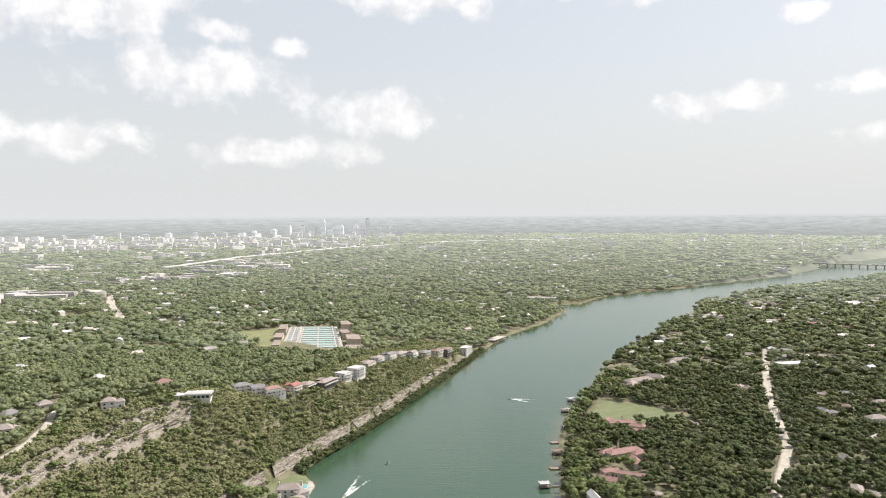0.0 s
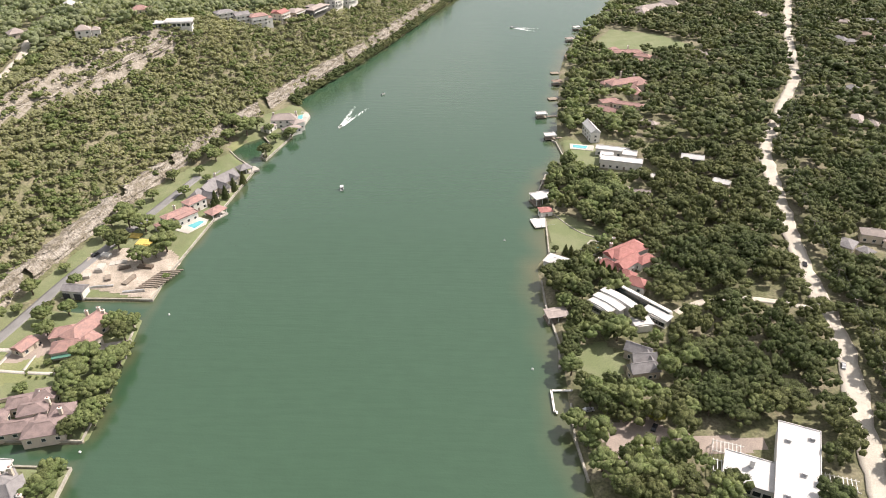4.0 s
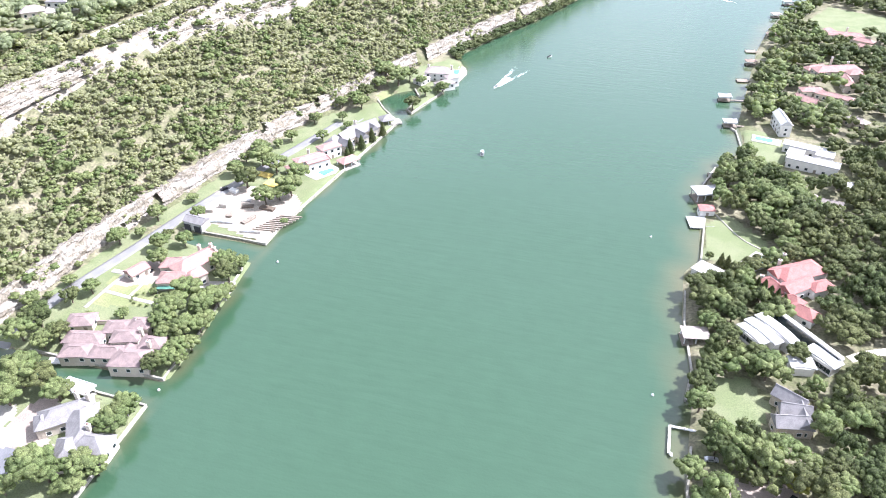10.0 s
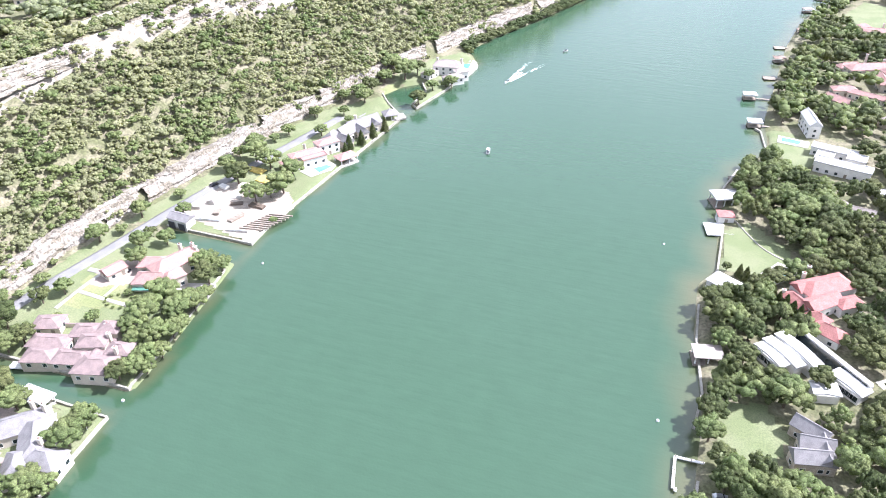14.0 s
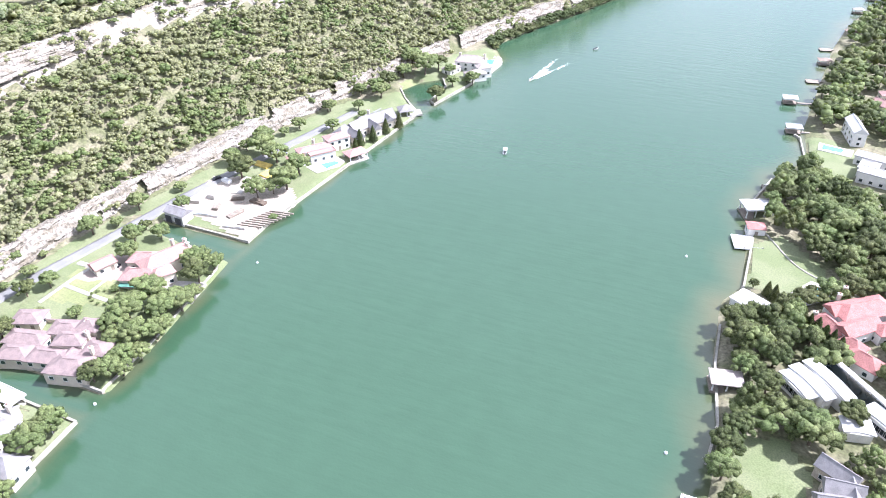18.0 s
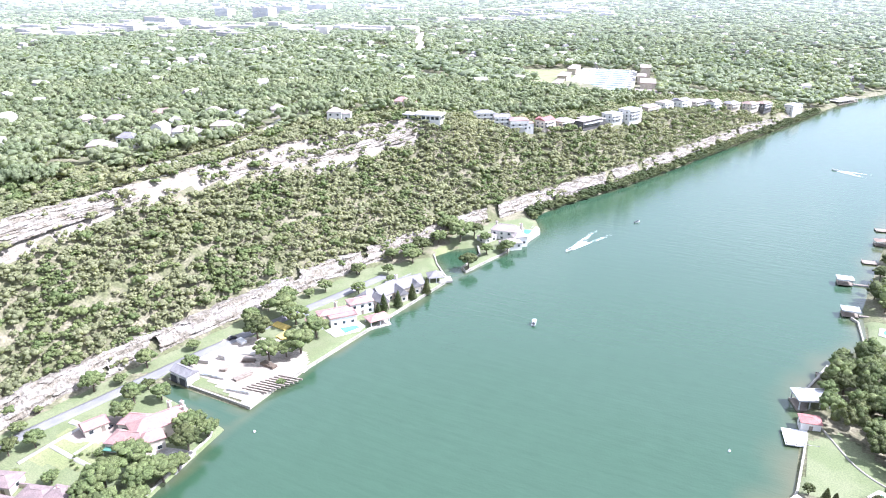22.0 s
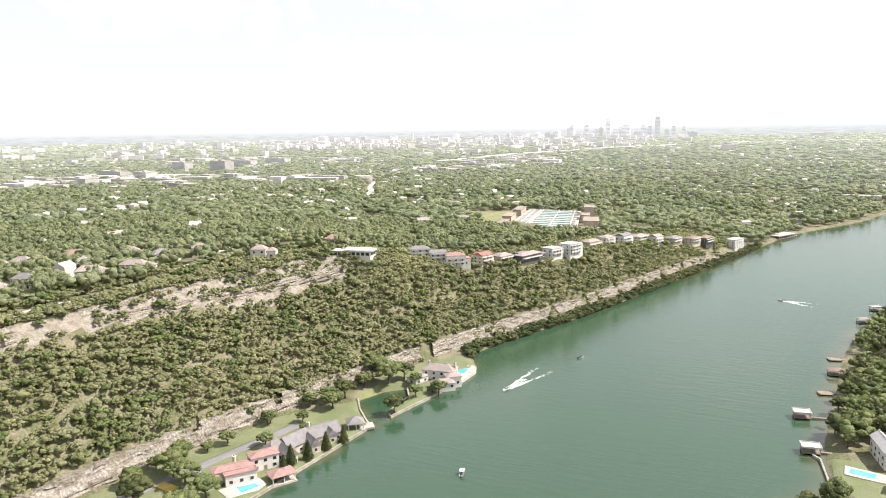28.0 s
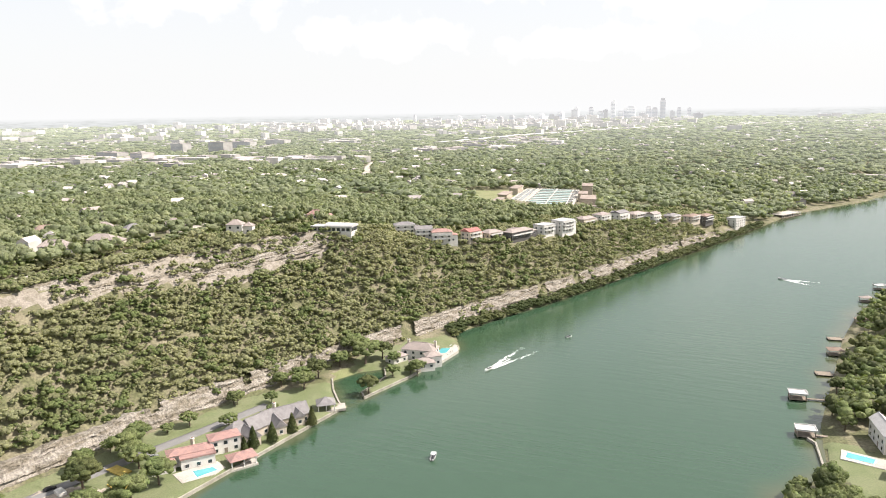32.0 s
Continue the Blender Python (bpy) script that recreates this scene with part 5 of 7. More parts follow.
wl = thing("garden_wall", "pale garden wall with a tiled cap beside a villa", "wall", -176, 240, 1.5, 17)
part("wall", boxes((-13, 17, -0.2, 0.2, -1, 1.8)), M["cream_wall"], wl)
part("coping", boxes((-13.1, 17.1, -0.35, 0.35, 1.8, 1.95)), M["pink_roof"], wl)
dk = thing("landing_stage", "white landing stage on the side channel", "dock", -184, 215.5, 0.2, 15)
part("deck", boxes((-5, 5, -1.8, 1.8, 0.5, 0.8)), M["trim"], dk)
for px in (-4.6, 4.3):
    part("pile", boxes((px, px + 0.3, -1.6, -1.3, -2.5, 0.5)), M["wood"], dk)
house("garage", "small outbuilding with a rose clay-tile gable roof", [(-189, 272, 10, 8, 70)], "cream_wall", "rose_roof", eave=3, rise=2.6, kind="gable", category="garage")
house("villa", "rose clay-tiled villa with white dormers beside a boat channel", [(-165, 283, 24, 12, 65, 5.5), (-167, 271, 18, 10, 18), (-174, 281, 15, 9, 20), (-160, 274, 10, 8, 60, 5)], "cream_wall", "rose_roof", eave=4, rise=3.2,
      chimneys=((-163, 293, 8.6), (-160, 291, 8.6), (-168, 291, 8.2)))
aw = thing("awning", "dark green canvas awning on a villa's terrace", "awning", -169, 265, 1.5, 18)
part("canvas", boxes((-4, 4, -1.5, 1.5, 2.6, 2.75)), M["green"], aw)
for sx in (-3.8, 3.8):
    part("post", boxes((sx - 0.06, sx + 0.06, -1.4, -1.28, 0, 2.6)), M["trim"], aw)
pool("swimming_pool", "small pool terrace with white paving beside a villa", [(-152, 268), (-146, 270), (-147, 274), (-153, 272)], [(-156, 264), (-142, 268), (-144, 280), (-158, 276)], 1.75)
cv = thing("sail_shade", "blue canvas cover beside a pool terrace", "canopy", -148, 266, 1.7, 20)
part("canvas", boxes((-2.5, 2.5, -1.2, 1.2, 1.0, 1.3)), M["blue"], cv)
g3 = house("boathouse", "white boathouse with a dark grey gable roof and two boat bays", [(-186, 316, 12, 7.5, -6, 3.6, "gable", 2.2)], "white_wall", "grey_roof", category="boathouse", openings=False)
for sx in (-3, 3):
    part("bay_door", boxes((sx - 1.9, sx + 1.9, -3.85, -3.7, -1.0, 2.6)), M["dark"], g3, at=pose(0, 0, 0, 0, 0, -6))
house("white_villa", "white two-storey villa with pink clay-tile hip roofs", [(-154, 407, 14, 9, 54, 6.4), (-160, 393, 20, 8, 51, 5.0), (-164, 382, 10, 8, 51, 3.8), (-155, 392, 15, 8, 51, 4.6, "flat")],
      "white_wall", "rose_roof", eave=4.2, rise=2.0, chimneys=((-163, 398, 7.2),))
pool("swimming_pool", "pale turquoise pool on a white terrace before a white villa", [(-152, 386), (-147, 392), (-143.5, 391), (-147, 383)], [(-158, 381), (-149, 397), (-142, 394), (-142, 388), (-149, 377)], 1.75)
open_pavilion("boat_pavilion", "boat pavilion with a pink tile roof on white columns", -139.5, 401, 11, 7.5, 58, 3.4, 2.0, "rose_roof", 0.7)
house("slate_house", "long grey slate-roofed house with steep gables and conical trees before it", [(-146, 439, 24, 11, 58, 4, "gable", 4.6), (-151, 427, 16, 11, 77, 4, "gable", 4.8), (-155, 417, 13, 10, 74, 4, "hip", 4.6), (-143, 430, 10, 6, -32, 4, "gable", 3.4),
      (-147, 416, 10, 6, -20, 4, "gable", 3.4), (-141, 442, 9, 6, -34, 4, "gable", 3.3)], "cream_wall", "grey_roof", chimneys=((-149, 436, 10.5),))
open_pavilion("gazebo", "waterside gazebo with a grey pyramid roof on white columns", -137.5, 461, 8.5, 8, 38, 3.2, 3.0, "grey_roof", 1.4)
pv = thing("terrace", "pale paved terrace on the quay's corner", "terrace", -133, 466, 1.5, 38)
part("paving", boxes((-4, 3, -4, 3, -1, 0.14)), M["concrete"], pv)
house("spit_house", "white two-storey house with taupe hip roofs on the spit", [(-127, 545, 22, 12, 6, 6.2, "hip", 3.6), (-137, 534, 12, 9, 70, 3.6), (-119, 531, 15, 9, 40, 3.2), (-116, 539, 10, 8, 40, 5.2)], "white_wall", "taupe_roof", eave=3.4, rise=2.6, chimneys=((-118, 547, 10.6), (-136, 548, 9.4)))
pool("swimming_pool", "small turquoise pool on a white terrace at the spit's tip", [(-121, 553), (-116, 558), (-117, 567), (-122, 564)], [(-130, 553), (-113, 540), (-111, 565), (-116, 574), (-129, 574)], 1.8)
for dx, dy in ((-113.5, 556), (-113.8, 561), (-119, 571)):
    sl = thing("sun_lounger", "white sun lounger on a pool terrace", "lounger", dx, dy, 1.82, 70, group="sun loungers at the pool")
    part("mattress", boxes((-0.9, 0.5, -0.35, 0.35, 0.3, 0.42)), M["trim"], sl)
    part("backrest", boxes((0, 0.75, -0.35, 0.35, 0, 0.1)), M["trim"], sl, at=pose(0.5, 0, 0.32, 0, -40, 0))
    for lx in (-0.8, 0.4):
        part("leg", boxes((lx - 0.05, lx + 0.05, -0.3, 0.3, 0, 0.3)), M["metal"], sl)

# building site
rng = random.Random(11)
for i in range(9):
    bt = thing("timber_beam", "long brown timber beam lying on the building site", "timber", -152 + i * 0.9, 322 + i * 1.9, 1.75, 8, group="timber beams on the site")
    part("beam", boxes((-6, 6, -0.35, 0.35, 0, 0.6)), M["wood"], bt)
for x, y, w, l, h, m, txt in ((-183, 338, 4, 6, 2.6, "concrete", "pale block of rubble on the site"), (-176, 330, 3, 5, 1.2, "wood", "stack of brown boards on the site"), (-164, 328, 3, 8, 1.0, "wood", "stack of brown boards on the site"),
                              (-188, 330, 5, 3, 2.2, "concrete", "pale stack of blocks on the site"), (-171, 340, 6, 2.5, 1.0, "bark", "brown heap of cut branches on the site"), (-160, 341, 8, 3, 1.3, "bark", "brown heap of cut branches on the site"),
                              (-170, 366, 9, 6, 0.9, "yellow", "yellow tarpaulin over a pile"), (-180, 374, 10, 5, 0.8, "yellow", "yellow tarpaulin over a pile"), (-158, 318, 10, 1.2, 1.0, "metal", "low grey site fence by the water"), (-176, 322, 12, 1.0, 1.0, "metal", "low grey site fence by the water"),
                              (-186, 352, 5, 3, 1.8, "white_wall", "white site cabin on the sand")):
    ob = thing("pile" if m != "white_wall" else "site_cabin", txt, "materials", x, y, 1.7, rng.uniform(-20, 30))
    for k in range(4):
        bm = bmesh.new()
        a, b = rng.uniform(-w / 3, w / 3) if k else 0, rng.uniform(-l / 3, l / 3) if k else 0
        s = 1.0 if not k else rng.uniform(0.3, 0.6)
        box(bm, a - w / 2 * s, a + w / 2 * s, b - l / 2 * s, b + l / 2 * s, 0, h * (1 if not k else rng.uniform(0.8, 1.35)))
        part("block", bm, M[m], ob)
sc = thing("concrete_steps", "pale concrete steps and footings on the building site", "footings", -178, 345, 1.7, 15)
for i in range(4):
    part("step", boxes((-6 + i * 3, -3.2 + i * 3, -2, 2, 0, 0.35 + 0.2 * i)), M["concrete"], sc)

# right bank
open_pavilion("boathouse", "boathouse with a flat white roof over the water", 60, 419, 13, 9, 23, 4.2, 0.4, "white_roof", 0.6, "flat", "wood", category="boathouse")
house("dock_house", "small white dock house with a red clay-tile roof", [(60, 401, 8, 7, 12, 3.4)], "white_wall", "red_roof", rise=1.8, ground=1.0)
dd = thing("dock", "white dock deck with a railed slip beside the dock house", "dock", 57, 393, 0.3, 12)
part("deck", boxes((-6, 6, -7, 4, 0.4, 0.8)), M["trim"], dd)
for sx in (-5.6, -2, 2, 5.6):
    part("pile", boxes((sx - 0.15, sx + 0.15, -6.6, -6.3, -2.8, 1.7)), M["wood"], dd)
part("rail", boxes((-5.8, 5.8, -6.7, -6.6, 1.5, 1.6), (-5.8, -5.7, -6.6, 3, 1.5, 1.6)), M["trim"], dd)
house("cabana", "white cabana with a low pale hip roof by the water", [(60, 343, 13, 10, -32, 3.6, "hip", 1.5)], "white_wall", "white_roof", ground=1.6)
open_pavilion("boathouse", "boathouse with a flat pale grey roof on the shore", 54.5, 298, 10, 7, 12, 3.4, 1.0, "taupe_roof", 0.7, "hip", "wood", category="boathouse")
house("red_mansion", "white mansion with bright red clay-tile roofs and gabled dormers", [(98, 350, 25, 12.5, 35, 5.6), (96, 339, 17, 9, 43, 5.0, "gable", 2.8), (87, 338, 13, 7.5, -50, 3.8), (97, 322, 13, 9, -32, 3.8), (106, 342, 12, 7.5, 34, 4.6), (90.5, 347, 10, 7.5, 35, 5.2, "gable", 2.6), (94, 329, 9, 7.5, -40, 3.8)],
      "white_wall", "red_roof", eave=5, rise=3.4, chimneys=((92, 357, 8.8), (90, 353, 7.8), (82, 341, 6)))
pool("swimming_pool", "turquoise pool with pale paving before the red-roofed mansion", [(75.2, 357), (83.2, 367.4), (86.4, 362), (78, 352.6)], [(73, 356), (82.5, 370), (92, 366), (94, 360), (87, 358), (78, 350)], 2.0)
FEET.extend([(77, 297, 10), (85, 300, 12), (93, 307, 11), (101, 297, 11), (92, 287, 10), (129, 204, 14), (134, 220, 11), (123, 187, 12), (112, 203, 11), (106, 211, 8), (143, 196, 8), (466, 962, 24), (440, 957, 12), (492, 967, 12), (-222, 604, 7), (-232, 602, 6), (-212, 606, 6), (110, 213, 9)])
mod = thing("modern_house", "white modern house with long curved flat roofs and a colonnade", "house", 88, 300, 1.8)
for n, (x, y, L, W, a, h) in enumerate([(76, 301, 14, 5.4, -50, 4.4), (80, 303, 18, 5.4, -50, 5.0), (85, 305.5, 21, 5.4, -50, 5.6), (101, 294, 14, 7, -44, 4.6), (93, 289, 9, 8, 10, 3.6)]):
    L, W = L * 0.86, W * 0.86
    at = pose(x - 88, y - 300, n * 0.03, 0, 0, a)
    part("wall", boxes((-L / 2, L / 2, -W / 2 + 0.3, W / 2 - 0.3, -3, h)), M["white_wall"], mod, at=at)
    bm = bmesh.new()
    k = 9
    for i in range(k):      # the roof bows along its length
        u0, u1 = -L / 2 - 0.8 + (L + 1.6) * i / k, -L / 2 - 0.8 + (L + 1.6) * (i + 1) / k
        c0, c1 = [0.9 * math.cos(3.14159 * u / (L + 2)) for u in (u0, u1)]
        v = [bm.verts.new(p) for p in ((u0, -W / 2 + c0, 0), (u1, -W / 2 + c1, 0), (u1, W / 2 + c1, 0), (u0, W / 2 + c0, 0), (u0, -W / 2 + c0, 0.5), (u1, -W / 2 + c1, 0.5), (u1, W / 2 + c1, 0.5), (u0, W / 2 + c0, 0.5))]
        for f in ((3, 2, 1, 0), (4, 5, 6, 7), (0, 1, 5, 4), (2, 3, 7, 6)) + (((3, 0, 4, 7),) if i == 0 else ()) + (((1, 2, 6, 5),) if i == k - 1 else ()):
            bm.faces.new([v[j] for j in f])
    bmesh.ops.remove_doubles(bm, verts=bm.verts, dist=0.01)
    part("roof", bm, M["white_roof"], mod, at=at @ pose(0, 0, h))
    if n in (0, 3):
        for i in range(6):
            window(GLAZING, mod, at=at @ pose(-L / 2 + 1.8 + i * (L - 3.6) / 5, -W / 2 + 0.28, 1.2))
            window(GLAZING, mod, at=at @ pose(0, 0, 0, 0, 0, 180) @ pose(-L / 2 + 1.8 + i * (L - 3.6) / 5, -W / 2 + 0.28, 1.2))
for i in range(11):      # white portal frames that open the long glazed gallery
    k = i / 10
    part("portal", boxes((-0.7, 0.7, -0.9, 0.9, -2.5, 5.8)), M["white_wall"], mod, at=pose(86.5 + 20.5 * k - 88, 317.2 - 23.5 * k - 300, 0, 0, 0, -49))
part("gallery_beam", boxes((-16, 16, -0.9, 0.9, 5.8, 6.3)), M["white_wall"], mod, at=pose(96.7 - 88, 305.5 - 300, 0, 0, 0, -49))
part("gallery_glazing", boxes((-15.5, 15.5, -0.05, 0.05, -2, 5.7)), M["glass"], mod, at=pose(95.9 - 88, 304.7 - 300, 0, 0, 0, -49))
house("gabled_house", "house with steep pale grey gable roofs among oaks", [(86.5, 267.5, 12, 6.5, -30, 4.5, "gable", 3.2), (87.5, 261.5, 11, 6.6, 4, 4.5, "gable", 3.4), (85.5, 255.5, 12, 7, 12, 4.5, "gable", 3.4), (90, 259, 12, 6, 95, 4.2, "gable", 3.0)], "stone_wall", "grey_roof")
sp = thing("boat_slip", "white-edged timber boat slip in the shallows", "dock", 51.5, 243, 0.2)
for nm, r in (("walkway", (-5.5, -4.6, -8, 5)), ("walkway", (-4.6, 4, 4.2, 5.1)), ("walkway", (-4.6, -3.8, -9, -7.5))):
    part(nm, boxes((*r, 0.5, 0.85)), M["trim"], sp)
for px, py in ((-5, -7.5), (-5, -1), (-5, 4.6), (0, 4.6), (3.5, 4.6)):
    part("pile", boxes((px - 0.15, px + 0.15, py - 0.15, py + 0.15, -2.8, 1.5)), M["wood"], sp)

# the large flat-roofed white building and its pergolas
wb = thing("clubhouse", "large flat white-roofed building with a lower wing", "building", 128, 200, 2.2, -22.8)
part("wall", boxes((-7, 7, -24, 20, -3, 7.4)), M["white_wall"], wb)
part("roof", roof_mesh(44.4, 14, "flat", 0, 0.4), M["white_roof"], wb, at=pose(0, -2, 7.4, 0, 0, 90))
part("wall", boxes((-24, -7.1, -14, 0, -3, 5.0)), M["white_wall"], wb)
part("roof", roof_mesh(16.6, 14, "flat", 0, 0.3), M["white_roof"], wb, at=pose(-15.7, -7, 5.0))
for vx, vy in ((-3.5, 11), (2, -4), (4.5, 15), (-3, -16), (-15, -5)):
    part("roof_vent", boxes((vx - 0.8, vx + 0.8, vy - 0.7, vy + 0.7, 5.2, 8.9), (vx - 1.0, vx + 1.0, vy - 0.9, vy + 0.9, 8.9, 9.1)), M["metal"], wb)
for i in range(5):
    window(GLAZING, wb, at=pose(-22 + i * 3.3, -14, 1.2))
for i in range(8):
    window(GLAZING, wb, at=pose(7, -21 + i * 5.2, 1.5, 0, 0, 90))
for gx, gy, n, t in ((108, 212, 8, -18), (104, 203, 6, -18), (143, 196, 8, -18)):
    pg = thing("pergola", "pale timber pergola beside a flat-roofed building", "pergola", gx, gy, 2.2, t)
    for i in range(n):
        part("rafter", boxes((-n * 0.7 + i * 1.4, -n * 0.7 + i * 1.4 + 0.25, -3, 3, 3.2, 3.5)), M["trim"], pg)
    for sx in (-n * 0.7, n * 0.7 - 1.2):
        for sy in (-2.7, 2.7):
            part("post", boxes((sx, sx + 0.25, sy - 0.12, sy + 0.12, -1, 3.2)), M["trim"], pg)
    for sy in (-2.8, 2.6):
        part("beam", boxes((-n * 0.7, n * 0.7, sy, sy + 0.2, 2.9, 3.2)), M["trim"], pg)

house("flat_house", "long white modernist house with stepped flat roofs", [(118, 466, 30, 9, -16, 5.6, "flat"), (116, 487, 25, 8, -17, 4.4, "flat"), (110, 477, 9, 12, -16, 4.2, "flat"), (126, 478, 10, 10, -16, 5.0, "flat")], "white_wall", "white_roof")
pool("swimming_pool", "small turquoise pool on white paving before a modernist house", [(91, 504.5), (101, 502), (99.6, 497.4), (90, 499.6)], [(89, 507), (106, 503), (104, 494), (88, 497.6)], 2.0)
house("white_house", "tall white house with a steep pale gable roof", [(106, 519, 22, 8, -80, 7.5, "gable", 3.2)], "white_wall", "white_roof")
house("beige_mansion", "beige mansion with tan clay-tile roofs and white gables", [(153, 626, 38, 12, 22, 6.5), (157, 606, 24, 9, -85, 5.5), (140, 632, 20, 8, 31, 4.2), (163, 618, 12, 9, 20, 7.5)], "cream_wall", "rose_roof", rise=3.4, chimneys=((150, 636, 12), (160, 630, 11.5)))
house("long_villa", "long villa with rose and brown clay-tile roofs", [(132, 586, 17, 9, 12), (146, 578, 28, 7, -25), (126, 565, 17, 10, -38, 4, "gable")], "cream_wall", "rose_roof", eave=3.8, rise=2.8)
house("lawn_mansion", "beige mansion with brown roofs beside a great lawn", [(172, 722, 36, 9, 1), (186, 709, 17, 8, -29), (184, 694, 14, 7, -25), (160, 726, 14, 9, 30, 5.5)], "cream_wall", "rose_roof", eave=4.4, rise=3.0, chimneys=((175, 727, 9),))
house("cottage", "cottage with a taupe gable roof among trees", [(119, 419, 16, 9, -11, 3.4, "gable", 3), (113, 424, 8, 8, 30, 3.4, "hip", 2.5)], "stone_wall", "taupe_roof")
open_pavilion("shelter", "small white-roofed shelter by the back channel", 135, 445, 9, 6, 12, 3.0, 0.5, "white_roof", 2.0, "flat", "wood", category="shelter")
house("shed", "shed with a white metal roof among oaks", [(174.5, 432, 11, 7, -35, 3.4, "gable", 1.4)], "stone_wall", "white_roof", category="shed")
house("hall", "dark timber hall with a pale low roof", [(167, 471, 16, 9, -17, 3.6, "gable", 2)], "dark_wall", "white_roof")
house("cottage", "cottage with a grey hip roof among oaks", [(152, 535, 15, 8, -39)], "stone_wall", "taupe_roof")
house("farmstead", "wide mansion with grey-brown roofs above the river bend", [(240, 905, 44, 13, 25, 5), (265, 925, 26, 11, -30, 5), (225, 885, 22, 11, 60, 5), (282, 905, 22, 10, 20, 4)], "cream_wall", "taupe_roof", rise=4)
house("farmstead", "group of cream houses with brown roofs above the river", [(330, 1020, 34, 12, 10, 6), (365, 1010, 24, 12, -20, 5), (310, 1002, 20, 10, 50, 5)], "cream_wall", "taupe_roof", rise=4)
house("farmstead", "cream mansion with a grey roof on the far bank", [(700, 1650, 44, 18, 20, 8), (735, 1640, 24, 14, -20, 6)], "white_wall", "taupe_roof", rise=6)
for x, y, w, rf in ((641, 1391, 26, "red_roof"), (666, 1319, 24, "red_roof"), (690, 1255, 30, "red_roof"), (410, 806, 20, "taupe_roof"), (440, 797, 18, "grey_roof"), (409, 744, 18, "brown_roof"), (380, 727, 16, "grey_roof"), (300, 522, 18, "taupe_roof"), (452, 750, 18, "taupe_roof"), (400, 1270, 26, "pink_roof"),
                    (316, 500, 14, "taupe_roof"), (233, 360, 15, "taupe_roof"), (214, 350, 11, "grey_roof"), (327, 587, 14, "grey_roof"), (239, 712, 11, "taupe_roof"), (520, 1000, 22, "brown_roof"), (560, 880, 20, "pink_roof"), (345, 850, 14, "taupe_roof")):
    t = (x * 37 + y * 13) % 180
    house("woodland_house", "house with a %s among oak woods" % {"red_roof": "red clay-tile roof", "pink_roof": "faded pink tile roof", "taupe_roof": "taupe shingle roof", "grey_roof": "grey slate roof", "brown_roof": "brown shingle roof"}[rf],
          [(x, y, w, 9, t, 4.6), (x + 7, y - 6, w * 0.7, 8, t + 70, 3.8)], "cream_wall", rf, rise=3.2, group="houses in the eastern woods")
house("villa", "white villa with a taupe hip roof beside woods", [(412, 688, 20, 12, 10, 7, "hip", 3.5), (424, 680, 10, 9, 10, 4)], "white_wall", "taupe_roof")
wl = thing("white_compound", "long low white walled compound with a mast beside the road", "compound", 466, 962, height(466, 962), 10)
part("wall", boxes((-28, 28, -9, 9, -5, 5.5)), M["white_wall"], wl)
part("roof", roof_mesh(56, 18, "flat", 0, 0.2), M["white_roof"], wl, at=pose(0, 0, 5.5))
part("mast", boxes((12.6, 13.4, -0.4, 0.4, 0, 24)), M["metal"], wl)

# docks along the right bank
def small_dock(x, y, turn, roof, label):
    ob = thing("boat_dock", label, "dock", x, y, 0, turn, group="boat docks on the east bank")
    part("deck", boxes((-4, 4, -3, 3, 0.5, 0.85)), M["wood"], ob)
    part("gangway", boxes((4, 14, -0.8, 0.8, 0.5, 0.8)), M["wood"], ob)
    for px in (-3.6, 3.6):
        for py in (-2.6, 2.6):
            part("pile", boxes((px - 0.14, px + 0.14, py - 0.14, py + 0.14, -2.6, 3.6 if roof else 1.5)), M["wood"], ob)
    if roof:
        part("roof", roof_mesh(8, 6, "hip" if roof != "white_roof" else "flat", 1.4, 0.4), M[roof], ob, at=pose(0, 0, 3.5))
    return ob


for x, y, t, rf, lb in ((74, 564, 8, "white_roof", "boat dock with a flat white canopy"), (76, 520, 8, "white_roof", "boat dock with a flat pale canopy"), (98, 676, 12, "", "bare timber boat dock"), (96, 644, 12, "brown_roof", "boat dock with a brown roof"), (117, 719, 15, "brown_roof", "boat dock with a brown hip roof"),
                        (126, 784, 20, "taupe_roof", "boat dock with a taupe hip roof"), (66, 446, 15, "", "low timber boat dock with a moored boat"), (140, 830, 25, "white_roof", "boat dock with a pale roof"), (88, 606, 10, "", "narrow bare timber boat dock"), (330, 1250, 40, "white_roof", "far boat dock with a white roof")):
    small_dock(x, y, t, rf, lb)

# the bluff's crest and the row of houses along its top
long = thing("ridge_house", "long white house with a curved pale roof at the bluff's crest", "house", -222, 604, 63.2, 8)
part("wall", boxes((-15, 15, -5, 5, -6, 4)), M["white_wall"], long)
bm = bmesh.new()
for i in range(10):
    a0, a1 = [math.pi * k / 10 for k in (i, i + 1)]
    y0, y1, z0, z1 = -7 * math.cos(a0), -7 * math.cos(a1), 2.4 * math.sin(a0), 2.4 * math.sin(a1)
    bm.faces.new([bm.verts.new(p) for p in ((-5, y0, z0), (16, y0, z0), (16, y1, z1), (-5, y1, z1))])
bm.faces.new([bm.verts.new((16, -7 * math.cos(math.pi * k / 10), 2.4 * math.sin(math.pi * k / 10))) for k in range(11)][::-1])
bm.faces.new([bm.verts.new((-5, -7 * math.cos(math.pi * k / 10), 2.4 * math.sin(math.pi * k / 10))) for k in range(11)])
part("roof", bm, M["white_roof"], long, "curved pale roof", at=pose(0, 0, 4) @ Matrix.Diagonal((1, 0.82, 0.9, 1)))
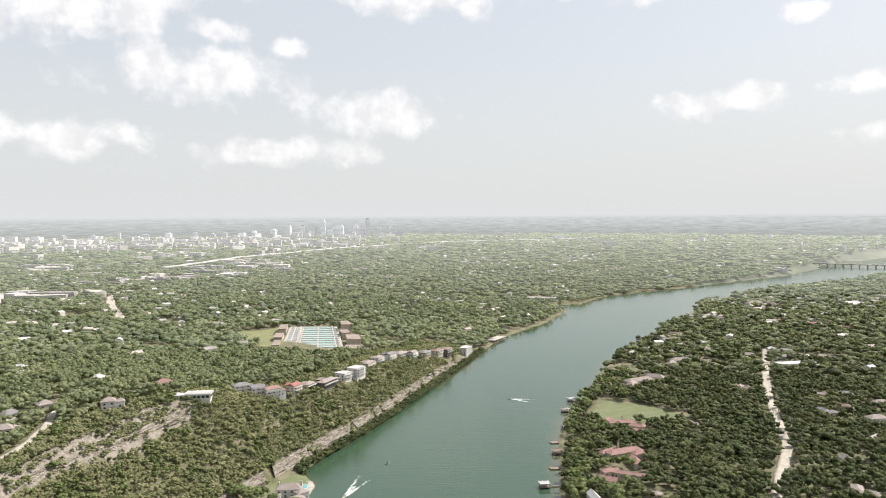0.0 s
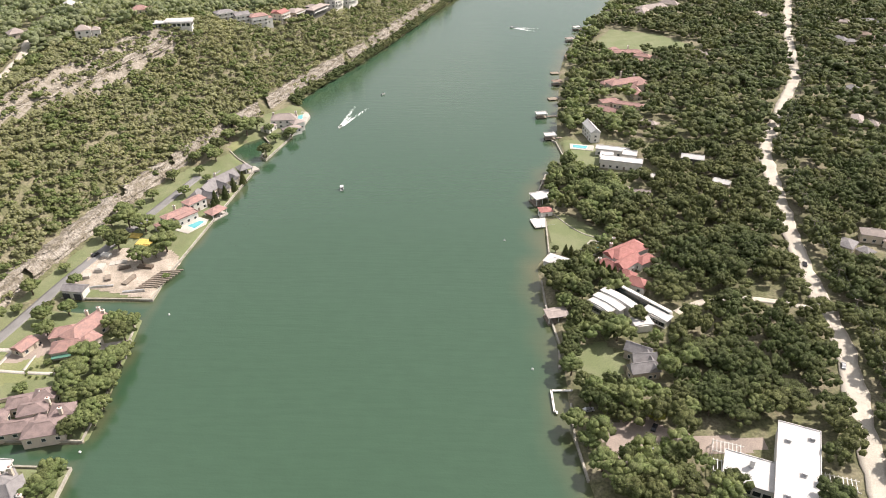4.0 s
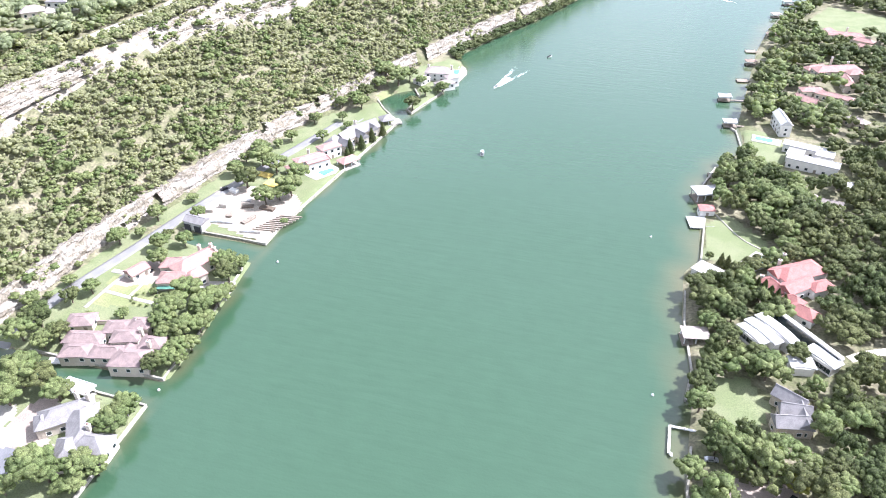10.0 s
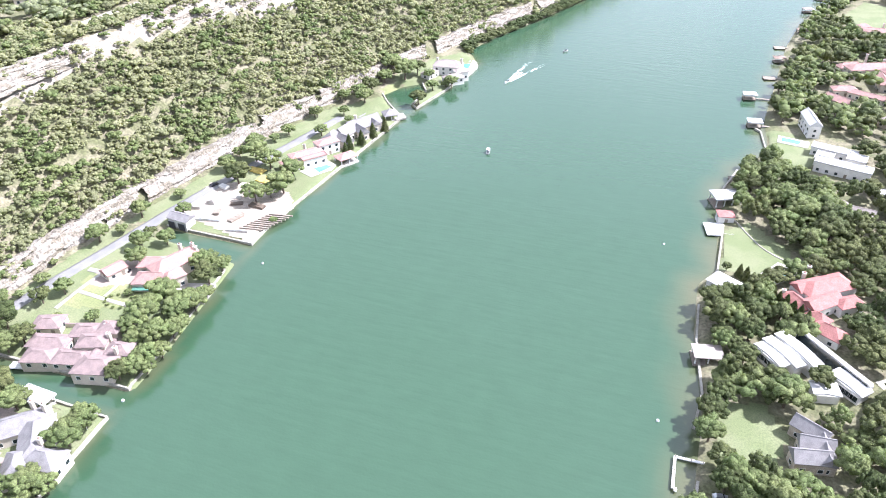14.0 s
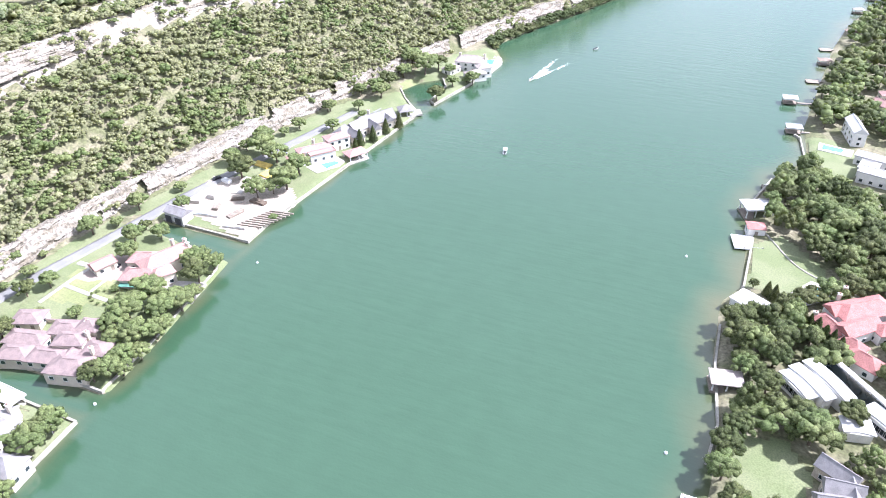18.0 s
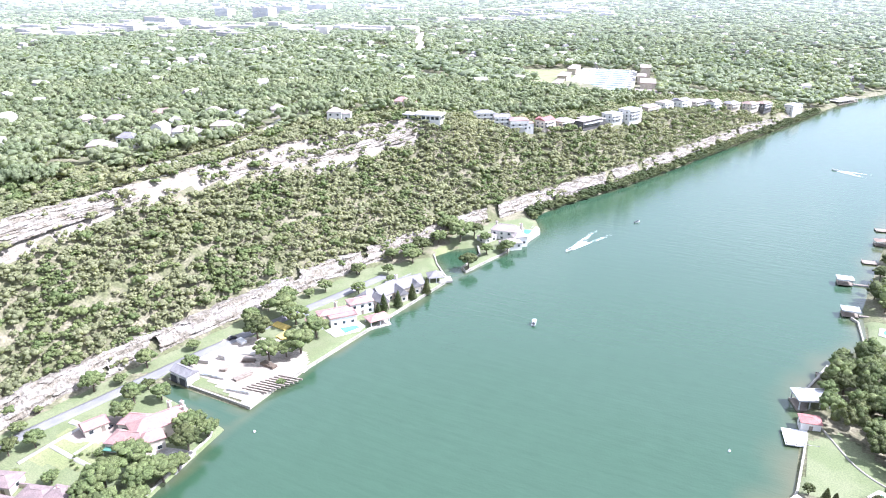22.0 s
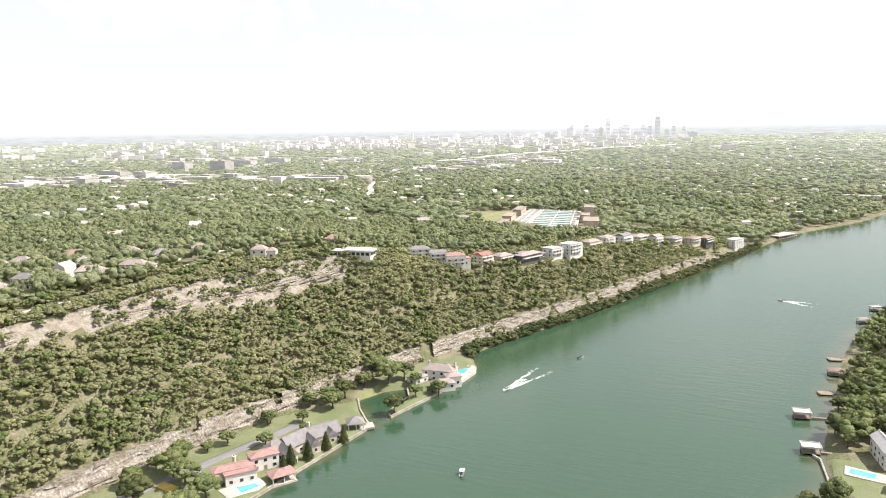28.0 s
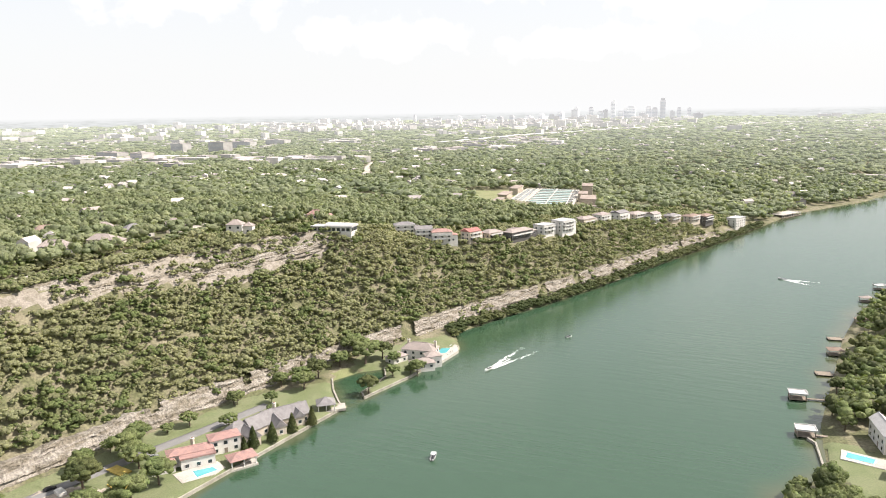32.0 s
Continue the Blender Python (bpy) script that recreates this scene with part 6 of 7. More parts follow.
part("roof", boxes((-16, -5, -5.6, 5.6, 3.6, 4.1)), M["white_roof"], long)
for i in range(8):
    window(GLAZING, long, at=pose(-12.6 + i * 3.6, -5, 1.0))
for i in range(3):
    window(GLAZING, long, at=pose(15, -3.2 + i * 3.2, 1.0, 0, 0, 90))
for n, (x, y, w, d, h, wm, rm, k, txt) in enumerate((
        (-200, 668, 16, 10, 6, "white_wall", "grey_roof", "hip", "white house with a grey hip roof"), (-186, 672, 12, 9, 6.5, "white_wall", "grey_roof", "gable", "white house with a grey gable roof"), (-172, 675, 13, 10, 8, "white_wall", "rose_roof", "hip", "tall white house with pink tile roofs"),
        (-156, 696, 13, 10, 7, "cream_wall", "red_roof", "gable", "cream house with a red gable roof"), (-146, 716, 14, 9, 4, "stone_wall", "taupe_roof", "hip", "low tan house with a taupe roof"), (-130, 734, 22, 10, 5, "dark_wall", "taupe_roof", "hip", "dark house with wide low roofs"),
        (-117, 765, 15, 11, 7, "white_wall", "white_roof", "flat", "white flat-roofed house"), (-106, 785, 16, 12, 9.5, "white_wall", "white_roof", "flat", "tall white house with stepped flat roofs"), (-99, 840, 16, 9, 5, "stone_wall", "taupe_roof", "hip", "tan house with a taupe roof"),
        (-91, 872, 15, 10, 7, "white_wall", "taupe_roof", "hip", "white house with a taupe hip roof"), (-79, 900, 15, 11, 8, "white_wall", "grey_roof", "gable", "white house with a pale gable roof"), (-68, 930, 17, 10, 6, "cream_wall", "taupe_roof", "hip", "cream house with a taupe hip roof"),
        (-52, 938, 14, 10, 8, "white_wall", "taupe_roof", "gable", "white house with a steep taupe roof"), (-37, 968, 16, 10, 6, "stone_wall", "grey_roof", "hip", "tan house with a grey hip roof"), (-20, 1000, 15, 10, 6, "cream_wall", "brown_roof", "hip", "cream house with a brown roof"),
        (-8, 1024, 18, 11, 7, "dark_wall", "brown_roof", "hip", "dark house with brown roofs"))):
    ang = math.degrees(math.atan2(115, 44)) if y > 690 else 35
    w, h = w * (1.1 + 0.12 * (n % 3)), h * 1.0
    ca, sa = math.cos(radians(ang)), math.sin(radians(ang))
    zb = height(x, y) + 1.6
    bh = house("bluff_house", txt + " on the bluff's edge", [(x, y, w, d * 1.15, ang, h, k, 2.3), (x - sa * 6 + ca * w * 0.2, y + ca * 6 + sa * w * 0.2, w * 0.6, d, ang + 90, h * 0.8, k, 2.2), (x + ca * w * 0.5, y + sa * w * 0.5, w * 0.45, d * 0.8, ang, h * 0.65, k, 1.6)], wm, rm, ground=zb, group="houses along the bluff")
    for lev in range(1, max(2, int(h // 3) + 1)):
        part("balcony", boxes((-w * 0.4, w * 0.4, -d * 0.5 - 1.8, -d * 0.48, 0, 0.25), (-w * 0.4, w * 0.4, -d * 0.5 - 1.8, -d * 0.5 - 1.7, 0.25, 1.2)), M["trim"], bh, at=pose(0, 0, lev * 2.9 - 0.3, 0, 0, ang))
cube = house("white_block", "plain white flat-roofed block at the bluff's end", [(22, 1090, 25, 14, 65, 11, "flat")], "white_wall", "white_roof")
for n, (x, y, w, rm) in enumerate(((-417, 486, 15, "taupe_roof"), (-404, 518, 19, "brown_roof"), (-352, 418, 15, "taupe_roof"), (-354, 442, 14, "grey_roof"), (-440, 478, 14, "taupe_roof"), (-330, 468, 18, "taupe_roof"), (-318, 492, 18, "taupe_roof"), (-337, 533, 14, "grey_roof"), (-323, 556, 12, "taupe_roof"),
                                  (-277, 566, 12, "taupe_roof"), (-334, 664, 13, "white_roof"), (-371, 538, 13, "taupe_roof"), (-262, 640, 14, "rose_roof"), (-300, 690, 16, "white_roof"), (-420, 690, 17, "white_roof"), (-470, 760, 18, "white_roof"), (-360, 760, 14, "taupe_roof"), (-560, 640, 18, "taupe_roof"), (-500, 560, 16, "taupe_roof"))):
    house("plateau_house", "cream two-storey house with a %s on the wooded plateau" % {"taupe_roof": "taupe hip roof", "brown_roof": "brown hip roof", "grey_roof": "grey hip roof", "white_roof": "pale roof", "rose_roof": "pink tile roof"}[rm],
          [(x, y, w, 10, 20 + (n * 47) % 70, 6.4, "hip", 3.4), (x + 7, y + 5, w * 0.6, 8, 110 + (n * 47) % 70, 5.0, "hip", 2.6)], "white_wall" if n % 2 else "cream_wall", rm, group="houses on the plateau")

# water works: a raised block of open basins with buildings
ww = thing("water_works", "water treatment works with rows of open turquoise basins", "waterworks", -210, 1090, WORKS_Z)
def works_place(u, v):
    """u across from west to east, v from the far end to the near end."""
    a, b, c, d = [np.array(p, float) for p in WORKS]
    return tuple((a * (1 - u) + b * u) * (1 - v) + (d * (1 - u) + c * u) * v - (-210, 1090))
def works_quad(name, u0, u1, v0, v1, z0, z1, m, label=""):
    bm = bmesh.new()
    slab(bm, [works_place(u0, v0), works_place(u1, v0), works_place(u1, v1), works_place(u0, v1)], z0, z1)
    return part(name, bm, M[m], ww, label)
works_quad("slab", -0.03, 1.03, -0.01, 1.01, -14, 0, "concrete")
for i in range(12):
    v0, v1 = 0.02 + i * 0.08, 0.02 + i * 0.08 + 0.07
    for u0, u1, m in ((0.02, 0.09, "basin_grey"), (0.12, 0.19, "basin_grey"), (0.30, 0.58, "basin"), (0.61, 0.89, "basin"), (0.92, 0.97, "basin_grey")):
        works_quad("basin", u0, u1, v0, v1, -1, 0.3, m)
for i in range(13):
    works_quad("walkway", 0.28, 0.99, 0.01 + i * 0.08, 0.02 + i * 0.08, -1, 1.0, "concrete")
for u in (0.205, 0.27, 0.59, 0.9):
    works_quad("walkway", u, u + 0.02, 0, 1, -1, 1.1, "concrete")
for u0, u1, v0, v1, h, m in ((-0.22, -0.06, 0.06, 0.26, 6, "stone_wall"), (-0.2, -0.05, 0.45, 0.62, 7, "stone_wall"), (-0.16, -0.05, 0.68, 0.85, 5, "stone_wall"), (1.10, 1.28, 0.05, 0.2, 11, "stone_wall"), (1.12, 1.34, 0.55, 0.72, 8, "stone_wall"), (1.06, 1.2, 0.3, 0.42, 6, "stone_wall"), (0.72, 0.86, 1.02, 1.06, 7, "stone_wall"), (1.06, 1.5, 0.8, 0.98, 3, "concrete")):
    works_quad("building", u0, u1, v0, v1, -12, h, m)
    works_quad("building_roof", u0 - 0.01, u1 + 0.01, v0 - 0.005, v1 + 0.005, h, h + 0.5, "drive")
sheet("works_yard", [(-145, 1190), (-110, 1130), (-100, 980), (-150, 950), (-160, 1100)], 0.5, M["concrete"], "pale concrete yard of the water works", "pavement", 12.0)
sheet("works_yard", [(-236, 968), (-148, 968), (-140, 940), (-200, 935), (-250, 950)], 0.6, M["dry_grass"], "dry grass slope below the water works", "lawn", 12.0)
md = thing("marina", "long boat dock with a pale green roof on posts", "marina", 78, 1240, 0, 62)
part("deck", boxes((-26, 26, -9, 9, 0.4, 0.9)), M["wood"], md)
part("roof", roof_mesh(50, 17, "flat", 0, 0.5), M["concrete"], md, at=pose(0, 0, 4.2))
for i in range(9):
    for s in (-8, 8):
        part("post", boxes((-24 + i * 6 - 0.2, -24 + i * 6 + 0.2, s - 0.2, s + 0.2, -2.5, 4.2)), M["trim"], md)
sc2 = small_dock(42, 1168, 120, "taupe_roof", "boat dock with a taupe roof below the bluff's end")


# ---- boats, cars, poles ----
def boat(x, y, turn, L, canopy, label):
    ob = thing("motor_boat", label, "boat", x, y, 0.0, turn)
    bm = bmesh.new()
    st = [(-0.5, 0.36, 0.85), (-0.2, 0.38, 0.85), (0.15, 0.36, 0.95), (0.36, 0.22, 1.05), (0.5, 0.02, 1.15)]
    rings = []
    for u, w, h in st:
        w *= L * 0.36 / 0.36 * 0.42
        rings.append([bm.verts.new(p) for p in ((u * L, -w * 0.5, -0.3), (u * L, -w, h), (u * L, -w * 0.8, h), (u * L, -w * 0.75, 0.45), (u * L, w * 0.75, 0.45), (u * L, w * 0.8, h), (u * L, w, h), (u * L, w * 0.5, -0.3))])
    for a, b in zip(rings, rings[1:]):
        for i in range(8):
            bm.faces.new((a[i], b[i], b[(i + 1) % 8], a[(i + 1) % 8]))
    bm.faces.new(rings[0]); bm.faces.new(rings[-1][::-1])
    bmesh.ops.recalc_face_normals(bm, faces=bm.faces)
    part("hull", bm, M["boat_white"], ob)
    part("seat", boxes((-L * 0.38, -L * 0.25, -0.8, 0.8, 0.45, 0.95)), M["dark"], ob)
    part("seat", boxes((-L * 0.08, L * 0.02, -0.7, -0.15, 0.45, 1.05), (-L * 0.08, L * 0.02, 0.15, 0.7, 0.45, 1.05)), M["dark"], ob)
    part("windscreen", boxes((L * 0.1, L * 0.13, -0.85, 0.85, 0.9, 1.45)), M["glass"], ob)
    part("outboard", boxes((-L * 0.5 - 0.5, -L * 0.5, -0.25, 0.25, 0.0, 1.1)), M["dark"], ob)
    if canopy:
        part("canopy", boxes((-L * 0.3, L * 0.1, -1.0, 1.0, 2.2, 2.3)), M["boat_white"], ob)
        for px in (-L * 0.28, L * 0.08):
            part("post", boxes((px, px + 0.06, -0.95, -0.89, 0.8, 2.2), (px, px + 0.06, 0.89, 0.95, 0.8, 2.2)), M["metal"], ob)
    return ob


def wake(x, y, turn, length, spread, label, seed):
    """Broken foam in a V behind a boat, lying on the water."""
    r = random.Random(seed)
    ob = new("boat_wake", None)
    bm = bmesh.new()
    for arm in (-1, 0, 1):
        for i in range(90):
            u = r.random() ** 1.3
            c = (-u * length, arm * (1.0 + u * spread) + r.gauss(0, 0.3 + u * 0.7))
            s = r.uniform(0.2, 0.7) * (1.2 - u) * (1.6 if arm else 1.0)
            if arm == 0 and u > 0.45:
                continue
            k = 6
            ring = [bm.verts.new((c[0] + math.cos(a * 6.2832 / k) * s * r.uniform(0.9, 2.0), c[1] + math.sin(a * 6.2832 / k) * s * r.uniform(0.4, 0.8), 0.03)) for a in range(k)]
            top = bm.verts.new((c[0], c[1], 0.12 + 0.25 * s * (1 - u)))
            for j in range(k):
                bm.faces.new((ring[j], ring[(j + 1) % k], top))
    bpy.data.objects.remove(ob)
    ob = new("boat_wake", mesh_of("boat_wake", bm, M["foam"]))
    ob.matrix_basis = pose(x, y, 0.0, 0, 0, turn)
    return tagged(ob, label, "wake", kind="stuff")


boat(-68, 438, 100, 6.5, True, "small white motor boat with a canopy drifting mid-river")
boat(-84, 545, -105, 7.0, False, "white motor boat speeding downriver with a foaming wake")
wake(-83.2, 548.5, -105, 42, 5, "white foam wake of a speeding motor boat", 2)
boat(70, 842, 160, 7.0, False, "white motor boat turning far up the river")
wake(72, 841, 160, 26, 6, "curved white foam behind a turning motor boat", 5)
boat(-57, 620, 60, 5.0, False, "tiny white motor boat near the cliff bank")
boat(66, 449, 20, 6.0, False, "white motor boat moored at a timber dock")
boat(131, 787, 30, 6.0, True, "white motor boat moored at a hip-roofed dock")
for bx, by in ((-138, 213), (-134, 301), (34, 372), (40, 262), (76, 1190), (110, 1330)):
    bu = thing("buoy", "small white mooring buoy on the water", "buoy", bx, by, 0, group="mooring buoys")
    bm = bmesh.new()
    bmesh.ops.create_icosphere(bm, subdivisions=2, radius=0.55)
    part("float", bm, M["boat_white"], bu, at=pose(0, 0, 0.25))
    part("ring", boxes((-0.1, 0.1, -0.1, 0.1, 0.7, 1.0)), M["metal"], bu)


def car(x, y, turn, paint, label):
    z = height(x, y) + 0.25
    ob = thing("car", label, "car", x, y, z, turn, group="parked cars")
    bm = bmesh.new()
    prof = [(-2.25, 0.35), (2.25, 0.35), (2.3, 0.75), (1.2, 0.95), (0.6, 1.45), (-1.2, 1.48), (-1.9, 1.0), (-2.3, 0.95)]
    a, b = [[bm.verts.new((px, s * (0.9 if pz < 1.2 else 0.72), pz)) for px, pz in prof] for s in (-1, 1)]
    for i in range(8):
        bm.faces.new((a[i], a[(i + 1) % 8], b[(i + 1) % 8], b[i]))
    bm.faces.new(a[::-1]); bm.faces.new(b)
    bmesh.ops.recalc_face_normals(bm, faces=bm.faces)
    part("body", bm, M[paint], ob)
    part("windscreen", boxes((0.62, 1.1, -0.68, 0.68, 1.0, 1.3)), M["glass"], ob)
    part("side_window", boxes((-1.1, 0.5, -0.84, -0.79, 1.02, 1.36), (-1.1, 0.5, 0.79, 0.84, 1.02, 1.36)), M["glass"], ob)
    for wx in (-1.4, 1.4):
        for wy in (-0.85, 0.85):
            bm = bmesh.new()
            bar(bm, (0, -0.12, 0), (0, 0.12, 0), 0.34, 10)
            part("wheel", bm, M["tyre"], ob, at=pose(wx, wy, 0.34))
    return ob


for x, y, t, p, lb in ((81, 214, -10, "car_silver", "silver car parked at the gravel car park's edge"), (84, 225, 60, "car_dark", "dark car parked under trees"), (67, 207, 80, "car_dark", "dark car parked in tree shade"), (172, 259, 68, "car_silver", "silver car on the pale road"),
                       (188, 338, 75, "car_dark", "dark car on the pale road"), (-186, 275, 20, "car_dark", "dark car on a villa's forecourt"), (-192, 352, 65, "car_dark", "dark car beside the building site"), (-176, 388, 60, "car_silver", "silver car beside the lane"), (60, 235, 10, "car_silver", "white van at the car park's end")):
    car(x, y, t, p, lb)
POLES = []
for k, (x, y) in enumerate(resample(RIGHT_ROAD, 42)):
    px, py = x + 8.5, y - 3
    z = height(px, py)
    ob = thing("utility_pole", "brown timber utility pole beside the road", "pole", px, py, z, 65, group="utility poles along the road")
    bm = bmesh.new()
    bar(bm, (0, 0, -0.5), (0, 0, 13), 0.2, 8, 0.13)
    part("pole", bm, M["wood"], ob)
    part("crossarm", boxes((-0.08, 0.08, -1.5, 1.5, 12.1, 12.3)), M["wood"], ob)
    for s in (-1.3, 0.0, 1.3):
        part("insulator", boxes((-0.06, 0.06, s - 0.06, s + 0.06, 12.3, 12.6)), M["trim"], ob)
    POLES.append((px, py, z + 12.6))
for s in (-1.3, 1.3):
    bm = bmesh.new()
    for a, b in zip(POLES, POLES[1:]):
        d = Vector((b[0] - a[0], b[1] - a[1], 0)).normalized()
        o = Vector((-d.y, d.x, 0)) * s
        pts = [Vector(a).lerp(Vector(b), i / 6) + o - Vector((0, 0, 1.4 * 4 * (i / 6) * (1 - i / 6))) for i in range(7)]
        for p, q in zip(pts, pts[1:]):
            bar(bm, p, q, 0.05, 4)
    tagged(new("power_line", mesh_of("power_line", bm, M["dark"])), "thin dark power line strung between utility poles", "cable")


# ---- the distance ----
CAMPUS = ((-1557, 1310, 130, 30, 16), (-1480, 1400, 120, 34, 20), (-1400, 1450, 90, 30, 14), (-1432, 1560, 60, 34, 26), (-1217, 1290, 70, 30, 10), (-1139, 1390, 80, 30, 12), (-1300, 1500, 90, 26, 14), (-1525, 1959, 80, 34, 34), (-1638, 2205, 110, 30, 20),
          (-1624, 2382, 110, 30, 18), (-1653, 1922, 70, 30, 30), (-1669, 1672, 120, 34, 18), (-811, 1090, 46, 18, 8), (-866, 2119, 90, 26, 10), (-869, 2548, 120, 30, 12), (-829, 2372, 90, 30, 12), (-896, 2164, 110, 24, 10), (-589, 2479, 80, 26, 10), (-760, 2420, 80, 26, 9), (-313, 2488, 60, 24, 9))


def far_buildings():
    """Roofs and walls of the town that lie scattered in the far woods: one mesh."""
    r = np.random.default_rng(21)
    V, F, n = [], [], 0
    for k in range(5200):
        a = r.uniform(-66, 47)
        d = 560 + 4200 * r.uniform() ** 0.85
        x, y = 10 + d * math.sin(radians(a)), -10 + d * math.cos(radians(a))
        town = wave(np.array([x]), np.array([y]), 420, 3.0)[0] + 0.5 * wave(np.array([x]), np.array([y]), 130, 1.0)[0]
        if town < 0.2 and r.uniform() < (0.85 if d < 2400 else 0.7):
            continue
        west = a < -12
        big = d > 1700 and r.uniform() < ((0.2 if d < 3200 else 0.45) if west else 0.06)
        w, l, h = (r.uniform(24, 75), r.uniform(14, 30), r.uniform(6, 14 if d < 3200 else 30)) if big else (r.uniform(9, 18), r.uniform(8, 12), r.uniform(6, 10))
        V.append((x, y, w, l, h, r.uniform(0, math.pi), big)); n += 1
    for cx, cy in ((-1510, 1204), (-1724, 1396), (-1516, 1381), (-1524, 1599), (-1329, 1526), (-1225, 1660), (-967, 1647), (-1412, 2458), (-1903, 2404), (-824, 2214), (-842, 2757), (-700, 2600), (-1600, 1290), (-1420, 1450)):
        for k in range(9):      # shops and offices in clusters
            V.append((cx + r.normal() * 75, cy + r.normal() * 60, r.uniform(25, 80), r.uniform(16, 34), r.uniform(9, 17), r.uniform(-0.4, 0.4), True))
    for k in range(260):      # the dense quarter round the university and the centre
        a, d = radians(r.uniform(-36, -7)), r.uniform(3700, 4600)
        V.append((10 + d * math.sin(a), -10 + d * math.cos(a), r.uniform(18, 60), r.uniform(14, 26), r.uniform(10, 26), r.uniform(-0.3, 0.3), True))
    for k in range(110):      # taller blocks of the town below the skyline
        a, d = radians(r.uniform(-46, -4)), r.uniform(3900, 4650)
        V.append((10 + d * math.sin(a), -10 + d * math.cos(a), r.uniform(22, 55), r.uniform(14, 26), r.uniform(14, 24) + 22 * r.uniform() ** 3, r.uniform(-0.3, 0.3), True))
    A = np.array(V)
    z, dist = land(A[:, 0], A[:, 1])
    dl, yl = to_line(A[:, 0], A[:, 1], LEFT_BANK)
    ok = (dist > 14) & clear_of(A[:, 0], A[:, 1]) & ((dl < 0) | (dl > 200) | (yl > 1250)) & ~((dl < 0) & (dist < 260) & (A[:, 1] < 900))
    A, z = A[ok], z[ok]
    verts, faces, mats = [], [], []
    FEET.extend((a[0], a[1], a[2] * 0.42) for a in A if math.hypot(a[0], a[1]) < 2600)
    FEET.extend((x, y + o, w * 0.5) for x, y, w, l, h in CAMPUS for o in (0, -20))
    for (x, y, w, l, h, t, big), g in zip(A, z):
        c, s = math.cos(t), math.sin(t)
        i = len(verts)
        rise = 0.4 if big else 2.6
        for px, py, pz in ((-w, -l, -3), (w, -l, -3), (w, l, -3), (-w, l, -3), (-w, -l, h), (w, -l, h), (w, l, h), (-w, l, h), (-w, 0, h + rise), (w, 0, h + rise)):
            verts.append((x + (px * c - py * s) / 2, y + (px * s + py * c) / 2, g + pz))
        for f, m in (((0, 1, 5, 4), 0), ((1, 2, 6, 5), 0), ((2, 3, 7, 6), 0), ((3, 0, 4, 7), 0), ((4, 5, 9, 8), 1), ((6, 7, 8, 9), 1), ((5, 6, 9, 9), 1), ((7, 4, 8, 8), 1)):
            faces += [(i + f[0], i + f[1], i + f[2])] + ([(i + f[0], i + f[2], i + f[3])] if f[2] != f[3] else [])
            mats += [m] * (2 if f[2] != f[3] else 1)
    me = mesh_from("distant_houses", np.array(verts), np.array(faces), M["town"])
    me.materials.append(M["town_roof"])
    me.polygons.foreach_set("material_index", np.array(mats, np.int32))
    tagged(new("distant_houses", me), "pale houses and low blocks scattered through the far woods", "houses", kind="stuff")


# far roofs carry the same emission as haze
M["town_roof"] = haze_glow(mat("town_roofs", (0.46, 0.43, 0.41), 0.85, 0.15, 0.01, 0.1, 0.0, per_island=0.45, second=(0.36, 0.31, 0.29)))
far_buildings()

for x, y, w, l, h in CAMPUS:
    ob = thing("campus_building", "long pale flat-roofed building in the far town", "building", x, y, height(x, y), -14, group="large pale buildings of the far town")
    part("wall", boxes((-w / 2, w / 2, -l / 2, l / 2, -4, h)), M["town"], ob)
    part("roof", roof_mesh(w, l, "flat", 0, 0.6), M["town_roof"], ob, at=pose(0, 0, h))
    for k in range(int(h / 4)):
        part("window_band", boxes((-w / 2 + 2, w / 2 - 2, -l / 2 - 0.2, -l / 2 + 0.1, k * 4 + 1.4, k * 4 + 2.9)), M["tower_glass"], ob)
    part("roof_plant", boxes((-w * 0.12, w * 0.1, -l * 0.2, l * 0.2, h + 0.4, h + 3.5)), M["town"], ob)

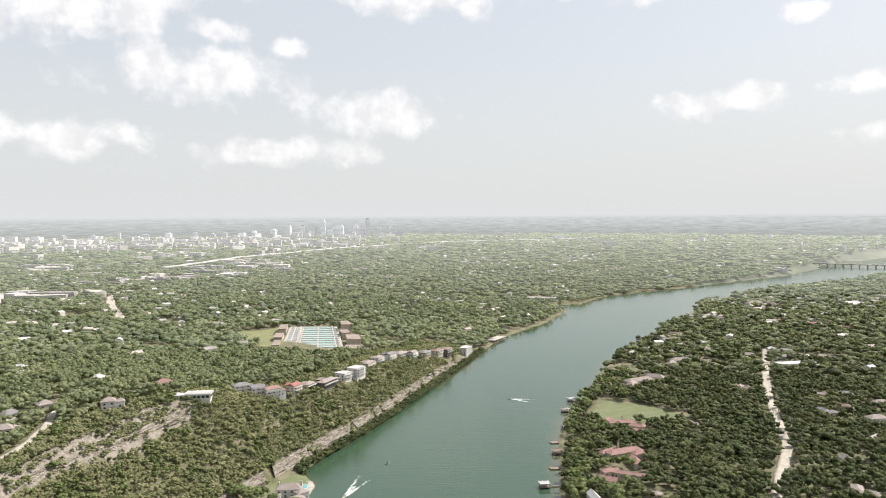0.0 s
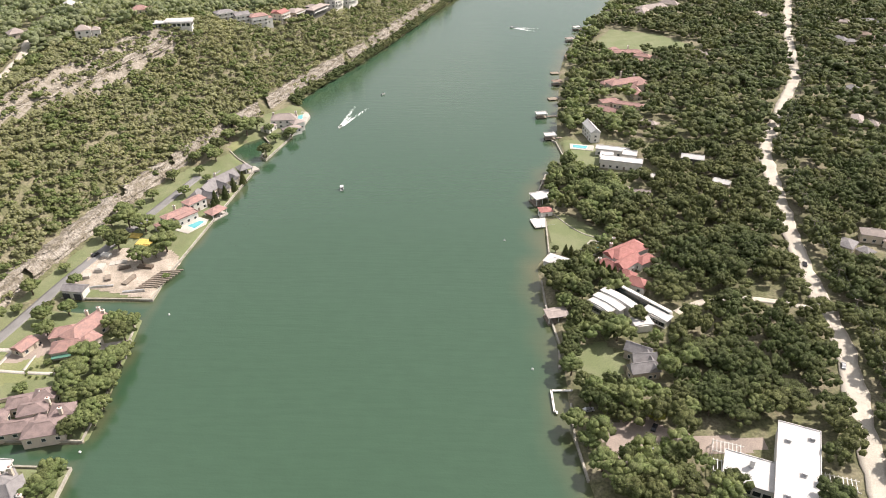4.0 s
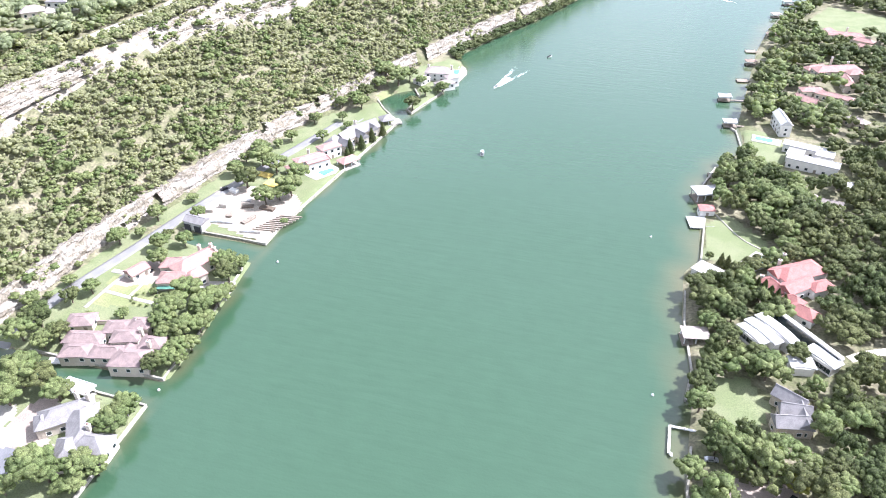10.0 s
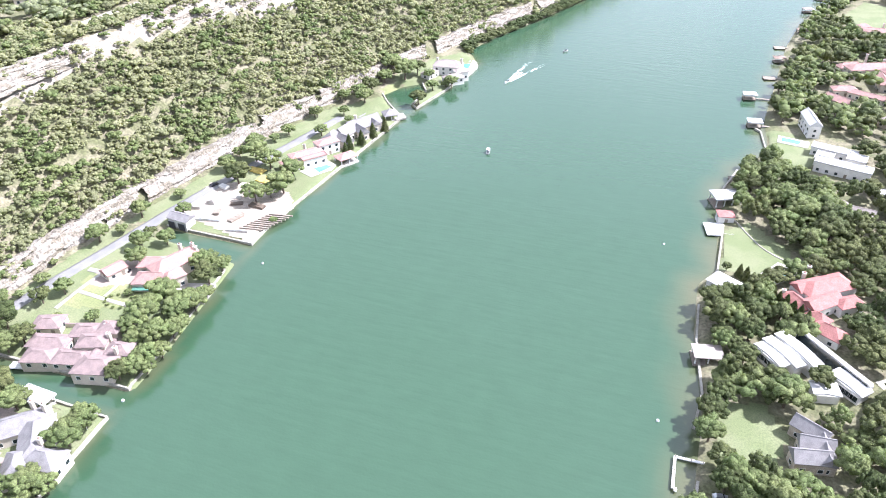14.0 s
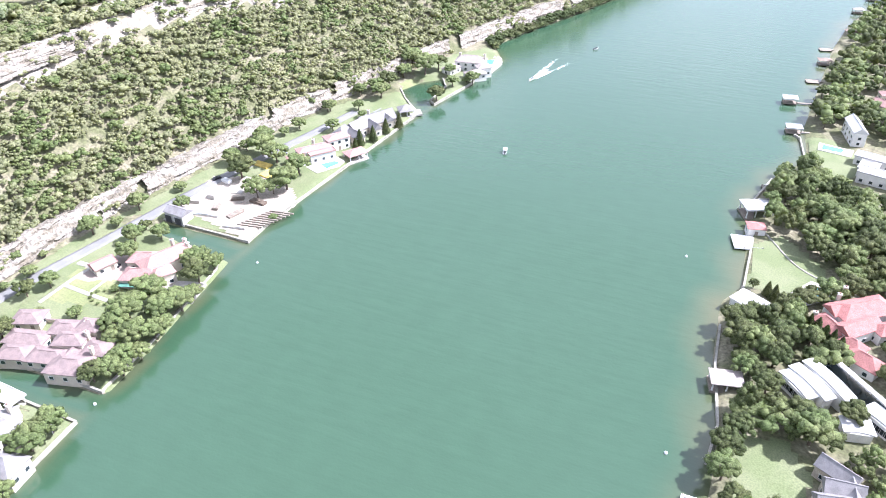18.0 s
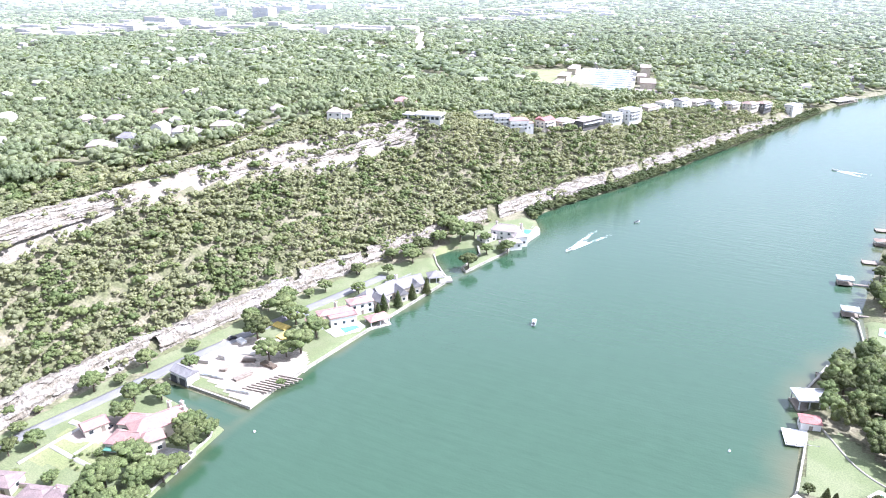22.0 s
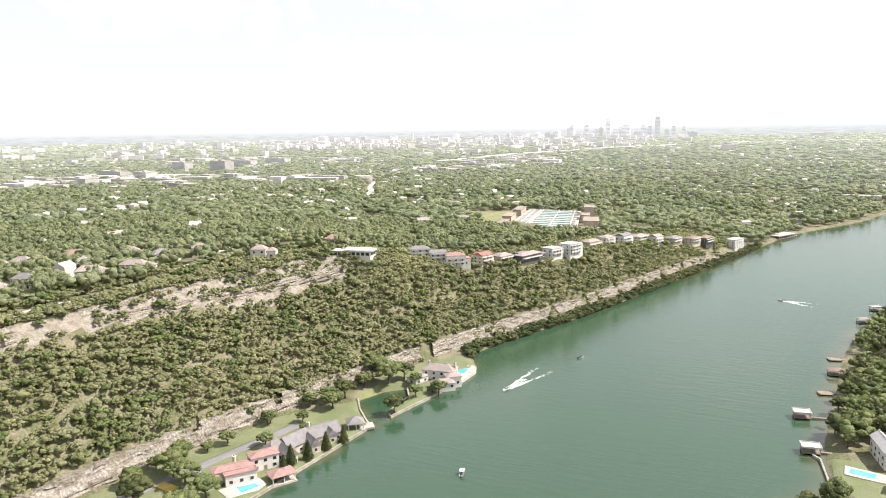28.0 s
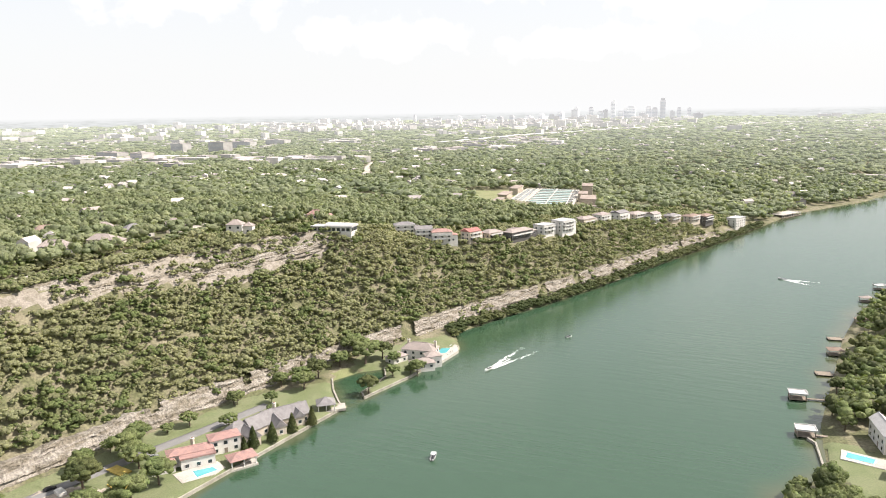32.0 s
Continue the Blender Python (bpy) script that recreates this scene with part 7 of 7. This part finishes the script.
# the town's towers on the horizon: x, y, top, width
for x, y, top, w in ((-826, 4614, 207, 26), (-544, 4660, 212, 30), (-621, 4649, 167, 31), (-588, 4654, 159, 26), (-723, 4633, 168, 49), (-452, 4671, 157, 22), (-395, 4677, 157, 20), (-752, 4628, 155, 28),
                     (-781, 4623, 142, 35), (-955, 4587, 168, 28), (-897, 4600, 143, 35), (-994, 4578, 121, 49), (-1131, 4543, 143, 35), (-1245, 4511, 134, 28), (-1416, 4457, 126, 28), (-1583, 4397, 128, 35)):
    g = height(x, y)
    ob = thing("tower_block", "pale hazy office tower on the skyline", "tower", x, y, g, (x * 7) % 40 - 20, group="towers of the town centre")
    h = max(top - g, 14)
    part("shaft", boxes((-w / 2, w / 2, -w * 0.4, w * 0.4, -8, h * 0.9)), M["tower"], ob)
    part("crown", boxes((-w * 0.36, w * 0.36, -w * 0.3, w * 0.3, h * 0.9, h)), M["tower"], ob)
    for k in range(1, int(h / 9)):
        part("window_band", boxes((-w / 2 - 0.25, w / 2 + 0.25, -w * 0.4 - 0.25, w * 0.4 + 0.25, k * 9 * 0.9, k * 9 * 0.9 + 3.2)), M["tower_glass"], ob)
for x, y, top, w in ((-1725, 4340, 124, 35), (-1974, 4225, 134, 16), (-1051, 4564, 152, 35), (-871, 4605, 150, 21), (-490, 4667, 134, 28), (-346, 4682, 120, 56), (-659, 4644, 127, 35), (-1038, 4567, 166, 26),
                     (-1185, 4529, 127, 31), (-1319, 4489, 120, 42), (-1486, 4433, 118, 35), (-1849, 4285, 118, 49), (-2100, 4160, 116, 44), (-2240, 4090, 118, 40), (-2350, 4020, 114, 60), (-2500, 3930, 116, 30)):
    g = height(x, y)
    ob = thing("tower_block", "pale hazy block of flats on the skyline", "tower", x, y, g, (x * 5) % 40 - 20, group="towers of the town centre")
    h = max(top - g, 16)
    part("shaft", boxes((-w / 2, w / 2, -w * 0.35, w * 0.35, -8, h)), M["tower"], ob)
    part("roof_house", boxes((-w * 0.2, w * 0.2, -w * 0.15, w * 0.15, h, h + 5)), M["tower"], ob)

# the dam and bridge across the far end of the river
dam = thing("bridge", "long low concrete bridge on piers across the far river", "bridge", 1608, 2963, 0, -33)
part("deck", boxes((-170, 170, -6, 6, 9, 12)), M["concrete"], dam)
for i in range(12):
    part("pier", boxes((-160 + i * 29 - 2.5, -160 + i * 29 + 2.5, -5, 5, -3, 9)), M["concrete"], dam)
part("abutment", boxes((-230, -170, -9, 9, -2, 8)), M["concrete"], dam)


make_trees()
make_woods()
